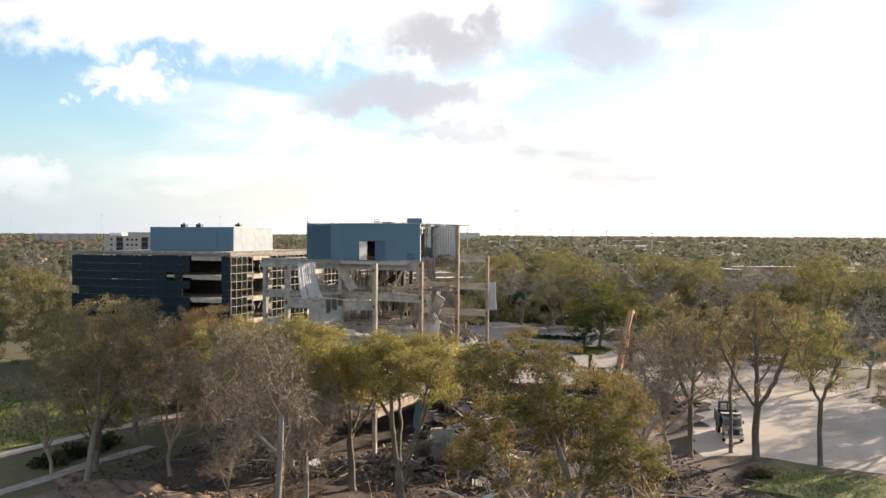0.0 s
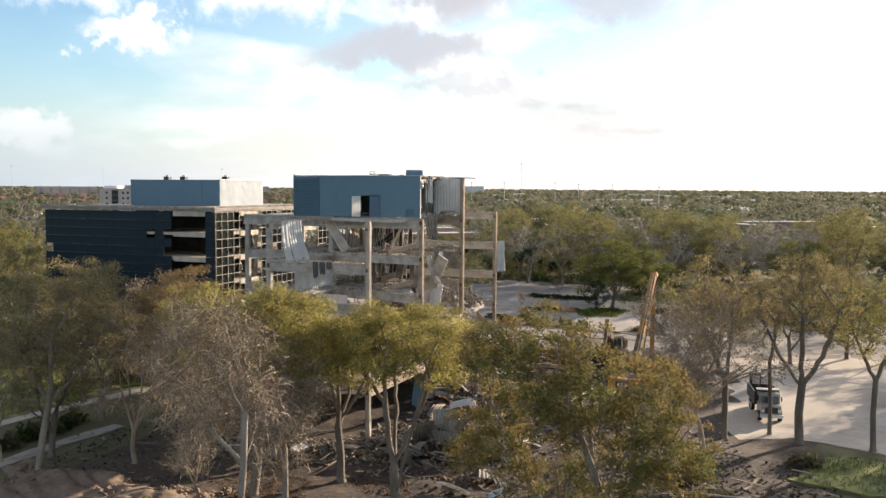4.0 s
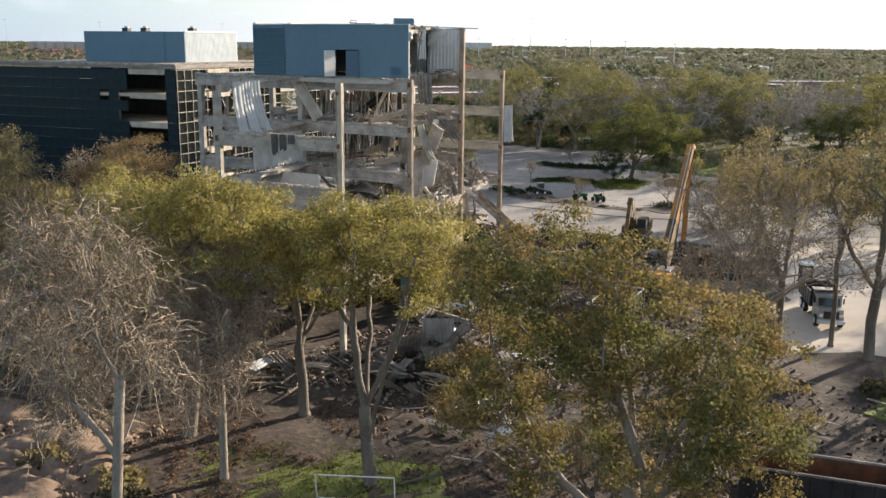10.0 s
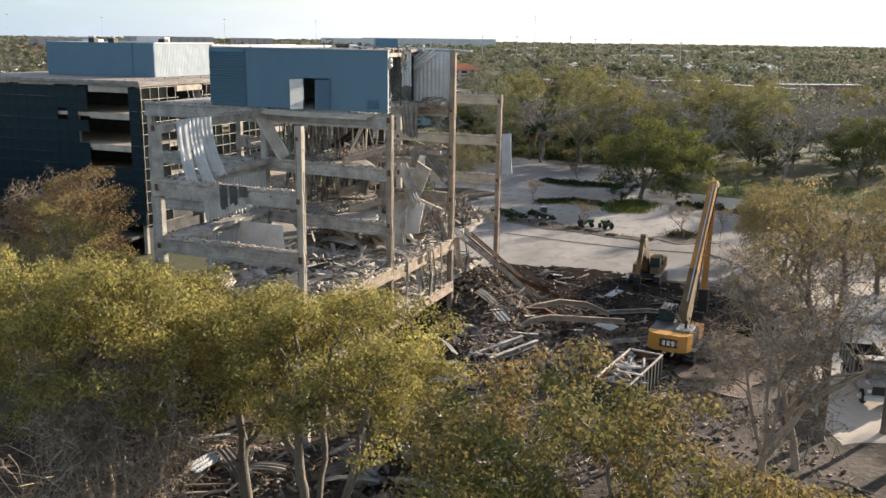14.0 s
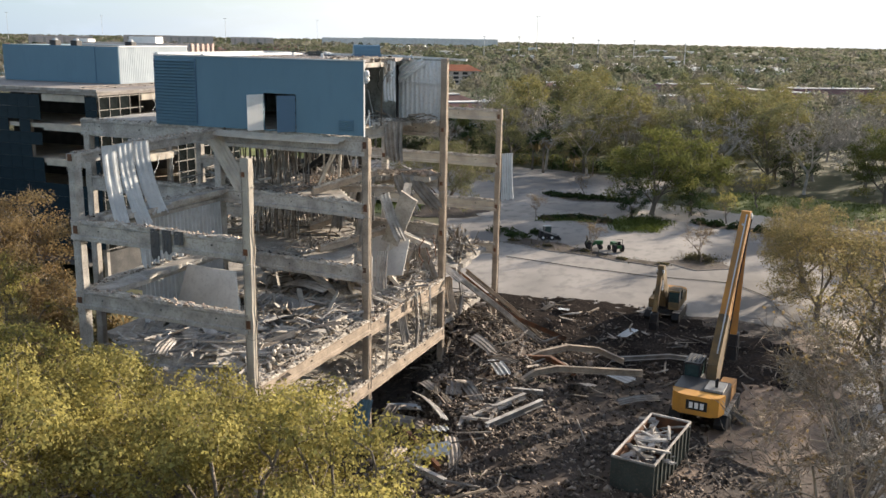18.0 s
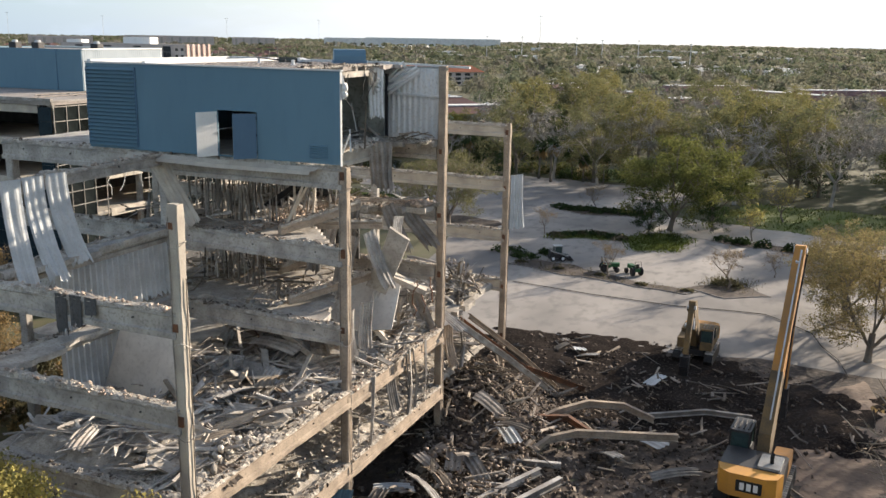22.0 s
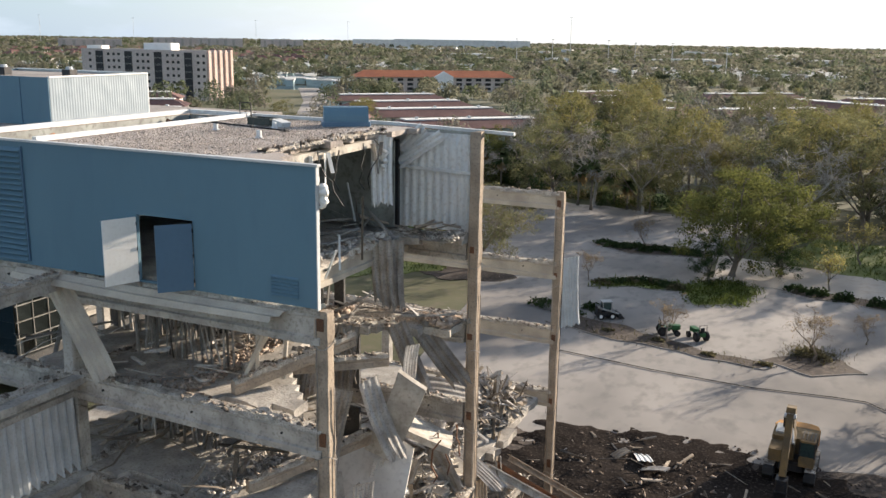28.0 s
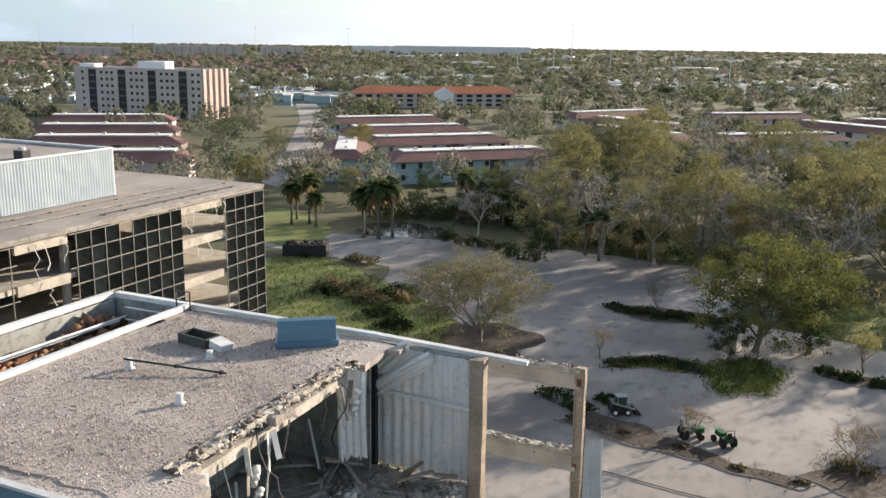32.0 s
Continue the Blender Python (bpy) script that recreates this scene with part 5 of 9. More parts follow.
for k in range(7):
    x, y = -48.5 + rng.uniform(-0.4, 0.5), 96.5 + k * 1.3
    pts = [(x, y, 23.9)]
    for _ in range(5):
        pts.append((pts[-1][0] + rng.gauss(0.08, 0.15), pts[-1][1] + rng.gauss(0, 0.2), pts[-1][2] - rng.uniform(0.15, 0.5)))
    part("dangling_cable", Shape().tube(pts, [0.02] * 6, 4), BLACK, plant)

rg = np.random.default_rng(61)
gr = np.stack([rg.uniform(-56.2, -48.9, 9000), rg.uniform(PY0 + 0.5, PY1 - 0.5, 9000), np.full(9000, PZ1 + 0.005)], axis=1)
tagged(new("roof_pebbles", chunks("roof_pebbles", gr, rg.uniform(0.010, 0.024, 9000), PEBBLE, 62, 0.6)), "loose pale pebbles over the gravel roof", "gravel", "", "stuff")
# things on the gravel roof
hatch = thing("roof_hatch", "blue curved metal roof ventilator hood on the gravel roof", "roof vent", at=pose(-50.8, 106.3, 24.15, 0, 0, 35))
s = Shape()
arc = [(0.45 * math.cos(a), 0.62 * math.sin(a)) for a in np.linspace(0, math.pi, 9)]
s.grid([[(x, p[0], 0.18 + p[1]) for p in arc] for x in (-0.9, 0.9)])
for x, o in ((-0.9, 1), (0.9, -1)):
    vs = [(x, p[0], 0.18 + p[1]) for p in arc]
    s.put(vs, [tuple(range(9))[::o]])
part("hood", s, BLUE, hatch)
part("base", Shape().box((0, 0, 0.09), (1.95, 1.1, 0.18), None, 0.03), BLUE_DOOR, hatch)
box = thing("roof_exhaust", "low grey metal exhaust box lying on the roof", "roof vent", at=pose(-53.7, 104.7, 24.15, 0, 0, -8))
part("tray", Shape().box((0, -0.3, 0.15), (1.2, 0.05, 0.3)).box((0, 0.3, 0.15), (1.2, 0.05, 0.3)).box((-0.6, 0, 0.15), (0.05, 0.6, 0.3)).box((0.6, 0, 0.15), (0.05, 0.6, 0.3)), STEEL_GREEN, box)
part("well", Shape().box((0, 0, 0.05), (1.1, 0.55, 0.08)), STEEL_DARK, box)
part("flap", Shape().box((0.95, 0, 0.12), (0.6, 0.5, 0.22), Matrix.Rotation(radians(12), 3, "Y"), 0.04), SHEET, box)
for x, y, h in ((-51.0, 100.6, 0.28), (-52.5, 103.7, 0.25), (-54.0, 102.0, 0.3)):
    p = thing("vent_pipe", "short pale vent pipe standing in the roof gravel", "pipe", "roof pipes", at=pose(x, y, 24.15))
    part("pipe", Shape().tube([(0, 0, 0), (0, 0, h)], [0.09, 0.09], 10), SHEET_WHITE, p)
    part("collar", Shape().tube([(0, 0, 0), (0, 0, 0.05)], [0.17, 0.12], 10), SHEET, p)
lp = thing("fallen_pole", "dark metal pole lying on the gravel roof", "pole")
part("shaft", Shape().tube([(-54.1, 101.9, 24.45), (-51.2, 102.8, 24.2)], [0.035, 0.03], 6), STEEL_DARK, lp)
part("clamp", Shape().box((-52.6, 102.36, 24.33), (0.1, 0.1, 0.1)).box((-51.35, 102.75, 24.22), (0.1, 0.1, 0.1)), STEEL_DARK, lp)
an = thing("roof_ladder_hoop", "small steel ladder hoop above the roof edge", "ladder")
for x in (-56.9, -56.3):
    part("upright", Shape().tube([(x, PY1 - 0.3, 24.1), (x, PY1 - 0.3, 24.8)], [0.03, 0.03], 5), STEEL_DARK, an)
for z in (24.45, 24.78):
    part("rung", Shape().tube([(-56.9, PY1 - 0.3, z), (-56.3, PY1 - 0.3, z)], [0.025, 0.025], 5), STEEL_DARK, an)


# ---- rubble on the floors ----
def strew(n, x0, x1, y0, y1, z, seed, lump=0.0, edge=None):
    rng = np.random.default_rng(seed)
    x, y = rng.uniform(x0, x1, n), rng.uniform(y0, y1, n)
    hill = np.array([lump * max(0, noise.noise((a * 0.35, b * 0.35, z)) + 0.35) for a, b in zip(x, y)])
    return np.stack([x, y, z + hill * rng.uniform(0.2, 1, n)], axis=1)


def floor_rubble(n, x0, x1, y0, y1, z, seed, lump=0.8, size=(0.06, 0.28), material=RUBBLE, bars=60, tilt=0.2):
    rng = np.random.default_rng(seed)
    n, size = int(n * 2.0), (size[0] * 0.3, size[1] * 0.55)
    p = strew(n, x0, x1, y0, y1, z, seed, lump)
    nx, ny = int((x1 - x0) / 0.24) + 2, int((y1 - y0) / 0.24) + 2
    rows = []
    for j in range(ny):
        r = []
        for i in range(nx):
            x, y = x0 + (x1 - x0) * i / (nx - 1), y0 + (y1 - y0) * j / (ny - 1)
            rim = min(1, min(i, j, nx - 1 - i, ny - 1 - j) / 3)
            hill = lump * 0.75 * max(0, noise.noise((x * 0.35, y * 0.35, z)) + 0.35)
            r.append((x, y, z - 0.06 + rim * (hill + (0.05 + 0.12 * min(1, lump)) * (noise.noise((x * 1.7, y * 1.7, seed)) + 0.7 * noise.noise((x * 4.5, y * 4.5, seed))))))
        rows.append(r)
    if lump >= 0.2:
        tagged(new("rubble_bed", Shape().grid(rows).mesh("rubble_bed", CRUMBLE)), "bed of crumbled concrete and dust over a floor", "rubble", "", "stuff")
    ob = tagged(new("floor_rubble", chunks("floor_rubble", p, size[0] + (size[1] - size[0]) * rng.random(n) ** 6, material, seed + 1, 0.35)), "broken concrete rubble heaped on a bared floor", "rubble", "", "stuff")
    if bars:
        q = strew(bars, x0, x1, y0, y1, z + 0.25, seed + 2, lump)
        tagged(new("floor_scrap", sticks("floor_scrap", q, rng.uniform(0.5, 3.2, bars), 0.13, (SCRAP, STRIP_BROWN, SCRAP)[seed % 3], seed + 3, tilt)), "bent metal strips lying in the rubble", "scrap", "", "stuff")
    return ob


plates = strew(140, XM + 0.6, XE - 0.5, YA + 0.6, YC, L2 + 0.1, 131, 0.9)
rp = np.random.default_rng(132)
for k, p in enumerate(plates):
    x, y, z = p
    w, d = rp.uniform(0.3, 0.95), rp.uniform(0.3, 0.8)
    s = Shape().prism([(-w, -d), (w * 0.6, -d), (w, d * 0.3), (w * 0.2, d), (-w * 0.8, d * 0.7)], -0.05, 0.05)
    if k % 3 == 2:
        w, d = rp.uniform(0.9, 2.4), rp.uniform(0.08, 0.22)
        s = Shape().prism([(-w, -d), (w, -d * 0.8), (w * 0.94, d), (-w, d * 0.9)], -0.03, 0.03)
    ob = part("slab_fragment" if k % 3 != 2 else "loose_plank", s, (BROKEN, CONCRETE_PALE, CONCRETE, BROKEN, SCRAP)[k % 5], ruin)
    ob.matrix_local = pose(x, y, z + 0.1, rp.normal(0, 18), rp.normal(0, 18), rp.uniform(0, 360))
floor_rubble(2600, XM + 0.4, XE - 0.4, YA + 0.5, YB, L2, 101, 0.9, (0.05, 0.4), bars=260)
floor_rubble(1800, XM + 0.4, XE - 0.3, YB, YC, L2, 102, 1.3, (0.05, 0.36), bars=240)
floor_rubble(900, XM, XE - 1.4, YC, 114, L2, 103, 0.9, bars=110)
def mound(cx, cy, z, rx, ry, h, bars, bits, seed):
    """A steep pile of bent bars, planks and lumps on a floor."""
    rng = np.random.default_rng(seed)

    def cone(n, lift):
        r, g = np.sqrt(rng.random(n)), rng.uniform(0, 6.283, n)
        return np.stack([cx + rx * r * np.cos(g), cy + ry * r * np.sin(g), z + lift + h * (1 - r) * rng.uniform(0.6, 1.0, n)], axis=1)
    ring = [[(cx + rx * k / 7 * math.cos(a) * (1 + 0.2 * noise.noise((math.cos(a) * 2, math.sin(a) * 2, seed))), cy + ry * k / 7 * math.sin(a), z - 0.05 + h * 0.85 * (1 - k / 7) + 0.25 * noise.noise((k, 3 * math.cos(a), 3 * math.sin(a))) * (k < 7)) for a in np.linspace(0, 6.2832, 25)] for k in range(8)]
    tagged(new("rubble_mound", Shape().grid(ring).mesh("rubble_mound", CRUMBLE)), "steep mound of crumbled concrete on a bared floor", "rubble", "", "stuff")
    tagged(new("mound_rubble", chunks("mound_rubble", cone(bits, 0.05), 0.03 + 0.25 * rng.random(bits) ** 4, RUBBLE, seed + 1, 0.4)), "broken concrete lumps on the mound", "rubble", "", "stuff")
    for k, m in enumerate((SCRAP, STRIP_BROWN)):
        n = bars // 2
        tagged(new("mound_scrap", sticks("mound_scrap", cone(n, 0.2), rng.uniform(0.8, 3.0, n), 0.16, m, seed + 2 + k, 0.55)), "bent bars and strips sticking out of the mound", "scrap", "", "stuff")


deck_rng = random.Random(44)
decks = [corrugated(deck_rng.uniform(0.7, 1.1), deck_rng.uniform(1.8, 3.4), 0.16, 0.045, deck_rng.uniform(0.1, 0.7), deck_rng.uniform(-0.3, 0.3), 0.08, 160 + k).mesh("floor_decking", (SCRAP, STRIP_BROWN, CONCRETE_TAN, SCRAP)[k]) for k in range(4)]
for k in range(34):
    x, y = deck_rng.uniform(XM + 1, XE - 0.8), deck_rng.uniform(YA + 1, 117)
    ob = tagged(new("floor_decking", decks[k % 4]), "torn ribbed steel floor decking lying in the rubble", "metal sheet", "decking on the bared floor")
    ob.matrix_world = pose(x, y, L2 + 0.25 + 0.5 * deck_rng.random(), 90 + deck_rng.gauss(0, 16), deck_rng.gauss(0, 12), deck_rng.uniform(0, 360))
for k, (x, y, z, r) in enumerate(((XE + 0.2, 100.2, L2 - 0.1, 80), (XE + 0.25, 101.0, L2 - 0.1, 96), (XE + 0.2, 108.4, L2 - 0.3, 70), (-46.2, 99.6, L3 - 0.3, 60), (-46.6, 104.2, L4 - 0.2, 75), (-46.0, 112.6, L2 + 0.1, 100))):
    ob = tagged(new("floor_decking", decks[k % 4]), "ribbed steel decking dangling over the slab edge", "metal sheet", "decking on the bared floor")
    ob.matrix_world = pose(x, y, z, 6, -8 + 4 * k, r)
mound(-48.4, 114.8, L2, 2.6, 2.8, 1.9, 150, 500, 141)
mound(-47.6, 103.4, L2, 1.9, 2.8, 2.0, 90, 350, 142)
mound(-51.5, 92.0, L2, 3.4, 2.6, 1.2, 110, 400, 143)
mound(-62.5, 87.5, 0.5, 3.0, 3.4, 4.2, 130, 500, 144)
floor_rubble(300, -51, XE - 1.2, 108, 114, L2 + 0.5, 119, 1.2, bars=150, tilt=0.55)
floor_rubble(900, XM + 0.3, XE - 0.4, YA + 0.4, YB, L1, 104, 0.8, bars=40)
floor_rubble(900, XM, XE - 0.2, YB, 116, L1, 105, 1.0, bars=110)
floor_rubble(1800, -60, -49.5, YB + 0.3, 104, L3 - 0.05, 106, 0.15, (0.03, 0.22), bars=90)
floor_rubble(2000, -60, -50.7, YB + 0.3, 107, L4, 107, 0.15, (0.03, 0.24), RUBBLE_TAN, bars=60)
floor_rubble(500, -50.6, -46, 105.9, 107.2, L4, 120, 0.4, (0.05, 0.4), RUBBLE_TAN, bars=14)
floor_rubble(1300, -51.4, -48.5, 96.5, 106.4, L5, 108, 0.45, (0.04, 0.34), bars=26)
crust(Vector((-48.5, 98.6, L5)), Vector((-48.7, 105.4, L5)), 0.9, 121, 60)
crust(Vector((-48.4, 106.2, L5)), Vector((-45.6, 106.9, L5)), 0.9, 122, 70)
crust(Vector((-51, 104.4, L4)), Vector((-48.2, 106, L4)), 0.9, 124, 60)
floor_rubble(500, -49.5, -45.7, 105.8, 107, L5, 118, 0.3, (0.03, 0.2), bars=8)
floor_rubble(200, -47.2, -45.5, YC - 0.3, YC + 0.3, L4, 113, 0.3, (0.05, 0.3), bars=0)
crust(Vector((-48.6, 97.4, PZ1)), Vector((-48.7, 105.2, PZ1)), 0.32, 125, 40)
floor_rubble(160, -48.8, -48.3, 97, 105.5, 24.1, 114, 0.1, (0.04, 0.14), bars=0)

# ---- the neighbouring glass office block ----
GX0, GX1, GY0, GY1, GZ = -119.6, -87.95, 120.3, 155.7, 19.7
office = thing("glass_office_building", "dark glass office block with window bays stripped out", "building")
part("roof", Shape().box(((GX0 + GX1) / 2, (GY0 + GY1) / 2, GZ - 0.2), (GX1 - GX0 + 0.3, GY1 - GY0 + 0.3, 0.4), None, 0.1), ROOF_FLAT, office, "wide pale flat roof")
for z in (L1, L2, L3, L4):
    part("floor_plate", Shape().box(((GX0 + GX1) / 2, (GY0 + GY1) / 2, z - 0.2), (GX1 - GX0 - 0.3, GY1 - GY0 - 0.3, 0.4)), CONCRETE_PALE, office)
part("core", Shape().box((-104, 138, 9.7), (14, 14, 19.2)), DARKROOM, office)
for x in (GX0 + 1, -108, -98, GX1 - 1):
    for y in (GY0 + 1, 132, 144, GY1 - 1):
        part("column", Shape().box((x, y, 9.7), (0.5, 0.5, 19.3), None, 0.05), CONCRETE, office)
part("coping", Shape().box(((GX0 + GX1) / 2, GY0 - 0.1, GZ + 0.06), (GX1 - GX0 + 0.5, 0.35, 0.3)).box((GX1 + 0.1, (GY0 + GY1) / 2, GZ - 0.1), (0.2, GY1 - GY0 + 0.2, 0.16)), SCRAP, office)
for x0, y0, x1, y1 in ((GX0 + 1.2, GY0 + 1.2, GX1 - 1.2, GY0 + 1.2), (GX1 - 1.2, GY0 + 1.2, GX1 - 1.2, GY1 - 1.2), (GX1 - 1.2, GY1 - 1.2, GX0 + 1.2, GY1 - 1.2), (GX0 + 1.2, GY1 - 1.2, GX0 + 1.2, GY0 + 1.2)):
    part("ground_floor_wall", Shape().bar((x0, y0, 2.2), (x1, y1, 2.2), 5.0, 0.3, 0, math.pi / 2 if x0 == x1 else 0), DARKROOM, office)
PW, PH = 1.47, 1.29
pane_me = Shape().box((0, 0, 0), (0.06, PW - 0.1, PH - 0.1)).mesh("pane", GLASS)
front_me = Shape().box((0, 0, 0), (PW - 0.02, 0.06, PH - 0.02)).mesh("glass_panel", GLASS_SHADE)
GAPS = [(125.5, 126.2, 0), (126.9, 131.6, 9), (143.9, 149.7, 9)]
rngp = random.Random(3)
rows_n = 12
for r in range(rows_n):
    z = GZ - 0.55 - PH * (r + 0.5)
    for k in range(24):
        y = GY0 + 0.2 + PW * (k + 0.5)
        if any(a < y < b for a, b, _ in GAPS) or rngp.random() < 0.03:
            continue
        ob = part("pane", pane_me, None, office)
        ob.location = (GX1, y, z)
    for k in range(21):
        x = GX0 + 0.3 + 1.49 * (k + 0.5)
        if -95.2 < x < -89.6 and (r < 7):
            continue
        if r in (1, 2, 3, 4) and rngp.random() < 0.05:
            continue
        ob = part("glass_panel", front_me, None, office)
        ob.location = (x, GY0, z)
        ob.scale.x = 1.49 / 1.47
for r in range(rows_n + 1):
    z = GZ - 0.55 - PH * r
    s = Shape()
    edges = [(GY0, 126.9), (131.6, 143.9), (149.7, GY1)]
    for a, b in edges:
        s.bar((GX1 + 0.05, a, z), (GX1 + 0.05, b, z), 0.1, 0.06)
    part("transom", s, MULLION, office)
for k in range(25):
    y = GY0 + 0.2 + PW * k
    if any(a < y < b for a, b, w in GAPS if w == 9):
        continue
    part("mullion", Shape().box((GX1 + 0.05, y, GZ - 0.5 - PH * 6), (0.1, 0.05, PH * 12)), MULLION, office)
for y0, y1 in ((126.9, 131.6), (143.9, 149.7)):
    for z in (GZ - 0.5, L4, L3, L2):
        part("bare_spandrel", Shape().box((GX1 - 0.2, (y0 + y1) / 2, z - 0.3), (0.25, y1 - y0, 0.75)), CONCRETE_PALE, office)
for z in (GZ - 0.5, L4, L3):
    part("bare_spandrel", Shape().box((-92.4, GY0 + 0.2, z - 0.3), (5.6, 0.25, 0.7)), CONCRETE_PALE, office)
rng = random.Random(17)
for k in range(14):
    y0, y1 = ((127, 131.5), (144, 149.6))[k % 2]
    pts = [(GX1 + 0.1, rng.uniform(y0, y1), rng.choice((19, L4, L3)))]
    for _ in range(5):
        pts.append((pts[-1][0] + rng.uniform(-0.1, 0.15), pts[-1][1] + rng.gauss(0, 0.22), pts[-1][2] - rng.uniform(0.2, 0.6)))
    part("torn_strip", Shape().tube(pts, [0.03] * 6, 4), SHEET_WHITE, office)
for k, (x, y0, y1) in enumerate(((-91.2, 121.5, 154.5), (-93.6, 124.0, 150.0), (-89.2, 136.0, 153.0))):
    run = thing("roof_conduit", "thin dark conduit running along the flat roof", "conduit", "roof conduits", at=pose(x, 0, GZ))
    part("pipe", Shape().tube([(0.1 * noise.noise((y * 0.3, k, 0)), y, 0.1) for y in np.linspace(y0, y1, 9)], [0.05] * 9, 5), SCRAP_DULL, run)
    for y in np.linspace(y0 + 0.5, y1 - 0.5, 8):
        part("support_block", Shape().box((0, y, 0.04), (0.3, 0.14, 0.08)), STEEL_DARK, run)
roofroom = thing("office_plant_room", "blue and white ribbed plant room on the glass block", "plant room")
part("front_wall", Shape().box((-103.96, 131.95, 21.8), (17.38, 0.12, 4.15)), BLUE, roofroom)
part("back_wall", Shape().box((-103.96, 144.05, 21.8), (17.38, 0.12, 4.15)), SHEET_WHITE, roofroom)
# Side cladding is a paler blue than the front wall.
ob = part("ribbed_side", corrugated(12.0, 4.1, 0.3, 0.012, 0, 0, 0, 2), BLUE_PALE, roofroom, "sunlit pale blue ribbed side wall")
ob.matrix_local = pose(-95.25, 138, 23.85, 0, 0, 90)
part("west_wall", Shape().box((-112.6, 138, 21.8), (0.12, 12, 4.15)), BLUE, roofroom)
part("room_roof", Shape().box((-104, 138, 23.6), (17.2, 11.9, 0.2)), ROOF_FLAT, roofroom)
part("coping", Shape().bar((-95.3, 132, 23.9), (-95.3, 144, 23.9), 0.3, 0.12).bar((-112.6, 144, 23.9), (-95.3, 144, 23.9), 0.3, 0.12), WHITE, roofroom)
part("panel_joint", Shape().box((-98.6, 131.86, 21.8), (0.05, 0.05, 4.1)), BLUE_DOOR, roofroom)
for x in (-108.5, -105.2, -97.0):
    u = thing("roof_unit", "small dark rooftop ventilation unit", "roof vent", "units on the plant room", at=pose(x, 136, 23.7))
    part("case", Shape().box((0, 0, 0.35), (1.0, 1.0, 0.7), None, 0.1), STEEL_DARK, u)
    part("cowl", Shape().tube([(0, 0, 0.7), (0, 0, 0.95)], [0.35, 0.25], 8), SHEET, u)


# ---- machines ----
def excavator(m, boom, stick, label, paint=YELLOW, dull=YELLOW_DIRTY, pale=TRUCK_WHITE):
    """A tracked excavator facing +y, with boom and stick given as outlines in its own y and z."""
    ob = thing("excavator", label, "excavator", at=m)
    for sx in (-1, 1):
        prof = [(-2.3, 0.45), (-2.1, 0.12), (-1.8, 0.0), (1.8, 0.0), (2.1, 0.12), (2.3, 0.45), (2.1, 0.82), (1.8, 0.95), (-1.8, 0.95), (-2.1, 0.82)]
        mm = Matrix(((0, 0, 1), (1, 0, 0), (0, 1, 0)))
        tr = part("track", Shape().prism(prof, sx * 1.25 - 0.32, sx * 1.25 + 0.32, mm.to_4x4()), BLACK, ob, "muddy steel crawler track")
        for k in range(16):
            y = -1.8 + k * 0.24
            part("shoe", Shape().box((sx * 1.25, y, 0.965), (0.66, 0.12, 0.05)), SCRAP, tr)
        for y in (-1.8, 1.8):
            part("sprocket", Shape().tube([(sx * 1.25 - 0.34, y, 0.47), (sx * 1.25 + 0.34, y, 0.47)], [0.36, 0.36], 12), STEEL_DARK, tr)
    part("undercarriage", Shape().box((0, 0, 0.75), (1.9, 2.4, 0.5), None, 0.2), STEEL_DARK, ob)
    part("slew_ring", Shape().tube([(0, 0, 0.95), (0, 0, 1.2)], [0.8, 0.8], 16), STEEL_DARK, ob)
    part("counterweight", Shape().prism([(-1.45, -2.2), (-1.25, -2.9), (-0.8, -3.15), (0.8, -3.15), (1.25, -2.9), (1.45, -2.2)], 1.15, 2.25), paint, ob, "yellow rounded counterweight")
    part("name_plate", Shape().box((0.1, -3.165, 1.72), (1.15, 0.03, 0.55)), BLACK, ob, "black panel with plain white marks")
    s = Shape()
    for k in range(3):
        s.box((-0.2 + 0.3 * k, -3.185, 1.72), (0.2, 0.02, 0.34), None, 0.04)
    part("marking", s, WHITE, ob)
    part("engine_deck", Shape().box((0, -1.2, 1.7), (2.8, 2.1, 1.1), None, 0.12), pale, ob, "dusty dark engine cover")
    part("engine_hood", Shape().box((0.75, -1.35, 2.29), (1.0, 1.5, 0.16), None, 0.06), TRUCK_WHITE, ob, "white dusty hood")
    part("deck_side", Shape().box((1.0, 0.7, 1.55), (0.8, 1.7, 0.8), None, 0.08), dull, ob)
    part("exhaust", Shape().tube([(0.8, -1.5, 2.3), (0.8, -1.5, 2.75), (0.85, -1.6, 2.85)], [0.09, 0.09, 0.08], 8), BLACK, ob)
    cab = part("cab", Shape().box((-0.95, 0.95, 1.55), (0.95, 1.7, 0.7), None, 0.06), pale, ob, "cab with dark glass")
    part("cab_roof", Shape().box((-0.95, 0.95, 2.92), (0.98, 1.72, 0.12), None, 0.1), pale, cab)
    for x in (-1.4, -0.5):
        for y in (0.15, 1.75):
            part("cab_post", Shape().bar((x, y, 1.85), (x, y, 2.9), 0.09, 0.09), STEEL_DARK, cab)
    part("cab_window", Shape().box((-0.95, 0.95, 2.38), (0.86, 1.58, 0.98)), CLEAR, cab)
    s = Shape()
    for k in range(4):
        s.bar((-1.3 + 0.23 * k, 0.3, 3.04), (-1.3 + 0.23 * k, 1.6, 3.04), 0.04, 0.06)
    part("roof_guard", s, STEEL_DARK, cab)
    mm = Matrix(((0, 0, 1, 0.15), (1, 0, 0, 0), (0, 1, 0, 0), (0, 0, 0, 1)))
    part("boom", Shape().prism(boom, -0.27, 0.27, mm), dull, ob, "dusty yellow boom")
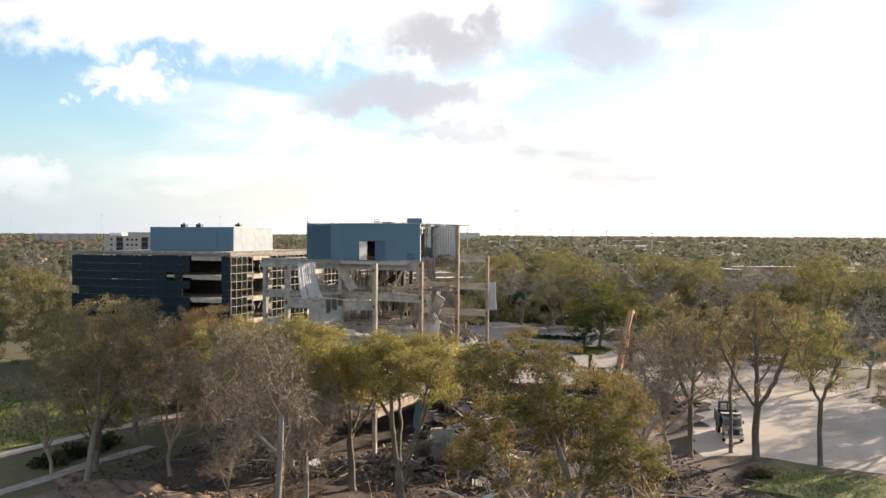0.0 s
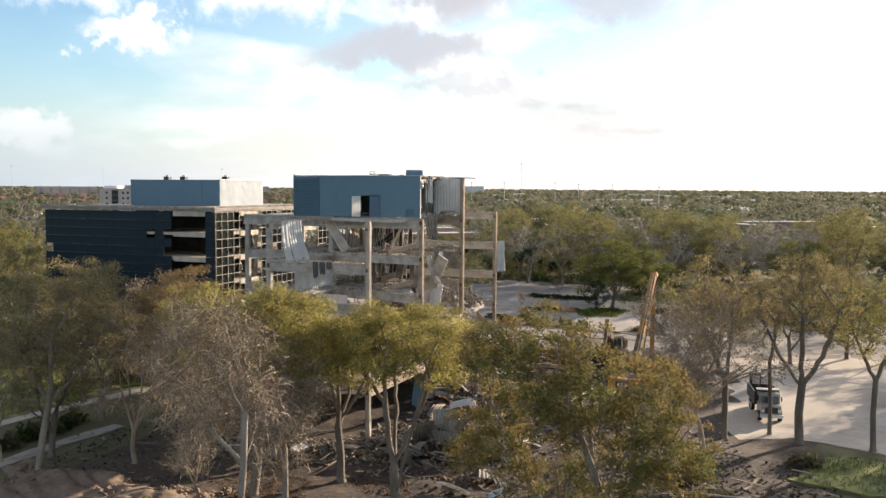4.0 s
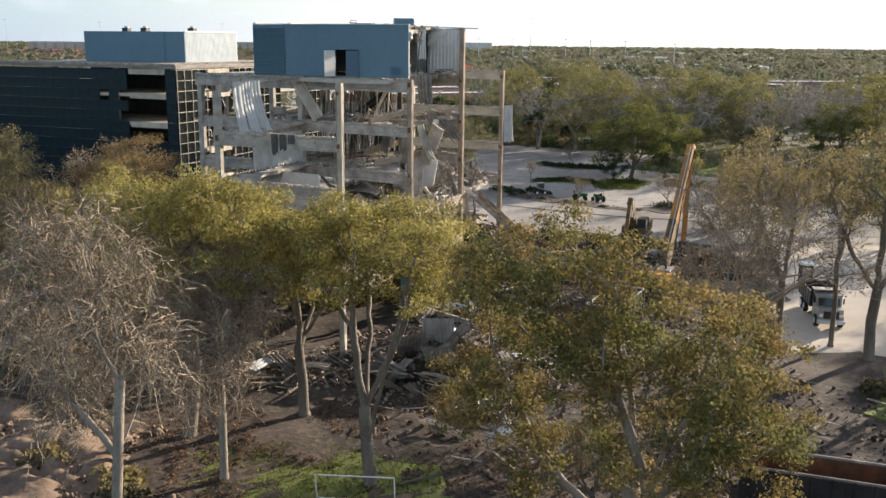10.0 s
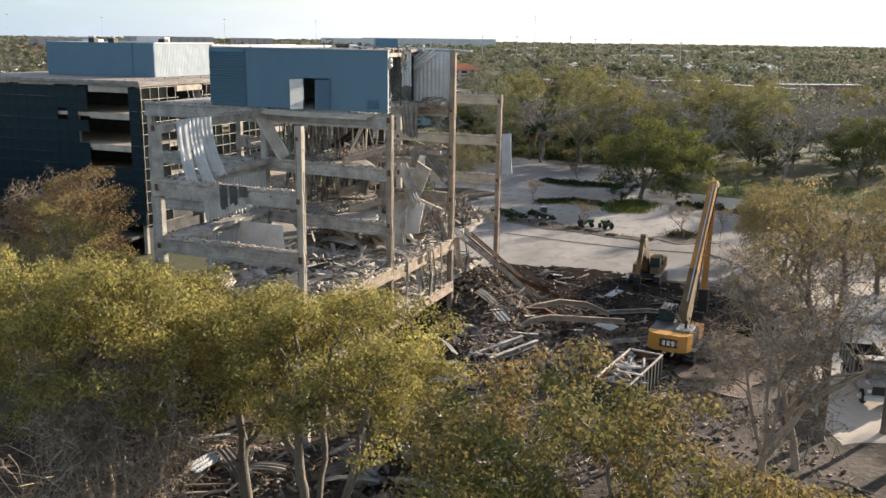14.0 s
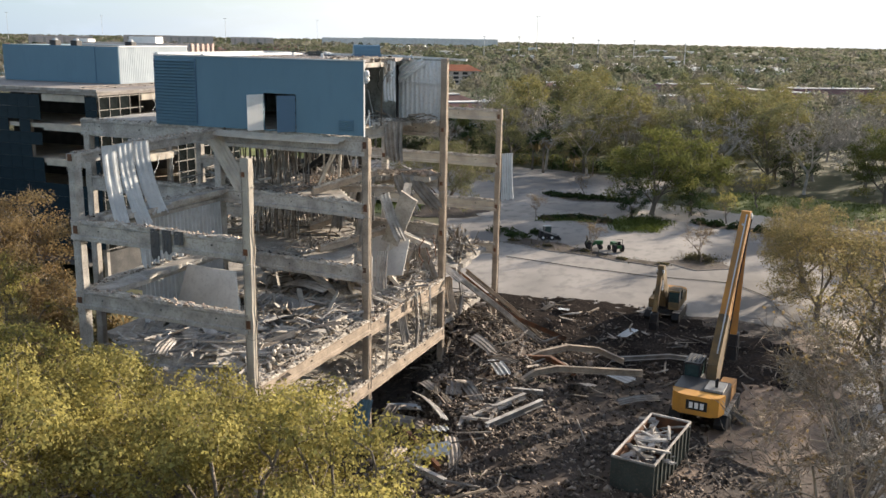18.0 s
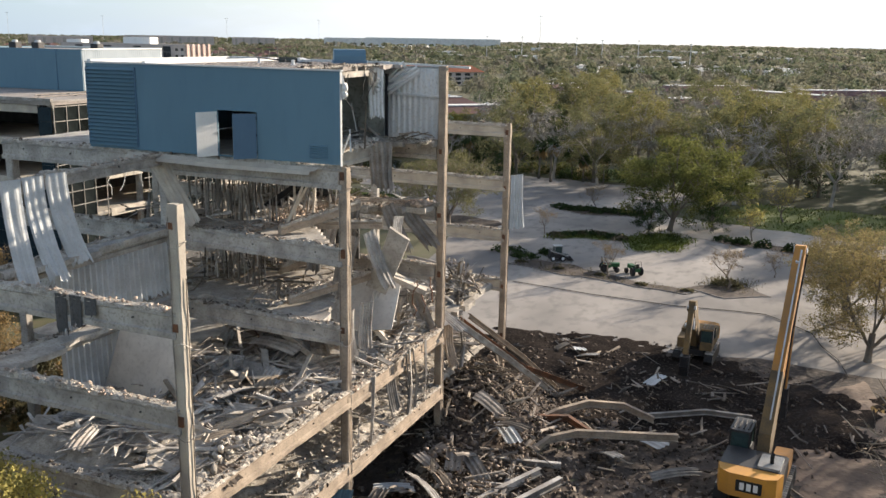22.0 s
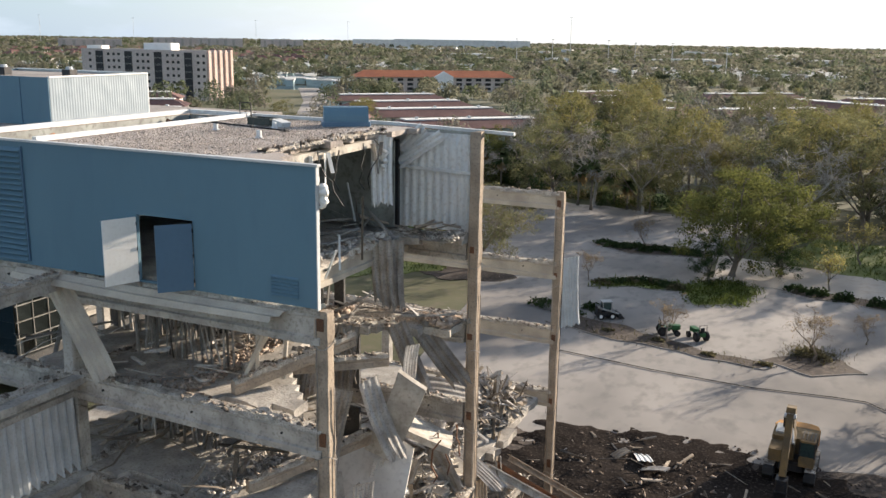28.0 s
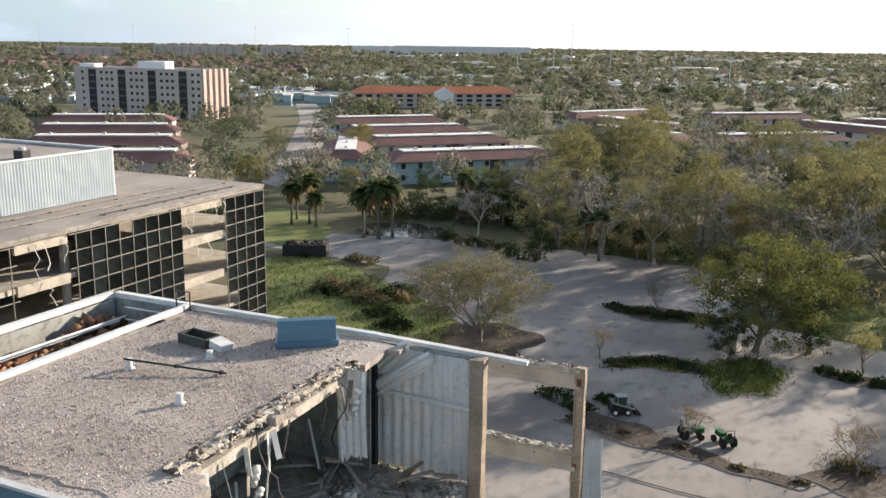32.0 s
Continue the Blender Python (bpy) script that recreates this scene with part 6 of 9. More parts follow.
    tip, heel = Vector((boom[2][0], boom[2][1])), Vector((0.55, 2.0))
    low = [heel + (tip - heel) * f + Vector(d) for f, d in ((0.0, (-0.4, -0.75)), (0.0, (0.6, -0.75)), (0.36, (0.34, -0.3)), (0.36, (-0.5, 0.42)), (0.0, (-0.2, 0.95)))]
    part("boom_foot", Shape().prism([tuple(p) for p in low], -0.285, 0.285, mm), YELLOW_GRIMY, ob, "oily dark foot of the boom")
    back = [heel + (tip - heel) * f + Vector((-0.52, 0.5)) for f in (0.12, 0.4, 0.7, 0.98)]
    part("pressure_line", Shape().tube([(0.26, p.x, p.y) for p in back], [0.045] * 4, 5), SHEET, ob, "bright hydraulic line along the boom")
    part("boom_pin", Shape().tube([(-0.2, tip.x - 0.1, tip.y + 0.2), (0.5, tip.x - 0.1, tip.y + 0.2)], [0.16, 0.16], 10), SHEET, ob)
    a, b = Vector(stick[0]), Vector(stick[1])
    part("stick", Shape().bar((0.15 + stick[2], a.x, a.y), (0.15 + stick[3], b.x, b.y), 0.42, 0.6, 0.06), dull, ob, "orange-yellow stick")
    part("ram", Shape().tube([(0.15 + stick[2], a.x - 0.8, a.y - 0.4), (0.15 + (stick[2] + stick[3]) / 2 - 0.3, (a.x + b.x) / 2 - 0.4, (a.y + b.y) / 2)], [0.11, 0.11], 8), SHEET, ob, "bright hydraulic ram")
    part("hose", Shape().tube([(0.5, boom[2][0] * 0.3, 3.0), (0.5, (boom[2][0] + 1) / 2, (boom[2][1] + 3) / 2 + 0.3), (0.5, boom[2][0] - 0.2, boom[2][1])], [0.05] * 3, 5), BLACK, ob)
    e = Vector((0.15 + stick[3], b.x, b.y))
    part("grapple", Shape().box(e + Vector((0, 0.1, -0.5)), (0.7, 0.9, 0.9), None, 0.1).bar(e + Vector((0, 0.5, -0.8)), e + Vector((0, 0.2, -1.9)), 0.7, 0.25).bar(e + Vector((0, -0.3, -0.8)), e + Vector((0, -0.1, -1.8)), 0.7, 0.2), STEEL_DARK, ob, "dark steel grapple")
    return ob


excavator(pose(-26.95, 111.2, 0.2, 0, 0, -5) @ Matrix.Scale(1.2, 4), [(0.2, 1.3), (1.1, 1.2), (7.55, 10.4), (7.65, 10.85), (7.15, 10.9), (3.6, 6.6), (0.5, 2.9)],
          ((7.35, 10.6), (8.4, 2.6), 0.0, -0.3), "yellow tracked demolition excavator with its arm raised", pale=STEEL_DARK)
excavator(pose(-33.4, 134.2, 0.1, 0, 0, 178), [(0.2, 1.3), (1.0, 1.2), (3.4, 4.9), (3.2, 5.6), (2.4, 5.5), (0.6, 2.8)],
          ((3.2, 5.2), (4.6, 1.6), 0.0, 0.0), "dust-covered yellow excavator working at the debris edge", YELLOW_DIRTY, YELLOW_GRIMY, YELLOW_GRIMY)


def skip(m, l, w, h, material, inside, label, ribs):
    """An open roll-off container with ribs and a rolled rim."""
    ob = thing("roll_off_container", label, "container", at=m)
    t = 0.06
    for c, s in (((0, -w / 2, h / 2 + 0.1), (l, t, h)), ((0, w / 2, h / 2 + 0.1), (l, t, h)), ((-l / 2, 0, h / 2 + 0.1), (t, w + t, h)), ((l / 2, 0, h / 2 + 0.1), (t, w + t, h))):
        part("side_wall", Shape().box(c, s), material, ob)
    part("lining", Shape().box((0, -w / 2 + 0.05, h / 2 + 0.1), (l - 0.12, 0.02, h - 0.1)).box((0, w / 2 - 0.05, h / 2 + 0.1), (l - 0.12, 0.02, h - 0.1))
         .box((-l / 2 + 0.05, 0, h / 2 + 0.1), (0.02, w - 0.12, h - 0.1)).box((l / 2 - 0.05, 0, h / 2 + 0.1), (0.02, w - 0.12, h - 0.1)), inside, ob)
    part("floor_pan", Shape().box((0, 0, 0.12), (l, w, 0.08)), inside, ob)
    r = 0.07
    part("rim", Shape().bar((-l / 2, -w / 2, h + 0.12), (l / 2, -w / 2, h + 0.12), r * 2, r * 2, 0.03).bar((-l / 2, w / 2, h + 0.12), (l / 2, w / 2, h + 0.12), r * 2, r * 2, 0.03)
         .bar((-l / 2, -w / 2, h + 0.12), (-l / 2, w / 2, h + 0.12), r * 2, r * 2, 0.03).bar((l / 2, -w / 2, h + 0.12), (l / 2, w / 2, h + 0.12), r * 2, r * 2, 0.03), SCRAP, ob)
    for k in range(ribs):
        x = -l / 2 + (k + 0.5) * l / ribs
        for sy in (-1, 1):
            part("rib", Shape().box((x, sy * (w / 2 + 0.07), h / 2 + 0.1), (0.1, 0.1, h), None, 0.02), material, ob)
    for sy in (-0.4, 0.4):
        part("skid", Shape().box((0, sy, 0.05), (l, 0.12, 0.1)), STEEL_DARK, ob)
    return ob


skip(pose(-12.8, 73.4, gz(-12.8, 73.4) - 0.05, 0, 0, 3), 7.6, 2.5, 2.3, STEEL_DARK, RUST, "black open roll-off container with rust-red inside", 8)
skip(pose(-28.9, 101.3, gz(-28.9, 101.3) - 0.05, 0, 0, 82), 7.2, 2.5, 2.0, STEEL_GREEN, RUST, "dark ribbed roll-off container loaded with scrap metal", 9)
rs = np.random.default_rng(8)
pl = np.stack([-28.9 + rs.uniform(-0.9, 0.9, 60), 101.3 + rs.uniform(-3.1, 3.1, 60), rs.uniform(1.0, 2.2, 60)], axis=1)
tagged(new("scrap_load", sticks("scrap_load", pl, rs.uniform(0.8, 2.4, 60), 0.25, SCRAP, 9, 0.25)), "bent pale metal scrap filling the container", "scrap", "", "stuff")

truck = thing("dump_truck", "pale grey dump truck parked on the sandy road", "truck", at=pose(-12.9, 109.6, 0.07, 0, 0, 12))
part("chassis", Shape().box((0, 0.2, 0.75), (1.0, 7.0, 0.3)), STEEL_DARK, truck)
cab = part("cab", Shape().prism([(-0.95, -3.6), (0.95, -3.6), (1.0, -1.2), (-1.0, -1.2)], 0.75, 1.65), TRUCK_WHITE, truck, "pale truck cab and bonnet")
part("cab_top", Shape().prism([(-1.0, -2.5), (1.0, -2.5), (1.0, -1.15), (-1.0, -1.15)], 1.62, 2.6), TRUCK_WHITE, cab)
part("windscreen", Shape().box((0, -2.53, 2.1), (1.7, 0.05, 0.75), Matrix.Rotation(radians(-12), 3, "X")), WINDOW, cab)
part("side_window", Shape().box((-1.01, -1.8, 2.1), (0.03, 0.9, 0.6)).box((1.01, -1.8, 2.1), (0.03, 0.9, 0.6)), WINDOW, cab)
part("grille", Shape().box((0, -3.62, 1.2), (1.2, 0.06, 0.6)), STEEL_DARK, cab)
part("bumper", Shape().box((0, -3.75, 0.65), (2.2, 0.25, 0.3), None, 0.06), SHEET, truck)
for x in (-0.78, 0.78):
    part("headlight", Shape().box((x, -3.63, 1.15), (0.25, 0.06, 0.22)), WHITE, truck)
    part("mirror", Shape().box((x * 1.5, -2.4, 2.1), (0.08, 0.2, 0.45)), BLACK, truck)
bed = part("dump_body", Shape().box((-1.15, 1.4, 1.85), (0.08, 4.6, 1.3)).box((1.15, 1.4, 1.85), (0.08, 4.6, 1.3)).box((0, 3.7, 1.75), (2.3, 0.08, 1.1)).box((0, -0.95, 2.0), (2.3, 0.08, 1.7)).box((0, 1.4, 1.2), (2.3, 4.6, 0.1)), STEEL_DARK, truck, "dark dump body with ribs")
for k in range(6):
    for x in (-1.22, 1.22):
        part("body_rib", Shape().box((x, -0.7 + 0.85 * k, 1.85), (0.08, 0.1, 1.3)), TRUCK_WHITE, bed)
part("cab_guard", Shape().box((0, -1.35, 2.85), (2.2, 0.9, 0.08)), SCRAP, bed)
for x in (-0.95, 0.95):
    for y in (-2.8, 1.6, 2.8):
        wh = part("wheel", Shape().tube([(x - 0.16, y, 0.5), (x + 0.16, y, 0.5)], [0.5, 0.5], 16), BLACK, truck)
        part("rim", Shape().tube([(x - 0.18, y, 0.5), (x + 0.18, y, 0.5)], [0.26, 0.26], 12), SHEET, wh)

wc = thing("portable_toilet", "grey portable toilet cabin with pale roof", "portable toilet", at=pose(-14.4, 120.0, 0.07, 0, 0, 10))
part("cabin", Shape().box((0, 0, 1.1), (1.15, 1.15, 2.2), None, 0.06), STEEL_DARK, wc)
part("cap", Shape().box((0, 0, 2.28), (1.2, 1.2, 0.16), None, 0.12), WHITE, wc)
part("door_panel", Shape().box((0, -0.6, 1.05), (0.8, 0.04, 1.9)), SCRAP, wc)
part("vent_strip", Shape().box((0, -0.61, 1.85), (0.5, 0.04, 0.2)), WHITE, wc)

bob = thing("skid_steer_loader", "dirty white skid-steer loader with dark cab on the lot", "loader", at=pose(-53.4, 162.2, 0.07, 0, 0, -60) @ Matrix.Scale(0.9, 4))
part("chassis", Shape().box((0, 0, 0.62), (1.3, 2.0, 0.5), None, 0.15).prism([(-0.6, -1.0), (0.6, -1.0), (0.55, -0.5), (-0.55, -0.5)], 0.8, 1.35), STEEL_DARK, bob)
part("cab_frame", Shape().box((0, 0.1, 1.95), (1.0, 1.2, 0.1)).bar((-0.48, 0.6, 1), (-0.48, 0.6, 1.95), 0.08, 0.08).bar((0.48, 0.6, 1), (0.48, 0.6, 1.95), 0.08, 0.08).bar((-0.48, -0.4, 1), (-0.48, -0.4, 1.95), 0.08, 0.08).bar((0.48, -0.4, 1), (0.48, -0.4, 1.95), 0.08, 0.08), TRUCK_WHITE, bob)
part("cab_glass", Shape().box((0, 0.1, 1.45), (0.9, 0.95, 0.85)), CLEAR, bob)
part("bucket", Shape().prism([(1.4, 0.1), (2.1, 0.1), (1.6, 0.7), (1.4, 0.7)], -0.85, 0.85, Matrix(((0, 0, 1, 0), (1, 0, 0, 0), (0, 1, 0, 0), (0, 0, 0, 1)))), STEEL_DARK, bob)
for x in (-0.62, 0.62):
    part("lift_arm", Shape().bar((x, -1.0, 1.4), (x, 1.5, 0.6), 0.12, 0.16), TRUCK_WHITE, bob)
    for y in (-0.65, 0.65):
        w = part("wheel", Shape().tube([(x * 1.15 - 0.13, y, 0.38), (x * 1.15 + 0.13, y, 0.38)], [0.38, 0.38], 12), BLACK, bob)
        part("rim", Shape().tube([(x * 1.15 - 0.15, y, 0.38), (x * 1.15 + 0.15, y, 0.38)], [0.2, 0.2], 10), WHITE, w)


def tractor(m, label):
    ob = thing("compact_tractor", label, "tractor", at=m)
    part("bonnet", Shape().box((0, 0.8, 0.95), (0.7, 1.3, 0.5), None, 0.12), GREEN, ob)
    part("body", Shape().box((0, -0.3, 0.75), (0.9, 1.2, 0.4), None, 0.06), GREEN, ob)
    part("seat", Shape().box((0, -0.55, 1.1), (0.5, 0.45, 0.15), None, 0.05).box((0, -0.78, 1.35), (0.5, 0.1, 0.45), None, 0.04), BLACK, ob)
    part("roll_bar", Shape().tube([(-0.45, -0.9, 0.9), (-0.45, -0.9, 1.9), (0.45, -0.9, 1.9), (0.45, -0.9, 0.9)], [0.04] * 4, 6), BLACK, ob)
    for x in (-0.6, 0.6):
        for y, r in ((-0.6, 0.55), (1.05, 0.36)):
            w = part("wheel", Shape().tube([(x - 0.14, y, r), (x + 0.14, y, r)], [r, r], 14), BLACK, ob)
            part("rim", Shape().tube([(x - 0.16, y, r), (x + 0.16, y, r)], [r * 0.5, r * 0.5], 10), STEEL_DARK, w)
    return ob


tractor(pose(-43.6, 159.4, 0.07, 0, 0, 40) @ Matrix.Scale(0.85, 4), "small green tractor parked on the lot")
tractor(pose(-46.6, 159.6, 0.07, 0, 0, -70) @ Matrix.Scale(0.85, 4), "small green tractor beside a shrub")

# goal frame lying on the near lawn
goal = thing("goal_frame", "thin white tubular goal frame standing on the grass", "goal")
g0 = 0.16
for a, b in (((-36.4, 64.4, g0), (-32.6, 65.6, g0)), ((-36.0, 62.4, g0), (-32.2, 63.6, g0)), ((-36.4, 64.4, g0), (-36.2, 63.9, 1.7)), ((-32.6, 65.6, g0), (-32.4, 65.1, 1.7)), ((-36.2, 63.9, 1.7), (-32.4, 65.1, 1.7)), ((-36.0, 62.4, g0), (-36.4, 64.4, g0)), ((-32.2, 63.6, g0), (-32.6, 65.6, g0))):
    part("tube", Shape().tube([a, b], [0.035, 0.035], 6), WHITE, goal)


# ---- debris on the ground ----
def yard(n, cx, cy, rx, ry, seed, size, material, lump=0.0):
    rng = np.random.default_rng(seed)
    r, g = np.sqrt(rng.random(n)), rng.uniform(0, 2 * math.pi, n)
    x, y = cx + rx * r * np.cos(g), cy + ry * r * np.sin(g)
    z = np.array([gz(a, b) + 0.05 + lump * (1 - q * q) * max(0, 0.6 + noise.noise((a * 0.4, b * 0.4, 2))) * u for a, b, q, u in zip(x, y, r, rng.random(n))])
    return np.stack([x, y, z], axis=1), size[0] + (size[1] - size[0]) * rng.random(n) ** 4


HEAPS = [(3800, -36, 108, 13, 19, 0.45, RUBBLE_DARK, 60), (2600, -42, 103, 4, 13, 1.5, RUBBLE_BROWN, 190), (2200, -38, 85, 10, 9, 1.3, RUBBLE_BROWN, 200)]
HEAPS += [(3600, -33, 98, 12, 13, 0.35, RUBBLE_BROWN, 60),
         (1400, -26, 92, 12, 14, 0.3, RUBBLE_BROWN, 50), (1500, -60, 90, 6, 9, 2.0, RUBBLE, 240), (1500, -52, 79, 9, 4, 1.2, RUBBLE_BROWN, 150), (900, -32, 122, 13, 8, 0.5, RUBBLE_DARK, 90), (900, -25, 75, 14, 10, 0.3, RUBBLE_DARK, 60), (500, -62, 75, 9, 7, 0.3, RUBBLE_DARK, 60),
         (1500, -46, 112, 4.5, 6, 2.2, RUBBLE_BROWN, 220), (700, -40, 115, 6, 5, 1.0, RUBBLE_BROWN, 50), (900, -38, 131, 13, 5.5, 0.2, RUBBLE_DARK, 24), (500, -42, 128, 8, 6, 0.3, RUBBLE_BROWN, 40), (900, -15, 83, 9, 9, 0.15, RUBBLE_DARK, 46), (700, -17, 70, 9, 8, 0.15, RUBBLE_DARK, 36)]
for k, (n, cx, cy, rx, ry, lump, mt, bars) in enumerate(HEAPS):
    p, sz = yard(int(n * 1.9), cx, cy, rx, ry, 400 + k, (0.02, 0.21), mt, lump)
    tagged(new("rubble_heap", chunks("rubble_heap", p, sz, mt, 500 + k, 0.4)), "heap of broken masonry and dirt beside the ruin", "rubble", "", "stuff")
    q, _ = yard(int(bars * 0.55), cx, cy, rx, ry, 600 + k, (0.1, 0.2), mt, lump * 1.1)
    rl = np.random.default_rng(700 + k)
    q[:, 2] += 0.15
    tagged(new("scrap_heap", sticks("scrap_heap", q, rl.uniform(0.4, 3.2, len(q)), 0.15, (STRIP_BROWN, SCRAP_DULL)[k % 2], 800 + k, 0.2)), "twisted metal strips strewn over the rubble", "scrap", "", "stuff")


def girder(pts, w, h, material, label):
    """A long bent channel lying in the debris: web and two flanges."""
    ob = thing("bent_girder", label, "girder", "girders in the debris")
    web, low, top = Shape(), Shape(), Shape()
    for a, b in zip(pts, pts[1:]):
        a, b = Vector(a), Vector(b)
        e = (b - a).normalized() * 0.04
        web.bar(a - e, b + e, 0.05, h)
        for s, dz in ((low, -h / 2), (top, h / 2)):
            s.bar(a - e + Vector((0, 0, dz)), b + e + Vector((0, 0, dz)), w, 0.05)
    part("web", web, material, ob)
    part("flange", low, material, ob)
    part("flange", top, material, ob)
    return ob


GIRDERS_BENT = [
    ([(-41.7, 110.6, 1.4), (-39.6, 113.6, 2.0), (-38.1, 115.9, 2.0), (-36.0, 117.4, 1.6), (-34.0, 117.6, 0.9)], 0.3, 0.4, CONCRETE_TAN), ([(-39.9, 107.8, 1.3), (-38.9, 109.6, 1.9), (-37.6, 110.9, 2.0), (-31.9, 114.0, 1.5)], 0.3, 0.42, CONCRETE_TAN), ([(-42.6, 110.4, 1.3), (-40.6, 112.4, 1.9), (-38.8, 113.4, 1.8), (-36.6, 112.6, 1.2)], 0.3, 0.35, RUST), ([(-45.3, 109.4, 8.7), (-43.2, 114, 5.0), (-40.9, 118.6, 1.0)], 0.35, 0.4, SCRAP),
    ([(-45.2, 110.4, 8.4), (-42.6, 115.5, 4.0), (-39.6, 121, 0.9)], 0.3, 0.35, RUST), ([(-45.0, 111.4, 8.4), (-43.0, 116.5, 4.4), (-41.6, 120.4, 1.0)], 0.25, 0.3, CONCRETE_TAN), ([(-42.0, 106.0, 1.5), (-40.9, 99.9, 1.2)], 0.25, 0.3, SCRAP),
]
GIRDERS_LEANING = [
    ([(-40.1, 106.5, 1.5), (-39.2, 100.4, 1.2)], 0.25, 0.3, SCRAP), ([(-42.0, 106.0, 1.6), (-37.6, 107.4, 1.4)], 0.25, 0.3, SCRAP), ([(-40.8, 101, 1.3), (-38.4, 105.8, 1.6)], 0.3, 0.4, SCRAP), ([(-39.3, 100.6, 1.3), (-37.0, 105.2, 1.6)], 0.3, 0.4, SCRAP),
    ([(-43.5, 95, 0.9), (-39, 93, 1.0)], 0.3, 0.4, SCRAP), ([(-44, 98, 1.4), (-40, 94.5, 1.0)], 0.25, 0.3, RUST), ([(-35, 118, 0.8), (-31, 121, 0.7), (-28, 121.5, 0.6)], 0.25, 0.3, SCRAP),
]
GIRDERS_STRAY = [
    ([(-36, 90, 1.0), (-30, 86, 0.8)], 0.3, 0.35, SCRAP), ([(-42, 82, 1.4), (-39, 80.8, 0.9)], 0.3, 0.35, SCRAP),
    ([(-63, 88, 4.6), (-59, 90, 5.0), (-56.5, 93, 5.2)], 0.4, 0.6, CONCRETE), ([(-61.5, 87, 0.4), (-60.4, 88.2, 4.4)], 0.5, 0.6, CONCRETE),
]
for pts, w, h, mt in GIRDERS_BENT + GIRDERS_LEANING + GIRDERS_STRAY:
    girder(pts, w, h, mt, "long bent " + {"scrap_steel": "grey steel", "rusty_steel": "rusty steel"}.get(mt.name, "pale concrete-caked") + " girder lying in the rubble")
rung = thing("steel_frame", "ladder-like steel frame lying in the debris", "steel frame")
for k in range(4):
    part("crosspiece", Shape().bar((-41.1 - 0.2 * k, 100.8 + 1.2 * k, 1.5), (-39.3 - 0.2 * k, 101.2 + 1.2 * k, 1.5), 0.16, 0.16), SCRAP, rung)
rng = random.Random(21)
base_sheets = []
for k in range(5):
    me = corrugated(rng.uniform(0.8, 1.3), rng.uniform(2.0, 3.6), 0.28, 0.06, rng.uniform(0.2, 0.9), rng.uniform(-0.4, 0.4), 0.1, 900 + k).mesh("corrugated_sheet", (SCRAP, SCRAP_DULL, SHEET, SCRAP_DULL, STRIP_BROWN)[k])
    base_sheets.append(me)
PATCHES = [(-38, 84, 6, 5, 26, 1.0), (-42.5, 103, 2.5, 8, 16, 1.3), (-34, 110, 8, 9, 4, 0.3), (-42.5, 96.5, 2.5, 2.5, 7, 1.2), (-52, 79, 6, 3, 10, 1.2), (-60, 90, 5, 5, 12, 2.0), (-26, 77, 10, 6, 8, 0.3), (-31, 96, 8, 6, 3, 0.2)]
for cx, cy, rx, ry, n, lift in PATCHES:
    for k in range(n):
        x, y = cx + rx * rng.uniform(-1, 1), cy + ry * rng.uniform(-1, 1)
        ob = tagged(new("corrugated_sheet", rng.choice(base_sheets)), "crumpled ribbed metal sheet thrown on the debris", "metal sheet", "sheets in the debris")
        ob.matrix_world = pose(x, y, gz(x, y) + 0.25 + lift * rng.uniform(0.2, 0.9), 90 + rng.gauss(0, 18), rng.gauss(0, 14), rng.uniform(0, 360))
for x, y, z, r in ((-47.5, 92, 10.2, 20), (-50, 90, 10.0, 100), (-47.2, 98.2, 10.4, 40), (-48.6, 96.6, 10.2, 80), (-46.6, 103, 10.4, 10), (-47.8, 104.6, 10.6, 60), (-46.4, 111, 10.2, 30), (-47.4, 113, 10.0, 70), (-46.8, 112, 11, 120)):
    ob = tagged(new("corrugated_sheet", rng.choice(base_sheets)), "crumpled ribbed metal sheet lying among the floor rubble", "metal sheet", "sheets in the debris")
    ob.matrix_world = pose(x, y, z, 90 + rng.gauss(0, 25), rng.gauss(0, 25), r)
ob = tagged(new("corrugated_sheet", corrugated(1.0, 3.4, 0.25, 0.06, 0.4, 0.2, 0.1, 950).mesh("corrugated_sheet", BLUE)), "teal-blue ribbed sheet leaning against the column foot", "metal sheet", "sheets in the debris")
ob.matrix_world = pose(-44.9, 94.6, 4.4, 8, 10, 40)

for x, y, z, turn, me in ((-42.2, 130.2, 0.6, 20, 2), (-40.6, 129.4, 0.7, 75, 0), (-43.6, 131.4, 0.6, 130, 4), (-34.6, 109.3, 1.2, 40, 0), (-35.0, 127.4, 0.6, 150, 2)):
    ob = tagged(new("corrugated_sheet", base_sheets[me]), "pale ribbed metal sheet lying flat on dark soil", "metal sheet", "sheets in the debris")
    ob.matrix_world = pose(x, y, gz(x, y) + z, 82, 4, turn)
big_sheets = [corrugated(2.0 + 0.3 * k, 3.4, 0.26, 0.07, 0.5 + 0.4 * k, 0.3 - 0.3 * k, 0.06, 970 + k).mesh("corrugated_sheet", (SCRAP, SHEET, SCRAP_DULL)[k]) for k in range(3)]
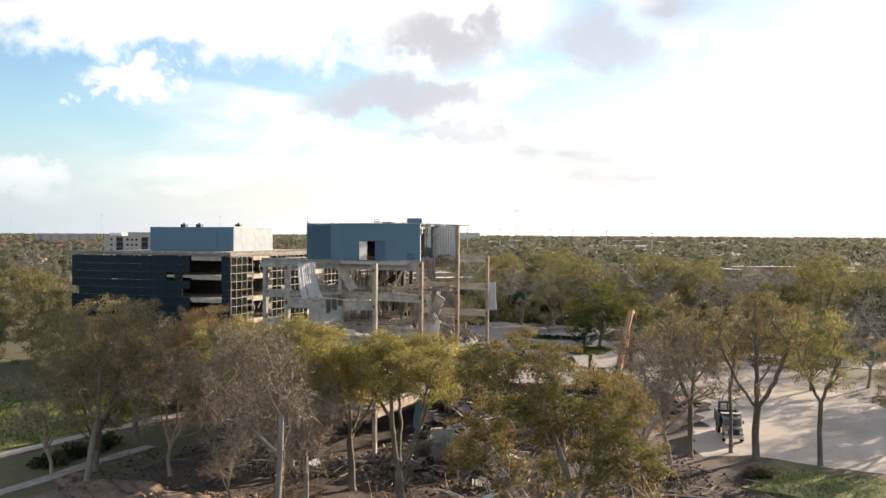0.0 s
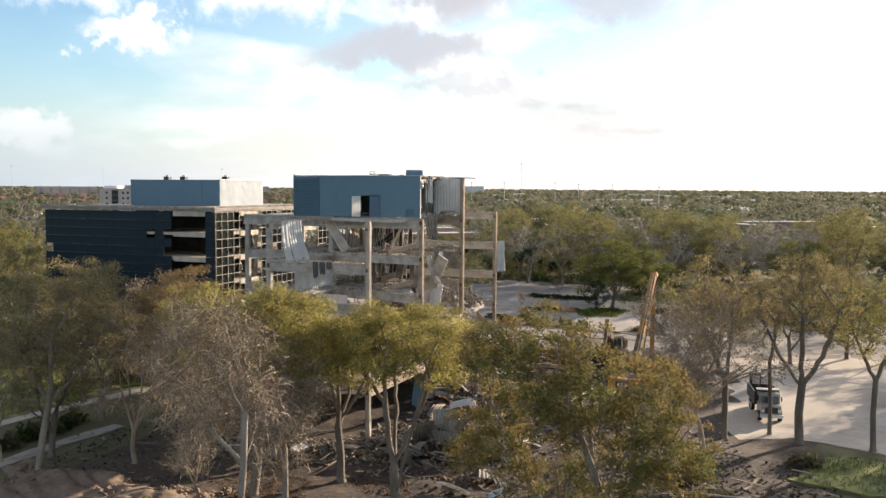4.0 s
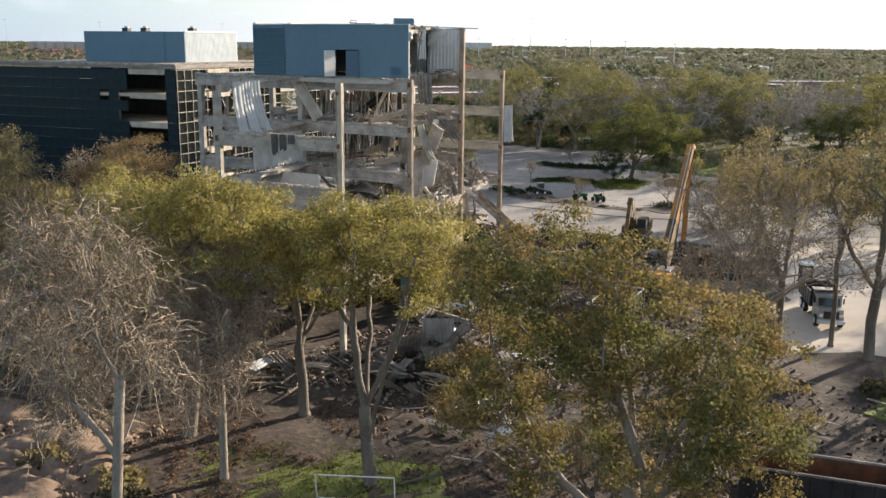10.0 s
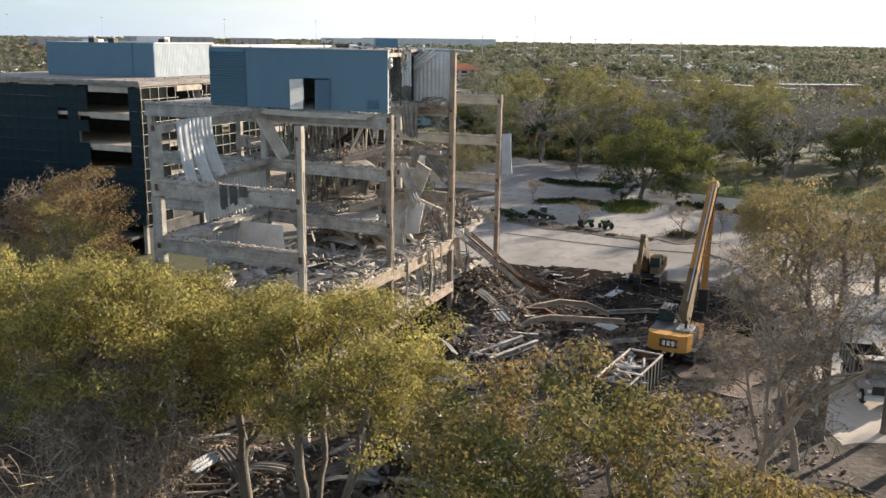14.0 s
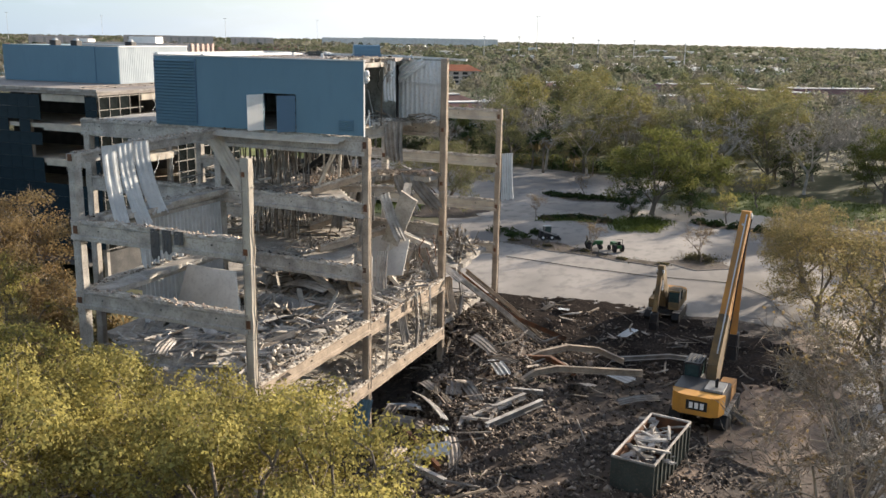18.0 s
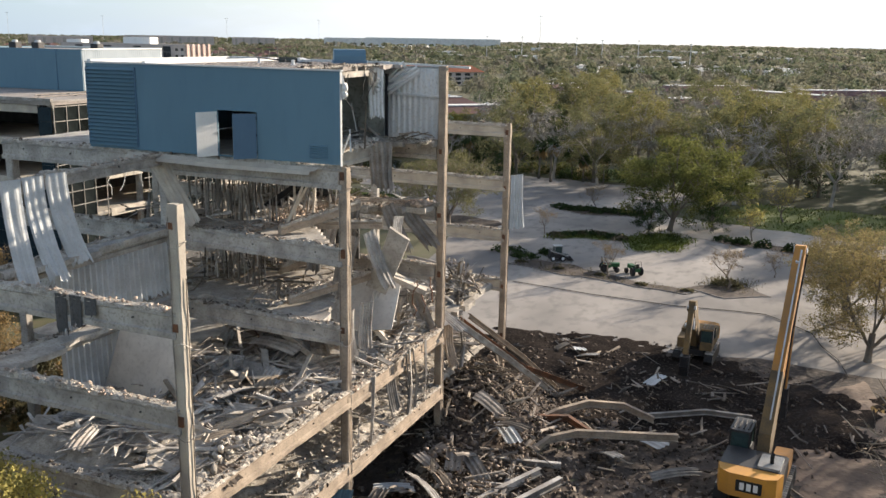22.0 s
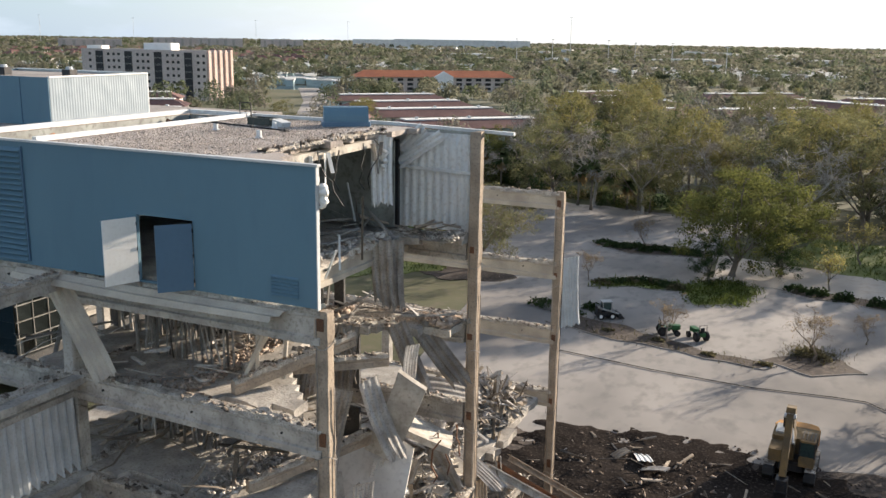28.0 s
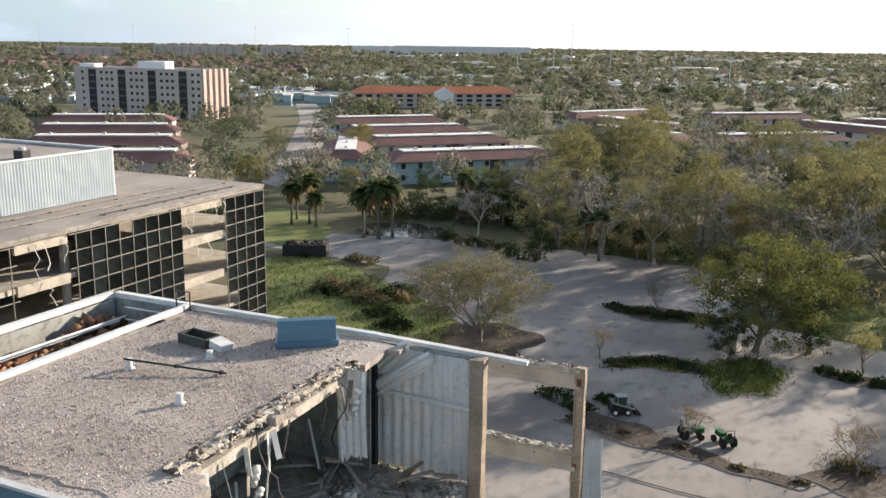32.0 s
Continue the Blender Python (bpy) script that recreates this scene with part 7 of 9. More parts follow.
for k, (x, y, z, rx, rz) in enumerate(((-39.6, 83.4, 2.4, 52, 40), (-37.4, 82.2, 2.2, 60, 10), (-35.6, 83.8, 2.0, 48, -30), (-41.2, 81.6, 1.9, 66, 70), (-38.6, 85.6, 2.8, 40, 20), (-36.4, 86.0, 2.3, 56, 120), (-34.0, 82.6, 1.5, 70, 15))):
    ob = tagged(new("corrugated_sheet", big_sheets[k % 3]), "wide bent ribbed roof sheet leaning on the heap", "metal sheet", "sheets in the debris")
    ob.matrix_world = pose(x, y, gz(x, y) + z, rx, 6 * (k % 3 - 1), rz)
# a hose across the lot and a fallen branch by the excavator
hose = [(-54.9, 150.4), (-45.8, 149.1), (-37.5, 148.6), (-31.5, 149.4), (-28.9, 149.5), (-27.0, 147.7), (-24.6, 145.0), (-23.8, 141.6), (-22.4, 138.3), (-21.7, 134.4)]
hose = [(x, y, 0.13) for x, y in hose]
solid("service_cable", Shape().tube(hose, [0.038] * len(hose), 5), BLACK, "thin dark cable lying in a curve across the lot", "cable")

# ---- trees ----
def grow(seed, height, trunk_r, fork, spread, levels, kids, droop=0.0, wig=0.2):
    """Limbs of a tree as a list of (points, radii, level), and the tips that carry leaves."""
    rng = random.Random(seed)
    limbs, tips = [], []

    def limb(p, d, length, r, level):
        n = 5 if level < 2 else (3 if level < 4 else 2)
        pts, rad = [p.copy()], [r]
        for k in range(n):
            d = (d + Vector((rng.gauss(0, wig), rng.gauss(0, wig), rng.gauss(0.02, wig * 0.65) + (0.07 if level < 2 else -droop)))).normalized()
            p = p + d * length / n
            pts.append(p.copy())
            rad.append(r * (1 - 0.62 * (k + 1) / n))
        limbs.append((pts, rad, level))
        if level >= levels:
            tips.append((pts, level))
            return
        if level >= levels - 1:
            tips.append((pts[1:], level))
        m = kids[min(level, len(kids) - 1)]
        for k in range(m):
            t = 0.35 + 0.65 * (k + rng.random() * 0.8) / m
            i = min(n - 1, int(t * n))
            q = pts[i].lerp(pts[i + 1], t * n - i if t * n - i < 1 else 1)
            side = Vector((rng.gauss(0, 1), rng.gauss(0, 1), rng.gauss(0.1, 0.45))).normalized()
            nd = (d * rng.uniform(0.3, 0.9) + side * rng.uniform(0.6, 1.0) * spread).normalized()
            limb(q, nd, length * rng.uniform(0.42, 0.68), max(0.010, rad[i] * rng.uniform(0.4, 0.58)), level + 1)

    base = Vector((0, 0, 0))
    top = Vector((rng.gauss(0, 0.25), rng.gauss(0, 0.25), height * fork))
    mid = top * 0.5 + Vector((rng.gauss(0, 0.12), rng.gauss(0, 0.12), 0))
    limbs.append(([base, base + Vector((0, 0, 0.35)), mid, top], [trunk_r * 1.5, trunk_r * 1.08, trunk_r * 0.95, trunk_r * 0.85], 0))
    m = kids[0]
    a0 = rng.uniform(0, 6.28)
    for k in range(m):
        g = a0 + 6.283 * k / m + rng.gauss(0, 0.25)
        out = rng.uniform(0.45, 1.0) * spread
        limb(top - Vector((0, 0, rng.uniform(0, 0.12) * height * fork)), Vector((math.cos(g) * out, math.sin(g) * out, 1)).normalized(), height * (1 - fork) * rng.uniform(0.62, 0.8), trunk_r * rng.uniform(0.5, 0.68), 1)
    return limbs, tips


def tree_meshes(seed, height, trunk_r, fork, spread, levels, kids, leaf, bark, per_tip, size, cloud, clear=0.3, droop=0.0, wig=0.2, twig=None):
    limbs, tips = grow(seed, height, trunk_r, fork, spread, levels, kids, droop, wig)
    low, high = Shape(), Shape()
    top = max(p.z for pts, _, _ in limbs for p in pts)
    k = height / top
    for pts, rad, level in limbs:
        (high if level else low).tube([p * k for p in pts], rad, 8 if level == 0 else (5 if level < 3 else 3), cap=False)
    trunk = (low.mesh("trunk", bark, True), high.mesh("branchwork", bark, True))
    crown = None
    if leaf is not None and per_tip:
        rng = np.random.default_rng(seed)
        cs = []
        clump = 14 if per_tip > 60 else 5
        for pts, level in tips:
            for _ in range(max(1, per_tip // clump)):
                i = rng.integers(0, len(pts) - 1)
                p = pts[i].lerp(pts[i + 1], float(rng.random())) * k
                if p.z > clear * height and rng.random() < 0.25 + 1.6 * smoothstep(-0.25, 0.3, noise.noise(p * 0.42)):
                    c = np.array(p) + rng.normal(0, cloud, 3)
                    m = int(clump * rng.uniform(0.5, 1.8))
                    cs.append(c + rng.normal(0, size * 1.9, (m, 3)))
        cs = np.concatenate(cs)
        crown = quads("crown", cs, rng.uniform(size * 0.6, size * 1.25, len(cs)), leaf, seed + 5)
    twigs = None
    if twig:
        st, wy = [], []
        rng = np.random.default_rng(seed + 9)
        for pts, level in tips:
            for _ in range(twig[0]):
                i = rng.integers(0, len(pts) - 1)
                p = pts[i].lerp(pts[i + 1], float(rng.random())) * k
                if p.z > 0.25 * height:
                    st.append(p)
                    wy.append((pts[i + 1] - pts[i]).normalized() * 0.8)
        twigs = strands("twigwork", st, wy, twig[1], twig[2], bark, seed + 4, twig[3])
    return trunk, crown, twigs


def reach(seed, trunk, lobes, r0, spacing, thin=0.5, ragged=0.12):
    """Limbs of a tree that grow from its trunk to clumps spread through the lobes of its crown: tubes as (points, radii), and the clumps."""
    rng = np.random.default_rng(seed)
    pos, up, far = [np.array(p, float) for p in trunk], [-1] + list(range(len(trunk) - 1)), [0.0]
    for k in range(1, len(pos)):
        far.append(far[-1] + float(np.linalg.norm(pos[k] - pos[k - 1])))
    fork = len(pos) - 1
    clumps = []
    for x, y, z, rx, ry, rz in lobes:
        want, near = 4.2 * (rx * ry * rz) / spacing ** 3, 0
        for _ in range(int(want * 3)):
            d = rng.normal(size=3)
            d /= np.linalg.norm(d)
            d *= (0.35 + 0.65 * math.sqrt(rng.random())) * (1.0 if rng.random() > 0.25 else 1.35)
            p = np.array((x, y, z)) + d * (rx, ry, rz)
            if rng.random() < 0.22:
                p[2] -= rz * rng.uniform(0.6, 1.6)
            if noise.noise((p[0] * 0.5, p[1] * 0.5, p[2] * 0.6 + seed)) < -ragged:
                continue
            if all(np.sum((p - q) ** 2) > (0.72 * spacing) ** 2 for q in clumps):
                clumps.append(p)
                near += 1
            if near > want:
                break
    heads = sorted((np.array(b[:3]) - (0, 0, 0.35 * b[5]) for b in lobes), key=lambda p: np.linalg.norm(p - pos[fork]))
    goals = heads + sorted(clumps, key=lambda p: np.linalg.norm(p - pos[fork]))
    chains = []
    for n, goal in enumerate(goals):
        have = np.array(pos[max(1, fork - 1):])
        gap = np.linalg.norm(have - goal, axis=1)
        cost = gap + (0.8 if n < len(heads) else 0.38) * np.array(far[max(1, fork - 1):]) + 0.5 * np.maximum(0, have[:, 2] - goal[2])
        i = int(np.argmin(cost)) + max(1, fork - 1)
        a, length = pos[i], float(np.linalg.norm(goal - pos[i]))
        if length < 0.12:
            continue
        way = (a - pos[up[i]]) / (np.linalg.norm(a - pos[up[i]]) + 1e-6)
        if n < len(heads):
            mid = a + way * 0.08 * length + (goal - a) * np.array((0.55, 0.55, 0.36)) + rng.normal(0, 0.05 * length, 3)
        else:
            mid = a + way * 0.3 * length + (goal - a) * 0.25 + np.array((0, 0, 0.1 * length)) + rng.normal(0, 0.07 * length, 3)
        steps = max(2, int(length / 0.7))
        chain, last = [i], i
        for k in range(1, steps + 1):
            t = k / steps
            p = (1 - t) ** 2 * a + 2 * t * (1 - t) * mid + t * t * goal + (rng.normal(0, 0.05 * min(1, length), 3) if k < steps else 0)
            pos.append(p)
            up.append(last)
            far.append(far[last] + length / steps)
            last = len(pos) - 1
            chain.append(last)
        chains.append(chain)
    load = np.zeros(len(pos))
    load[[c[-1] for c in chains]] = 1
    for k in range(len(pos) - 1, 0, -1):
        load[up[k]] += load[k]
    rad = np.clip(r0 * 0.9 * (load / len(chains)) ** thin, 0.012, r0 * 0.9)
    tubes = []
    for c in chains:
        r = [float(min(rad[c[0]], rad[c[1]] * 1.15))] + [float(rad[k]) for k in c[1:]]
        tubes.append(([pos[k] for k in c], r))
    return tubes, clumps


def crown_tree(seed, trunk, lobes, leaf, bark, r0=0.3, spacing=1.0, per=70, size=0.075, puff=0.42, twig=None, fine=True, thin=0.5, ragged=0.12):
    """Trunk, branchwork, crown and twigs of a tree whose crown is the given lobes, all about its foot."""
    tubes, clumps = reach(seed, trunk, lobes, r0, spacing, thin, ragged)
    low, high = Shape(), Shape()
    low.tube(trunk, [r0 * 1.5] + [r0 * (1.06 - 0.16 * k / (len(trunk) - 1)) for k in range(1, len(trunk))], 9, cap=False)
    for pts, r in tubes:
        if fine or max(r) > 0.03:
            high.tube(pts, r, 7 if max(r) > 0.12 else (5 if max(r) > 0.04 else 3), cap=False)
    rng = np.random.default_rng(seed + 1)
    crown = None
    if leaf is not None:
        cs, ns = [], []
        for c in clumps:
            m = int(per * rng.uniform(0.08, 1.25) ** 1.3 + 4)
            d = rng.normal(0, 1, (m, 3))
            d *= (rng.random((m, 1)) ** 0.45) / (np.linalg.norm(d, axis=1)[:, None] + 1e-6)
            off = (d * np.array((1.7, 1.7, 1.05)) + rng.normal(0, 0.16, (m, 3))) * puff * (0.55 + 0.7 * m / per)
            nn = off / (np.linalg.norm(off, axis=1)[:, None] + 1e-6) + rng.normal(0, 0.55, (m, 3)) + (0, 0, 0.35)
            cs.append(c + off)
            ns.append(nn / np.linalg.norm(nn, axis=1)[:, None])
        cs, ns = np.concatenate(cs), np.concatenate(ns)
        crown = quads("crown", cs, rng.uniform(size * 0.6, size * 1.3, len(cs)), leaf, seed + 5, 0.6, ns)
    twigs = None
    if twig:
        n, length, width, droop, *tone = twig
        st = np.repeat(np.array(clumps), n, axis=0) + rng.normal(0, 0.22, (n * len(clumps), 3))
        wy = rng.normal(0, 0.7, st.shape) + (0, 0, 0.25)
        twigs = strands("twigwork", st, wy, length, width, tone[0] if tone else bark, seed + 4, droop)
    return (low.mesh("trunk", bark, True), high.mesh("branchwork", bark, True)), crown, twigs


def dome(seed, height, spread, n, squat=0.2, skirt=0.5):
    """Lobes of a rounded crown: a ring of low ones, a ring of high ones and a top."""
    rng = random.Random(seed)
    out = [(rng.gauss(0, 0.3), rng.gauss(0, 0.3), height * 0.86, spread * 0.42, spread * 0.42, height * 0.13)]
    for k in range(n):
        g, high = 6.283 * k / n + rng.gauss(0, 0.25), k % 2
        r = spread * rng.uniform(0.5, 0.72) * (0.72 if high else 1.0)
        w = spread * rng.uniform(0.3, 0.46)
        out.append((r * math.cos(g), r * math.sin(g), height * (rng.uniform(0.68, 0.8) if high else rng.uniform(skirt, skirt + 0.12)), w, w, height * squat * rng.uniform(0.5, 0.8)))
    return out


def stem(seed, height, lean=0.3):
    rng = random.Random(seed)
    x, y = rng.gauss(0, lean), rng.gauss(0, lean)
    return [(0, 0, 0), (0.1 * x, 0.1 * y, 0.35), (0.45 * x + rng.gauss(0, 0.08), 0.45 * y, height * 0.5), (x, y, height)]


def about(foot, lobes):
    """Lobes given in the world, about the tree's foot."""
    return [(x - foot[0], y - foot[1], z, rx, ry, rz) for x, y, z, rx, ry, rz in lobes]


def plant_tree(kind, x, y, scale=1.0, turn=0.0, z=None, label=None, group=""):
    meshes, lab = TREES[kind]
    ob = thing("tree", label or lab, "tree", group)
    ob.matrix_world = pose(x, y, gz(x, y) - 0.05 if z is None else z, 0, 0, turn) @ Matrix.Diagonal((scale, scale, scale, 1))
    part("trunk", meshes[0][0], None, ob)
    part("branchwork", meshes[0][1], None, ob)
    if meshes[1]:
        part("crown", meshes[1], None, ob)
    if meshes[2]:
        tagged(part("twigwork", meshes[2], None, ob), "haze of fine bare twigs", kind="stuff")
    return ob


FEET = {"dense": (-20.0, 61.6), "oak": (-34.6, 66.8), "green_left": (-47.0, 68.0), "green_mid": (-42.6, 73.6), "green_back": (-50.4, 76.2),
        "bare_near": (-35.4, 48.6), "bare_mid": (-41.9, 64.2), "road_one": (-16.0, 98.7), "road_two": (-12.1, 101.4), "road_three": (-9.5, 99.4), "road_four": (-3.4, 99.2), "west": (-66.2, 66.4)}
CROWNS = {
    "dense": [(-25.0, 61.6, 13.9, 2.9, 2.9, 1.8), (-22.4, 62.4, 13.6, 2.4, 2.6, 2.0), (-17.6, 62.2, 11.7, 2.7, 2.8, 2.0), (-16.0, 62.6, 9.2, 2.0, 2.4, 2.2), (-21.2, 61.6, 10.6, 3.0, 2.4, 1.9), (-26.2, 63.2, 9.6, 2.2, 2.2, 2.0), (-28.4, 64.6, 6.9, 1.7, 1.7, 1.3), (-19.0, 61.4, 7.6, 2.4, 1.9, 1.5), (-25.0, 63.4, 6.6, 1.7, 1.9, 1.5)],
    "oak": [(-39.6, 69.6, 12.4, 2.6, 2.8, 1.5), (-36.2, 71.0, 12.6, 2.5, 2.8, 1.5), (-33.0, 71.4, 12.6, 2.2, 2.6, 1.5), (-36.4, 68.4, 10.8, 2.1, 1.7, 0.8), (-33.6, 70.4, 10.6, 1.8, 1.8, 0.8), (-38.8, 74.8, 11.9, 2.6, 2.4, 1.3), (-32.2, 67.2, 13.0, 1.9, 2.2, 1.2), (-37.8, 70.2, 13.9, 1.4, 1.4, 0.8), (-34.4, 71.8, 14.0, 1.2, 1.3, 0.7)],
    "green_left": [(-50.4, 66.6, 13.6, 2.6, 2.6, 1.7), (-46.8, 65.4, 13.8, 2.7, 2.6, 1.7), (-43.2, 66.2, 14.2, 2.5, 2.6, 1.7), (-45.0, 69.6, 13.3, 2.7, 2.6, 1.6), (-49.0, 70.0, 12.6, 2.7, 2.6, 1.5), (-46.2, 65.0, 11.1, 2.6, 1.7, 1.0), (-48.6, 66.2, 15.2, 1.4, 1.4, 0.8), (-44.6, 67.2, 15.4, 1.5, 1.4, 0.8)],
    "green_mid": [(-42.5, 72.2, 12.0, 2.7, 2.6, 1.6), (-40.4, 75.2, 10.9, 2.3, 2.4, 1.4), (-45.0, 74.6, 11.4, 2.6, 2.5, 1.4), (-43.0, 77.0, 10.5, 2.5, 2.2, 1.3), (-43.8, 73.2, 13.5, 1.4, 1.4, 0.8)],
    "green_back": [(-48.8, 75.4, 11.7, 2.6, 2.6, 1.4), (-52.0, 74.0, 11.5, 2.6, 2.6, 1.4), (-54.4, 77.0, 10.9, 2.6, 2.6, 1.4), (-50.6, 79.0, 10.2, 2.6, 2.2, 1.2), (-50.8, 75.0, 13.0, 1.4, 1.4, 0.7)],
    "bare_near": [(-39.9, 51.9, 15.9, 1.7, 1.5, 1.1), (-37.2, 51.8, 15.4, 1.4, 1.3, 1.3), (-40.4, 51.2, 13.7, 1.6, 1.4, 1.3), (-36.7, 50.4, 13.4, 1.3, 1.1, 1.3), (-36.4, 52.7, 13.3, 1.1, 1.2, 1.3), (-38.6, 50.3, 11.4, 1.6, 1.5, 1.1), (-35.8, 51.4, 11.5, 1.1, 1.0, 1.1)],
    "bare_mid": [(-45.4, 65.2, 11.7, 1.8, 1.6, 1.2), (-43.6, 66.6, 11.8, 1.8, 1.6, 1.2), (-43.4, 64.4, 9.8, 2.0, 1.8, 1.4), (-41.3, 66.0, 9.3, 1.3, 1.3, 1.5), (-41.7, 64.5, 7.4, 1.4, 1.5, 1.6), (-43.7, 63.6, 7.1, 1.4, 1.3, 1.4)],
    "road_one": [(-19.1, 97.8, 13.0, 2.2, 2.0, 2.0), (-15.8, 100.2, 13.7, 2.4, 2.2, 1.9), (-17.5, 98.6, 15.2, 2.2, 2.0, 1.2), (-17.6, 97.1, 10.8, 1.9, 1.8, 1.3)],
    "road_two": [(-13.4, 103.6, 13.0, 1.8, 1.8, 1.9), (-11.8, 102.2, 12.0, 1.5, 1.4, 1.5)],
    "road_three": [(-11.8, 99.2, 14.5, 2.6, 2.4, 1.7), (-8.2, 101.5, 14.9, 2.9, 2.6, 1.8), (-9.7, 100.2, 16.3, 2.4, 2.2, 1.0), (-6.5, 101.0, 12.7, 2.2, 2.0, 1.6), (-12.8, 97.7, 11.9, 1.8, 1.7, 1.2), (-9.6, 98.0, 12.6, 2.3, 2.0, 1.2)],
    "road_four": [(-4.8, 98.6, 12.7, 2.1, 1.9, 1.8), (-2.4, 100.5, 13.7, 1.9, 1.8, 1.8), (-5.1, 98.3, 10.6, 1.3, 1.2, 1.2), (-1.7, 99.7, 11.1, 1.8, 1.7, 1.4)],
    "west": [(-67.4, 66.7, 14.1, 2.6, 2.4, 2.0), (-64.5, 69.6, 14.9, 3.0, 2.8, 2.0), (-65.5, 67.2, 11.7, 3.0, 2.8, 2.0), (-68.7, 66.9, 10.3, 2.2, 2.1, 2.0), (-63.4, 70.8, 11.3, 2.3, 2.1, 2.0)],
}


def grove_tree(kind, seed, trunk, leaf, bark, label, **more):
    return crown_tree(seed, trunk, about(FEET[kind], CROWNS[kind]), leaf, bark, **more), label


TREES = {
    "dense": grove_tree("dense", 14, [(0, 0, -0.2), (0.05, 0.1, 0.4), (0.1, 0.5, 2.4), (-0.5, 1.5, 5.0)], LEAF_MIX, BARK_PALE, "large dense oak with olive, green and russet foliage", r0=0.42, per=330, spacing=1.04, puff=0.44, size=0.085, ragged=0.16, twig=(7, 0.6, 0.012, 0.4)),
    "oak": grove_tree("oak", 3, [(0, 0, -0.2), (0, 0.05, 0.4), (-0.4, 0.5, 2.0), (-1.0, 1.4, 3.8)], LEAF_YG, BARK, "forked oak with yellow-green leaves high on open limbs", r0=0.36, per=330, spacing=1.0, puff=0.44, size=0.08, ragged=0.12, twig=(6, 0.6, 0.010, 0.2)),
    "green_left": grove_tree("green_left", 8, stem(8, 4.6), LEAF_YG, BARK, "broad oak with sunlit yellow-green crown", r0=0.36, per=330, spacing=1.0, puff=0.44, size=0.08, ragged=0.12, twig=(6, 0.6, 0.010, 0.2)),
    "green_mid": grove_tree("green_mid", 11, stem(11, 4.4), LEAF_YG, BARK, "oak with yellow-green leaves beside the ruin", r0=0.33, per=330, spacing=1.0, puff=0.44, size=0.08, ragged=0.12, twig=(6, 0.6, 0.010, 0.2)),
    "green_back": grove_tree("green_back", 12, stem(12, 4.2), LEAF_YG, BARK, "wide oak with yellow-green leaves at the building's foot", r0=0.34, per=330, spacing=1.0, puff=0.44, size=0.08, ragged=0.12, twig=(6, 0.6, 0.010, 0.2)),
    "bare_near": grove_tree("bare_near", 31, [(0, 0, -0.2), (0.02, 0.1, 0.4), (0.2, 0.3, 5.0), (0.3, 0.7, 9.2), (-0.2, 1.6, 11.5)], None, BARK_PALE, "tall bare pale tree with arching drooping twigs", r0=0.19, spacing=0.62, thin=0.66, twig=(16, 1.25, 0.015, 0.95, TWIG_PALE)),
    "bare_mid": grove_tree("bare_mid", 33, [(0, 0, -0.2), (0, 0, 0.4), (-0.1, 0.2, 2.6), (-0.5, 0.8, 5.0)], None, BARK_PALE, "bare tree with a tangle of drooping grey twigs", r0=0.22, spacing=0.66, thin=0.68, twig=(17, 1.35, 0.016, 1.0, TWIG_PALE)),
}
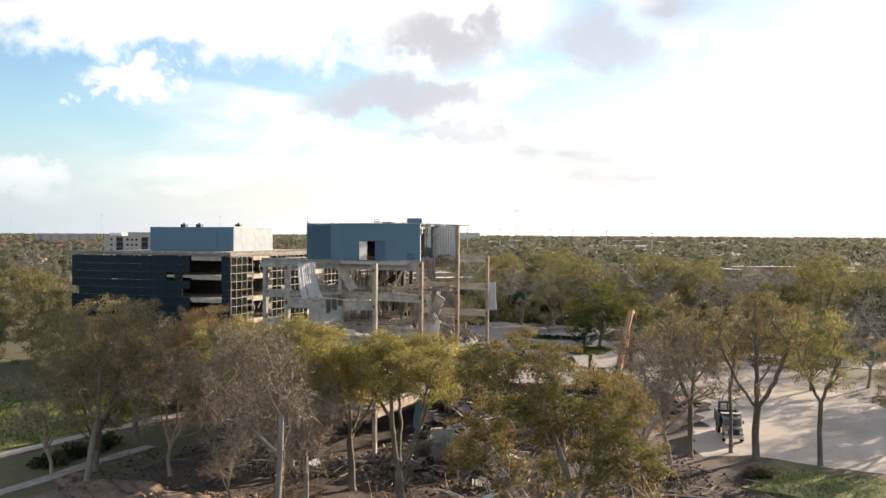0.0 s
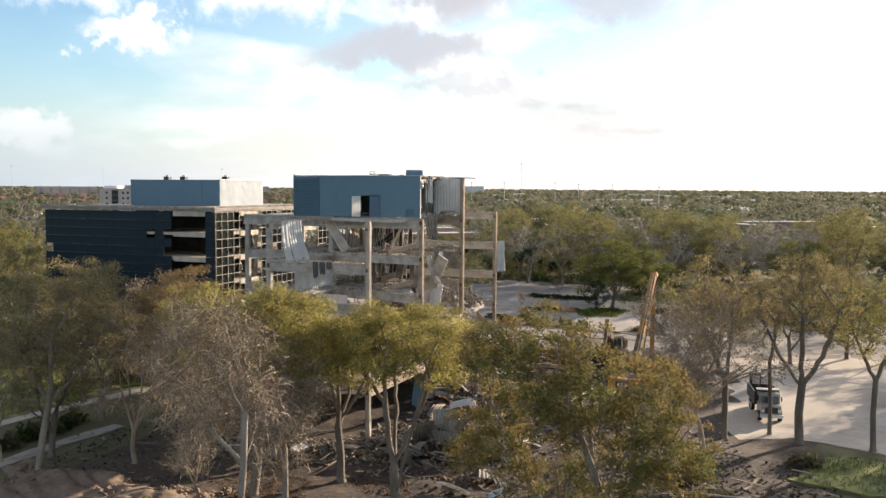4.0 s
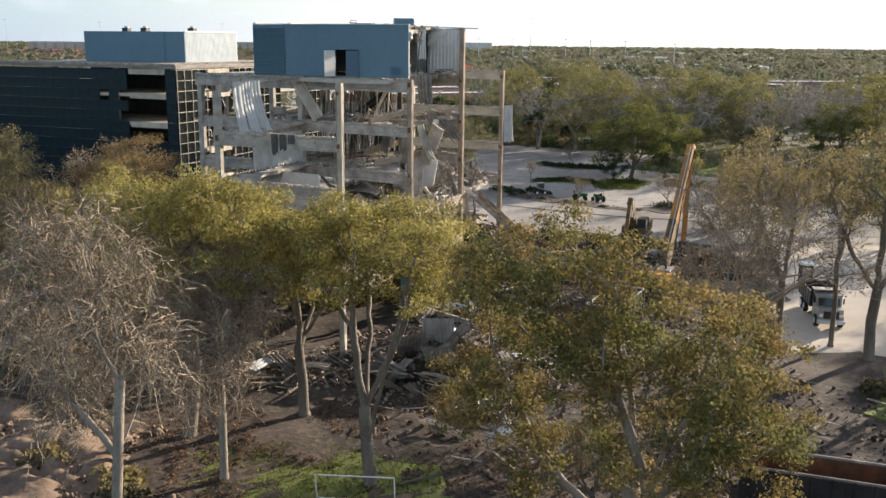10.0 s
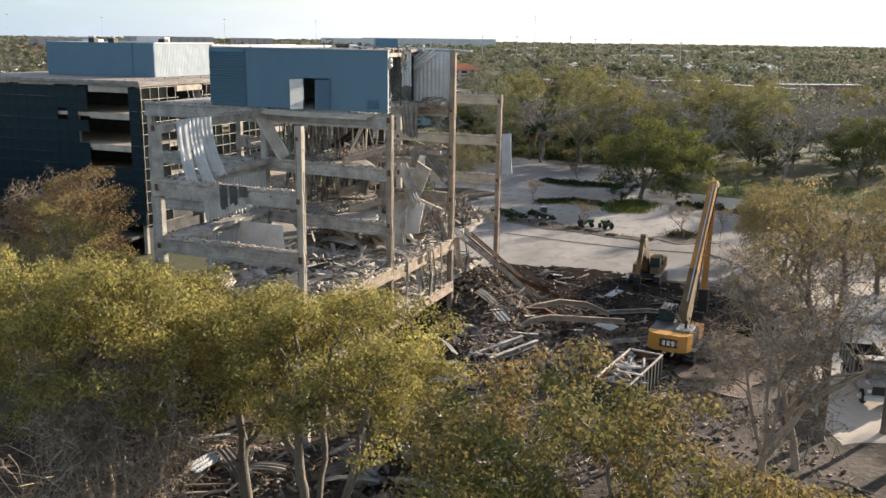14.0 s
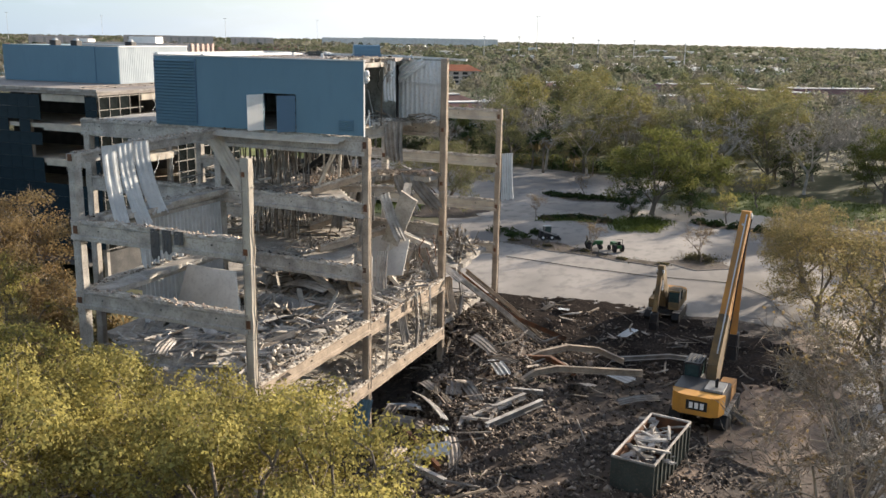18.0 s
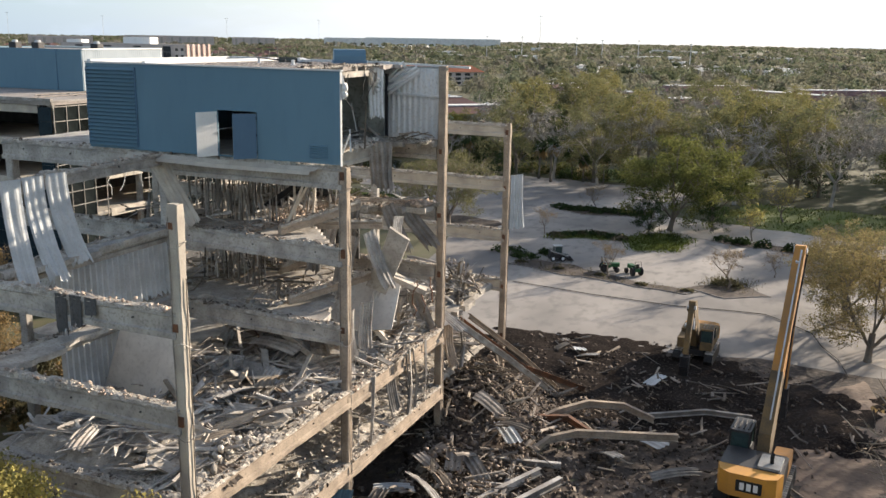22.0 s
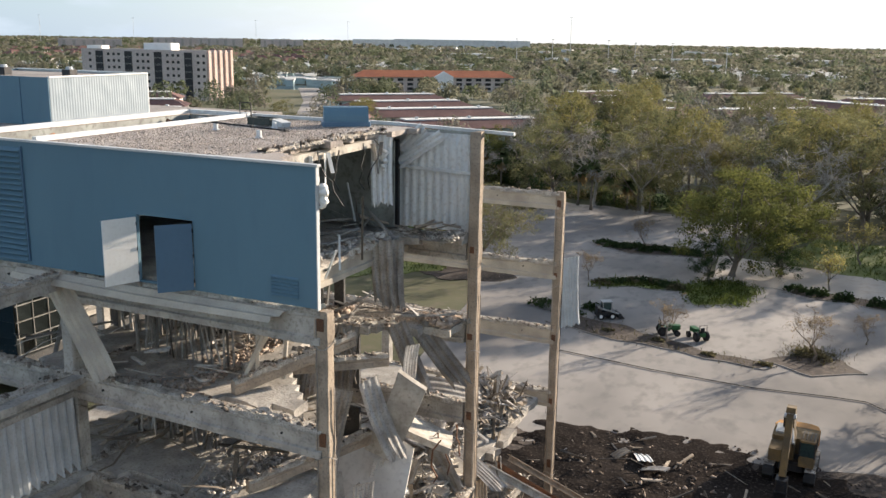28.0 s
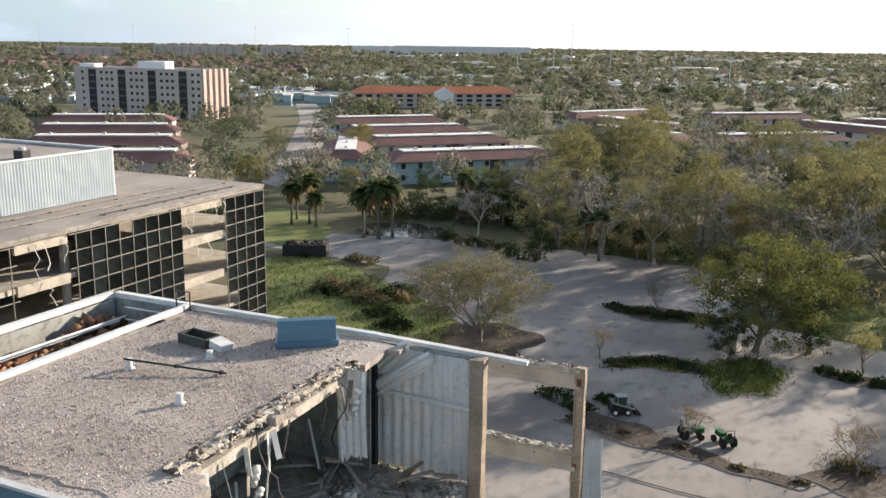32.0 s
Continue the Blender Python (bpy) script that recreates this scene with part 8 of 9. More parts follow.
TREES.update({
    "road_one": grove_tree("road_one", 26, stem(26, 5.6), LEAF_OLIVE, BARK, "thin-crowned tree with tan leaves beside the sandy road", r0=0.3, per=96, size=0.085, spacing=0.95, twig=(8, 0.6, 0.014, 0.2)),
    "road_two": grove_tree("road_two", 27, stem(27, 7.0, 0.2), LEAF_OLIVE, BARK, "slender tree with sparse leaves beside the sandy road", r0=0.2, per=80, size=0.085, spacing=0.95, twig=(8, 0.6, 0.014, 0.2)),
    "road_three": grove_tree("road_three", 28, [(0, 0, -0.2), (0, 0, 0.4), (-0.1, 0.1, 3.0), (0.1, 0.2, 5.4)], LEAF_OLIVE, BARK, "tall forked tree with an umbrella of tan leaves", r0=0.4, per=104, size=0.085, spacing=0.95, twig=(8, 0.6, 0.014, 0.2)),
    "road_four": grove_tree("road_four", 29, [(0, 0, -0.2), (0, 0, 0.4), (-0.1, 0.1, 3.4), (0.0, 0.1, 6.4)], LEAF_YG, BARK, "slim tree with yellowing leaves beside the sandy road", r0=0.26, per=96, size=0.085, spacing=0.95, twig=(6, 0.6, 0.014, 0.2)),
    "west": grove_tree("west", 30, [(0, 0, -0.2), (0, 0, 0.4), (0.2, 0.3, 3.0), (0.4, 0.8, 5.6)], LEAF_OLIVE, BARK_PALE, "tall tree with pale limbs and tan-olive leaves", r0=0.3, per=110, size=0.085, spacing=0.95, twig=(10, 0.7, 0.014, 0.25)),
    "bare_b": (tree_meshes(36, 13.0, 0.2, 0.26, 0.8, 4, (5, 4, 4, 3), LEAF_RUST, TWIG_PALE, 6, 0.08, 0.3, droop=0.02, wig=0.24, twig=(9, 0.75, 0.014, 0.15)), "leafless tree with a haze of fine brown twigs"),
    "olive": (crown_tree(21, stem(21, 4.2), dome(21, 14.0, 4.6, 7, 0.2, 0.5), LEAF_OLIVE, BARK, r0=0.3, per=150, size=0.08, spacing=1.1, twig=(8, 0.6, 0.014, 0.2)), "thin-crowned tree with dull olive leaves"),
    "rust": (crown_tree(44, stem(44, 3.0), dome(44, 12.0, 5.4, 9, 0.26, 0.34), LEAF_RUST, TWIG, r0=0.24, per=170, size=0.085, spacing=0.95, ragged=0.25, twig=(10, 0.6, 0.014, 0.15)), "tree with thin russet-brown leaves"),
    "yg": (crown_tree(45, stem(45, 4.0), dome(45, 14.0, 5.0, 7, 0.22, 0.55), LEAF_YG, BARK, r0=0.32, per=230, size=0.08, spacing=1.3, puff=0.46, twig=(5, 0.6, 0.012, 0.2)), "oak with yellow-green leaves"),
})
TREES.update({
    "dark": (crown_tree(52, stem(52, 2.4), dome(52, 12.0, 4.8, 9, 0.3, 0.28), LEAF_DARK, BARK, r0=0.3, per=220, size=0.13, spacing=1.6, puff=0.62, fine=False), "dense dark green broadleaf tree"),
    "green": (crown_tree(57, stem(57, 2.8), dome(57, 12.0, 6.6, 9, 0.24, 0.48), LEAF_GREEN, BARK, r0=0.3, per=240, size=0.13, spacing=1.6, puff=0.62, fine=False, ragged=0.1), "broad green tree at the lot's edge"),
    "mid": (crown_tree(63, stem(63, 3.6), dome(63, 14.0, 6.4, 11, 0.26, 0.4), LEAF_MID, BARK, r0=0.32, per=230, size=0.14, spacing=2.0, puff=0.7, fine=False, ragged=0.05), "olive-green tree in the belt beyond the lot"),
    "mid_yg": (crown_tree(69, stem(69, 3.8), dome(69, 15.0, 6.8, 10, 0.22, 0.45), LEAF_BELT, BARK, r0=0.34, per=230, size=0.14, spacing=2.0, puff=0.7, fine=False, ragged=0.05), "yellow-green tree in the belt beyond the lot"),
    "mid_bare": (tree_meshes(74, 12.0, 0.22, 0.28, 1.0, 4, (4, 4, 3, 3), LEAF_RUST, TWIG_GREY, 0, 0.13, 0.4, twig=(4, 1.1, 0.038, 0.1)), "grey leafless tree in the belt beyond the lot"),
    "lot_tree": (crown_tree(88, stem(88, 2.2), dome(88, 10.5, 7.6, 10, 0.26, 0.5), LEAF_MID, TWIG, r0=0.3, per=80, size=0.11, spacing=1.2, puff=0.5, twig=(7, 0.8, 0.02, 0.2)), "wide sparse tree with grey-green leaves on the lot"),
    "tan": (crown_tree(91, stem(91, 2.6), dome(91, 11.0, 5.6, 9, 0.28, 0.5), LEAF_OLIVE, BARK, r0=0.3, per=170, size=0.085, spacing=1.05, puff=0.46, ragged=0.18, twig=(6, 0.7, 0.014, 0.2)), "round tree with tan-olive leaves at the lot's edge"),
    "sapling": (tree_meshes(80, 4.6, 0.08, 0.3, 1.0, 4, (4, 4, 3, 3), LEAF_RUST, TWIG, 1, 0.06, 0.12, twig=(3, 0.35, 0.01, 0.1)), "small leafless tree in a lot island"),
    "yg_small": (tree_meshes(85, 7.0, 0.14, 0.22, 1.0, 4, (5, 4, 4, 3), LEAF_YG, BARK, 9, 0.12, 0.3), "young tree with yellow-green leaves"),
})
GROVE = [(kind, *foot, 1.0, 0) for kind, foot in FEET.items()]
GROVE += [
    ("olive", -22.6, 66.6, 0.5, 90), ("bare_b", -49.1, 64.2, 0.55, 40), ("yg", -57.5, 76.4, 0.92, 300), ("bare_b", -71.0, 67.0, 0.9, 80),
    ("olive", -68.5, 70.0, 0.9, 0), ("bare_b", -60.5, 71, 1.05, 190), ("olive", -73, 81, 1.1, 60), ("rust", -77.8, 99.2, 1.12, 20), ("bare_b", -81.5, 97, 0.95, 120),
]
WESTSIDE = [
    ("olive", -80, 86, 1.1, 70), ("bare_b", -62, 80, 1.0, 10), ("olive", -64, 84, 0.9, 100), ("mid_yg", -120, 100, 1.0, 20),
    ("mid_yg", -128, 108, 1.0, 90), ("mid_yg", -138, 118, 1.0, 160), ("mid", -131, 128, 1.0, 40), ("mid_yg", -142, 134, 1.1, 10),
    ("bare_b", -83, 101, 1.0, 10), ("yg", -70, 90, 0.9, 210), ("olive", -88, 92, 0.9, 15), ("mid", -97, 98, 0.9, 70),
    ("mid_yg", -105, 104, 0.85, 170), ("olive", -93, 74, 0.95, 240),
]
ROADSIDE = [
    ("bare_b", -17.3, 93.2, 1.2, 80), ("bare_b", -18.8, 87.0, 1.2, 140),
    ("olive", 6, 112, 0.95, 30), ("bare_b", 13, 121, 1.0, 60), ("tan", -20.2, 139.2, 0.98, 10), ("tan", -21.9, 150.8, 0.88, 130), ("olive", -11, 139, 0.85, 80),
    ("mid", -4, 146, 0.9, 120), ("bare_b", -15, 152, 0.7, 200), ("mid_bare", 4, 152, 1.0, 20), ("mid_yg", 12, 134, 0.9, 160),
    ("bare_b", -15.6, 31.6, 1.16, 15), ("bare_b", -9.6, 34.4, 1.1, 100), ("bare_b", -12.6, 33.0, 1.1, 230), ("bare_b", -5.6, 35, 1.06, 300),
]
for kind, x, y, sc, turn in GROVE + WESTSIDE + ROADSIDE:
    plant_tree(kind, x, y, sc, turn)
LOT_EDGE = [
    ("green", -44.0, 186.0, 1.15, 0), ("mid", -80, 227, 1.1, 5), ("mid_bare", -72, 225, 1.25, 60), ("mid", -64, 224, 1.0, 100),
    ("mid_yg", -56, 223, 1.15, 200), ("mid_bare", -50, 220, 1.2, 10), ("mid", -45, 217, 1.1, 250), ("mid_bare", -88, 240, 1.2, 80),
    ("dark", -46.2, 182.0, 0.52, 40), ("dark", -38.6, 188.5, 0.62, 100), ("mid", -30, 223, 1.2, 10), ("green", -39.4, 194, 0.95, 60),
    ("dark", -112, 243, 0.8, 10), ("green", -102, 246, 0.85, 70), ("dark", -93, 243, 0.75, 120), ("mid_bare", -95.3, 229, 0.8, 40), ("green", -121, 236, 0.6, 200), ("dark", -79.7, 217, 0.5, 15),
    ("mid_bare", -14, 222, 1.3, 30), ("mid_yg", -2, 217, 1.15, 80), ("mid", 9, 212, 1.2, 140),
]
LOT_INNER = [
    ("mid_bare", -38, 212, 1.3, 200), ("mid_bare", 8, 183, 1.2, 20), ("lot_tree", -72.8, 175.4, 1.0, 20), ("bare_b", -77.5, 186.5, 0.6, 70),
    ("sapling", -46.2, 157.6, 1.0, 10), ("sapling", -33.2, 157.8, 1.2, 80), ("sapling", -57, 196, 1.1, 140), ("sapling", -59, 176, 0.9, 30),
    ("yg_small", -33, 184, 0.75, 60), ("yg_small", -30, 200, 0.9, 90), ("sapling", -24, 178, 1.1, 200), ("sapling", -29, 165, 0.8, 150),
    ("bare_b", -82, 181, 0.55, 200),
]
for kind, x, y, sc, turn in LOT_EDGE + LOT_INNER:
    plant_tree(kind, x, y, sc, turn, 0.1)
rng = random.Random(97)
placed = []
kinds = ["mid", "mid_yg", "mid_bare", "mid_bare", "green", "mid", "mid_bare", "dark", "mid_yg"]
tries = 0
while len(placed) < 118 and tries < 9000:
    tries += 1
    x, y = rng.uniform(-130, 70), rng.uniform(140, 322)
    lot = -104 < x < 8 and 128 < y < 222 and y < 178 + (-x) * 0.62
    if lot or (x < -76 and y < 246) or (-52 < x < 30 and 172 < y < 214) or (x < -124 + (y - 250) * -0.5) or (-180 < x < -96 and 244 < y < 345):
        continue
    if any((x - a) ** 2 + (y - b) ** 2 < 34 for a, b in placed):
        continue
    placed.append((x, y))
    plant_tree(rng.choice(kinds), x, y, rng.uniform(0.85, 1.3), rng.uniform(0, 360), 0)
for x, y in ((-133, 250), (-142, 244), (-150, 262), (-98, 252), (-152, 240), (-160, 300), (-175, 330), (-190, 305)):
    plant_tree(rng.choice(("mid", "mid_yg", "green")), x, y, rng.uniform(0.5, 0.75), rng.uniform(0, 360), 0)


def palm_meshes(seed, h):
    rng = random.Random(seed)
    pts = [Vector((0.05 * math.sin(k), 0.04 * k * rng.random(), h * k / 6)) for k in range(7)]
    trunk = Shape().tube(pts, [0.24] + [0.15] * 6, 7).mesh("trunk", BARK, True)
    s, dead = Shape(), Shape()
    for k in range(70):
        g, e = rng.uniform(0, 6.283), rng.uniform(-1.1, 1.1)
        tgt = s if e > -0.45 else dead
        l = rng.uniform(1.5, 2.2)
        rows = []
        for i in range(6):
            t = i / 5
            r = l * t * math.cos(e) * (1 - 0.1 * t)
            z = pts[-1].z + l * t * math.sin(e) - 0.9 * t * t
            w = 0.42 * math.sin(math.pi * min(1, 0.12 + t * 0.9)) + 0.03
            c = Vector((math.cos(g) * r, math.sin(g) * r, z)) + Vector((pts[-1].x, pts[-1].y, 0))
            o = Vector((-math.sin(g), math.cos(g), 0)) * w
            rows.append([c - o - Vector((0, 0, 0.18 * w)), c, c + o - Vector((0, 0, 0.18 * w))])
        tgt.grid(rows)
    return trunk, s.mesh("crown", LEAF_PALM), dead.mesh("dead_fronds", LEAF_RUST)


PALMS = [palm_meshes(k, 5.2 + 0.7 * k) for k in range(3)]
for k, (x, y, sc) in enumerate([(-112.4, 218.6, 1.4), (-109.6, 219.0, 1.45), (-108.1, 221.3, 1.3), (-114.6, 223.6, 1.1), (-129.7, 222.5, 1.1), (-127.0, 224.2, 1.2), (-124.6, 222.7, 1.0), (-131.5, 227, 1.1), (-71.3, 220.9, 1.05), (-66, 224, 0.8), (-74.5, 224, 1.0), (-62, 223, 0.7), (-69, 227, 0.9), (-98.5, 240, 1.1), (-103, 241, 1.2), (-94, 238, 1.0)]):
    ob = thing("palm_tree", "palm with green fan crown and brown hanging fronds", "palm", "palms beyond the lot", at=pose(x, y, 0, 0, 0, k * 67) @ Matrix.Diagonal((sc * 1.25, sc * 1.25, sc * 1.1, 1)))
    t, c, d = PALMS[k % 3]
    part("trunk", t, None, ob)
    part("crown", c, None, ob)
    part("dead_fronds", d, None, ob)


# ---- grass ----
def tufts(pts, n, size, z, material, seed, label):
    """Rough grass as upright slivers over an outline."""
    rng = np.random.default_rng(seed)
    xs, ys = [p[0] for p in pts], [p[1] for p in pts]
    st = []
    while len(st) < n:
        x, y = rng.uniform(min(xs) - 0.7, max(xs) + 0.7), rng.uniform(min(ys) - 0.7, max(ys) + 0.7)
        if inside(x, y, pts) and noise.noise((x * 0.5, y * 0.5, seed)) > -0.3:
            st.append((x + rng.normal(0, 0.5), y + rng.normal(0, 0.5), z))
    tagged(new("grass_tufts", strands("grass_tufts", st, [(0, 0, 1.2)] * n, size, size * 0.12, material, seed, 0.3)), label, "grass", "", "stuff")


BLADE = mat("grass_blade", (0.15, 0.175, 0.042), (0.08, 0.1, 0.028), 0.2, rough=0.9, spec=0.05, bump=0, leaf=0.45, rnd=0.3)
tufts([(-43, 62), (-34, 60), (-28, 64), (-32, 70), (-40, 70), (-45, 67)], 3600, 0.22, 0.15, BLADE, 41, "patchy green grass on the near lawn")
tufts([(-10, 88), (6, 84), (18, 90), (4, 95.5), (-8, 96)], 2800, 0.24, 0.12, BLADE, 42, "patchy green grass beside the road")
tufts([(-22, 52), (-14, 52), (-14, 60), (-21, 62)], 2200, 0.22, 0.15, BLADE, 43, "patchy green grass on the near lawn")
tufts([(-58, 173), (-56, 178), (-48, 180), (-44, 184), (-40, 181), (-41, 173), (-46, 171), (-48, 176), (-54, 175.5)], 2600, 0.45, 0.12, BLADE, 44, "ragged grass on a lot island")
for k, p in enumerate(([(-64, 195), (-60, 199), (-50, 198.5), (-49, 194), (-58, 192)], [(-37, 159), (-35, 162.5), (-31, 162), (-30, 158), (-34, 156)], [(-58, 158), (-56, 161.5), (-50, 160), (-43, 156.6), (-36, 155), (-37, 153.4), (-45, 155), (-53, 156)], [(-38, 181), (-20, 176.5), (-2, 171), (-1, 173.4), (-19, 179.4), (-37, 184)])):
    tufts(p, 420, 0.3, 0.1, LEAF_SCRUB, 46 + k, "dry weeds on a lot island")
tufts([(-40, 196), (-20, 190), (10, 184), (20, 200), (-10, 212), (-36, 214)], 3600, 0.5, 0.1, BLADE, 51, "long sunlit grass below the tree belt")
tufts([(-114, 66), (-83.5, 70), (-82.5, 80), (-82, 86), (-114, 86)], 3600, 0.4, 0.14, BLADE, 56, "lawn grass beside the footpath")
tufts([(-114, 85), (-82, 85), (-80.4, 97), (-94, 106), (-114, 98)], 3600, 0.4, 0.14, BLADE, 57, "lawn grass beside the footpath")
tufts([(-100, 170), (-88, 163), (-76, 172), (-80, 184), (-94, 193), (-112, 203), (-118, 198), (-112, 184)], 3600, 0.5, 0.1, BLADE, 52, "rough lawn grass by the glass block")


LITTER = mat("dead_leaf_litter", (0.19, 0.105, 0.055), (0.10, 0.062, 0.038), 0.8, rough=0.9, spec=0.05, bump=0, leaf=0.2, rnd=0.45)
rlit = np.random.default_rng(53)
lit = [(x, y, gz(x, y) + 0.09) for x, y in zip(rlit.uniform(-52, -6, 26000), rlit.uniform(50, 78, 26000)) if noise.noise((x * 0.22, y * 0.22, 5)) > -0.05]
tagged(new("leaf_litter", quads("leaf_litter", lit, rlit.uniform(0.05, 0.13, len(lit)), LITTER, 54, 0.7)), "brown dead leaves strewn on the soil below the trees", "leaf litter", "", "stuff")


# ---- shrubs and hedges ----
def shrub(x, y, rx, ry, h, seed, leaf, label, n=500, z=0.1):
    rng = np.random.default_rng(seed)
    p = rng.normal(size=(n, 3))
    p /= np.linalg.norm(p, axis=1)[:, None]
    p *= rng.uniform(0.55, 1.0, n)[:, None] * (1 + 0.35 * np.sin(3 * p[:, :1] + seed) * np.cos(4 * p[:, 1:2]))
    p[:, 2] = np.abs(p[:, 2])
    p *= (rx, ry, h)
    ob = thing("shrub", label, "shrub", at=pose(x, y, z))
    part("crown", quads("crown", p, rng.uniform(0.1, 0.24, n), leaf, seed), None, ob)
    s = Shape()
    a = rng.uniform(0, 6.28)
    s.tube([(0, 0, -0.05), (0.4 * rx * math.cos(a), 0.4 * ry * math.sin(a), h * 0.5), (0.7 * rx * math.cos(a), 0.7 * ry * math.sin(a), h * 0.8)], [0.04, 0.03, 0.015], 4, False)
    part("stem", s, TWIG, ob)
    return ob


rng = random.Random(3)
for k in range(9):
    shrub(-74.2 + rng.gauss(0, 0.5), 69 + 1.3 * k, 1.2, 1.1, 0.9 + 0.5 * rng.random(), 390 + k, (LEAF_DARK, LEAF_SCRUB, LEAF_GREEN)[k % 3], "low dark shrub beside the footpath", 420)
rng = random.Random(4)
for k in range(30):
    t = k / 29
    shrub(-121 + 34 * t + rng.gauss(0, 1.0), 238 + rng.gauss(0, 2.4) + 3 * math.sin(3 * t), 2.4 + rng.random(), 2.0, 2.2 + 2.4 * rng.random(), 330 + k, (LEAF_DARK, LEAF_GREEN, LEAF_SCRUB)[k % 3], "dense dark thicket round the pond", 520)
for k in range(9):
    shrub(-100 + 2.4 * k + rng.gauss(0, 0.6), 224 - 1.0 * k + rng.gauss(0, 0.8), 1.6, 1.3, 1.5 + rng.random(), 365 + k, (LEAF_SCRUB, LEAF_DARK)[k % 2], "dark scrub along the lot's far edge", 420)
for k in range(8):
    shrub(-101 + 1.7 * k + rng.gauss(0, 0.6), 186.6 + rng.gauss(0, 1.1), 1.7, 1.3, 1.1 + 0.6 * rng.random(), 378 + k, (LEAF_SCRUB, LEAF_RUST, LEAF_DARK)[k % 3], "tangled brown scrub on the lawn", 420)
rng = random.Random(5)
# Shrubs added to darken the ground behind the open bay, in place of shade.
for k in range(16):
    shrub(-84 + 0.9 * k + rng.gauss(0, 0.8), 100.5 + rng.gauss(0, 2.2) + 0.25 * k, 1.5 + 0.5 * rng.random(), 1.4, 1.4 + 0.9 * rng.random(), 300 + k, LEAF_SCRUB if k % 3 else LEAF_RUST, "dull brown scrub added for the dark seen through the bay", 420)
rng = random.Random(6)
for k in range(13):
    t = k / 12
    shrub(-36.5 + 34 * t + rng.gauss(0, 0.3), 182.2 - 10.2 * t, 1.2 + 0.4 * rng.random(), 1.0, 0.7 + 0.3 * rng.random(), 200 + k, LEAF_DARK, "low dark hedge shrub along the lot's edge", 420)
for k in range(10):
    t = k / 9
    shrub(-57 + 8 * t, 175.0 + 3.0 * math.sin(t * 2.6), 1.2, 0.9, 0.6, 230 + k, LEAF_DARK if k % 3 else LEAF_SCRUB, "low clipped shrub in a lot island", 320)
for k in range(9):
    t = k / 8
    shrub(-62.5 + 12.5 * t, 195.4 + rng.gauss(0, 0.4), 1.3, 1.2, 0.7, 250 + k, LEAF_DARK, "dark ground-cover shrub in a lot island", 360)
for k in range(5):
    t = k / 4
    shrub(-57 + 20 * t, 159.4 - 5 * t + rng.gauss(0, 0.4), 0.7, 0.5, 0.22, 270 + k, LEAF_SCRUB, "dry brown ground-cover shrub in a lot island", 120)
for x, y, r in ((-33.5, 159.2, 2.0), (-57, 161.5, 1.6), (-60, 163.5, 2.2), (-55, 164.5, 1.4), (-113.5, 201.5, 0.9)):
    shrub(x, y, r, r * 0.8, 0.7, int(-x * 10), LEAF_SCRUB if x > -50 else LEAF_DARK, "brown scrubby shrub on bare soil", 420)
for k, (x, y, r, h) in enumerate([(-92, 184, 3.0, 1.4), (-88, 180, 2.6, 1.2), (-96, 188, 3.0, 1.6), (-84, 176, 2.5, 1.4), (-104, 203, 3.4, 1.0), (-90, 190, 2.4, 1.2)]):
    shrub(x, y, r, r * 0.7, h, 300 + k, LEAF_SCRUB if k % 2 == 0 else LEAF_DARK, "felled brush and branches heaped on the lawn", 900)
for k in range(48):
    x, y = -104 + 70 * rng.random(), 0
    y = 225 + 9 * rng.random() if x > -84 else 247 + 6 * rng.random()
    shrub(x, y, 2.2 + 1.4 * rng.random(), 2.0, 1.6 + 1.8 * rng.random(), 320 + k, rng.choice((LEAF_DARK, LEAF_GREEN, LEAF_OLIVE)), "dense undergrowth below the tree belt", 420, 0)
for k, (x, y) in enumerate([(-45, 60), (-46.5, 61.5), (-43, 58.5), (-31, 62), (-33, 60), (-27, 66), (-18, 84), (-24, 60), (-15, 80), (-52, 62), (-9, 92), (-17, 88), (-47, 57)]):
    shrub(x, y, 1.5, 1.2, 0.9, 380 + k, (LEAF_SCRUB, LEAF_OLIVE)[k % 2], "dry brown scrub among churned soil", 520, gz(x, y))
b = thing("waste_container", "dark green waste container by the far lot", "container", at=pose(-114, 203, 0.06, 0, 0, 20))
part("body", Shape().box((0, 0, 0.9), (7, 2.6, 1.8), None, 0.1), STEEL_DARK, b)
part("load", chunks("load", [(rng.uniform(-3, 3), rng.uniform(-1, 1), 1.9) for _ in range(40)], [0.4] * 40, RUBBLE_DARK, 5), None, b)

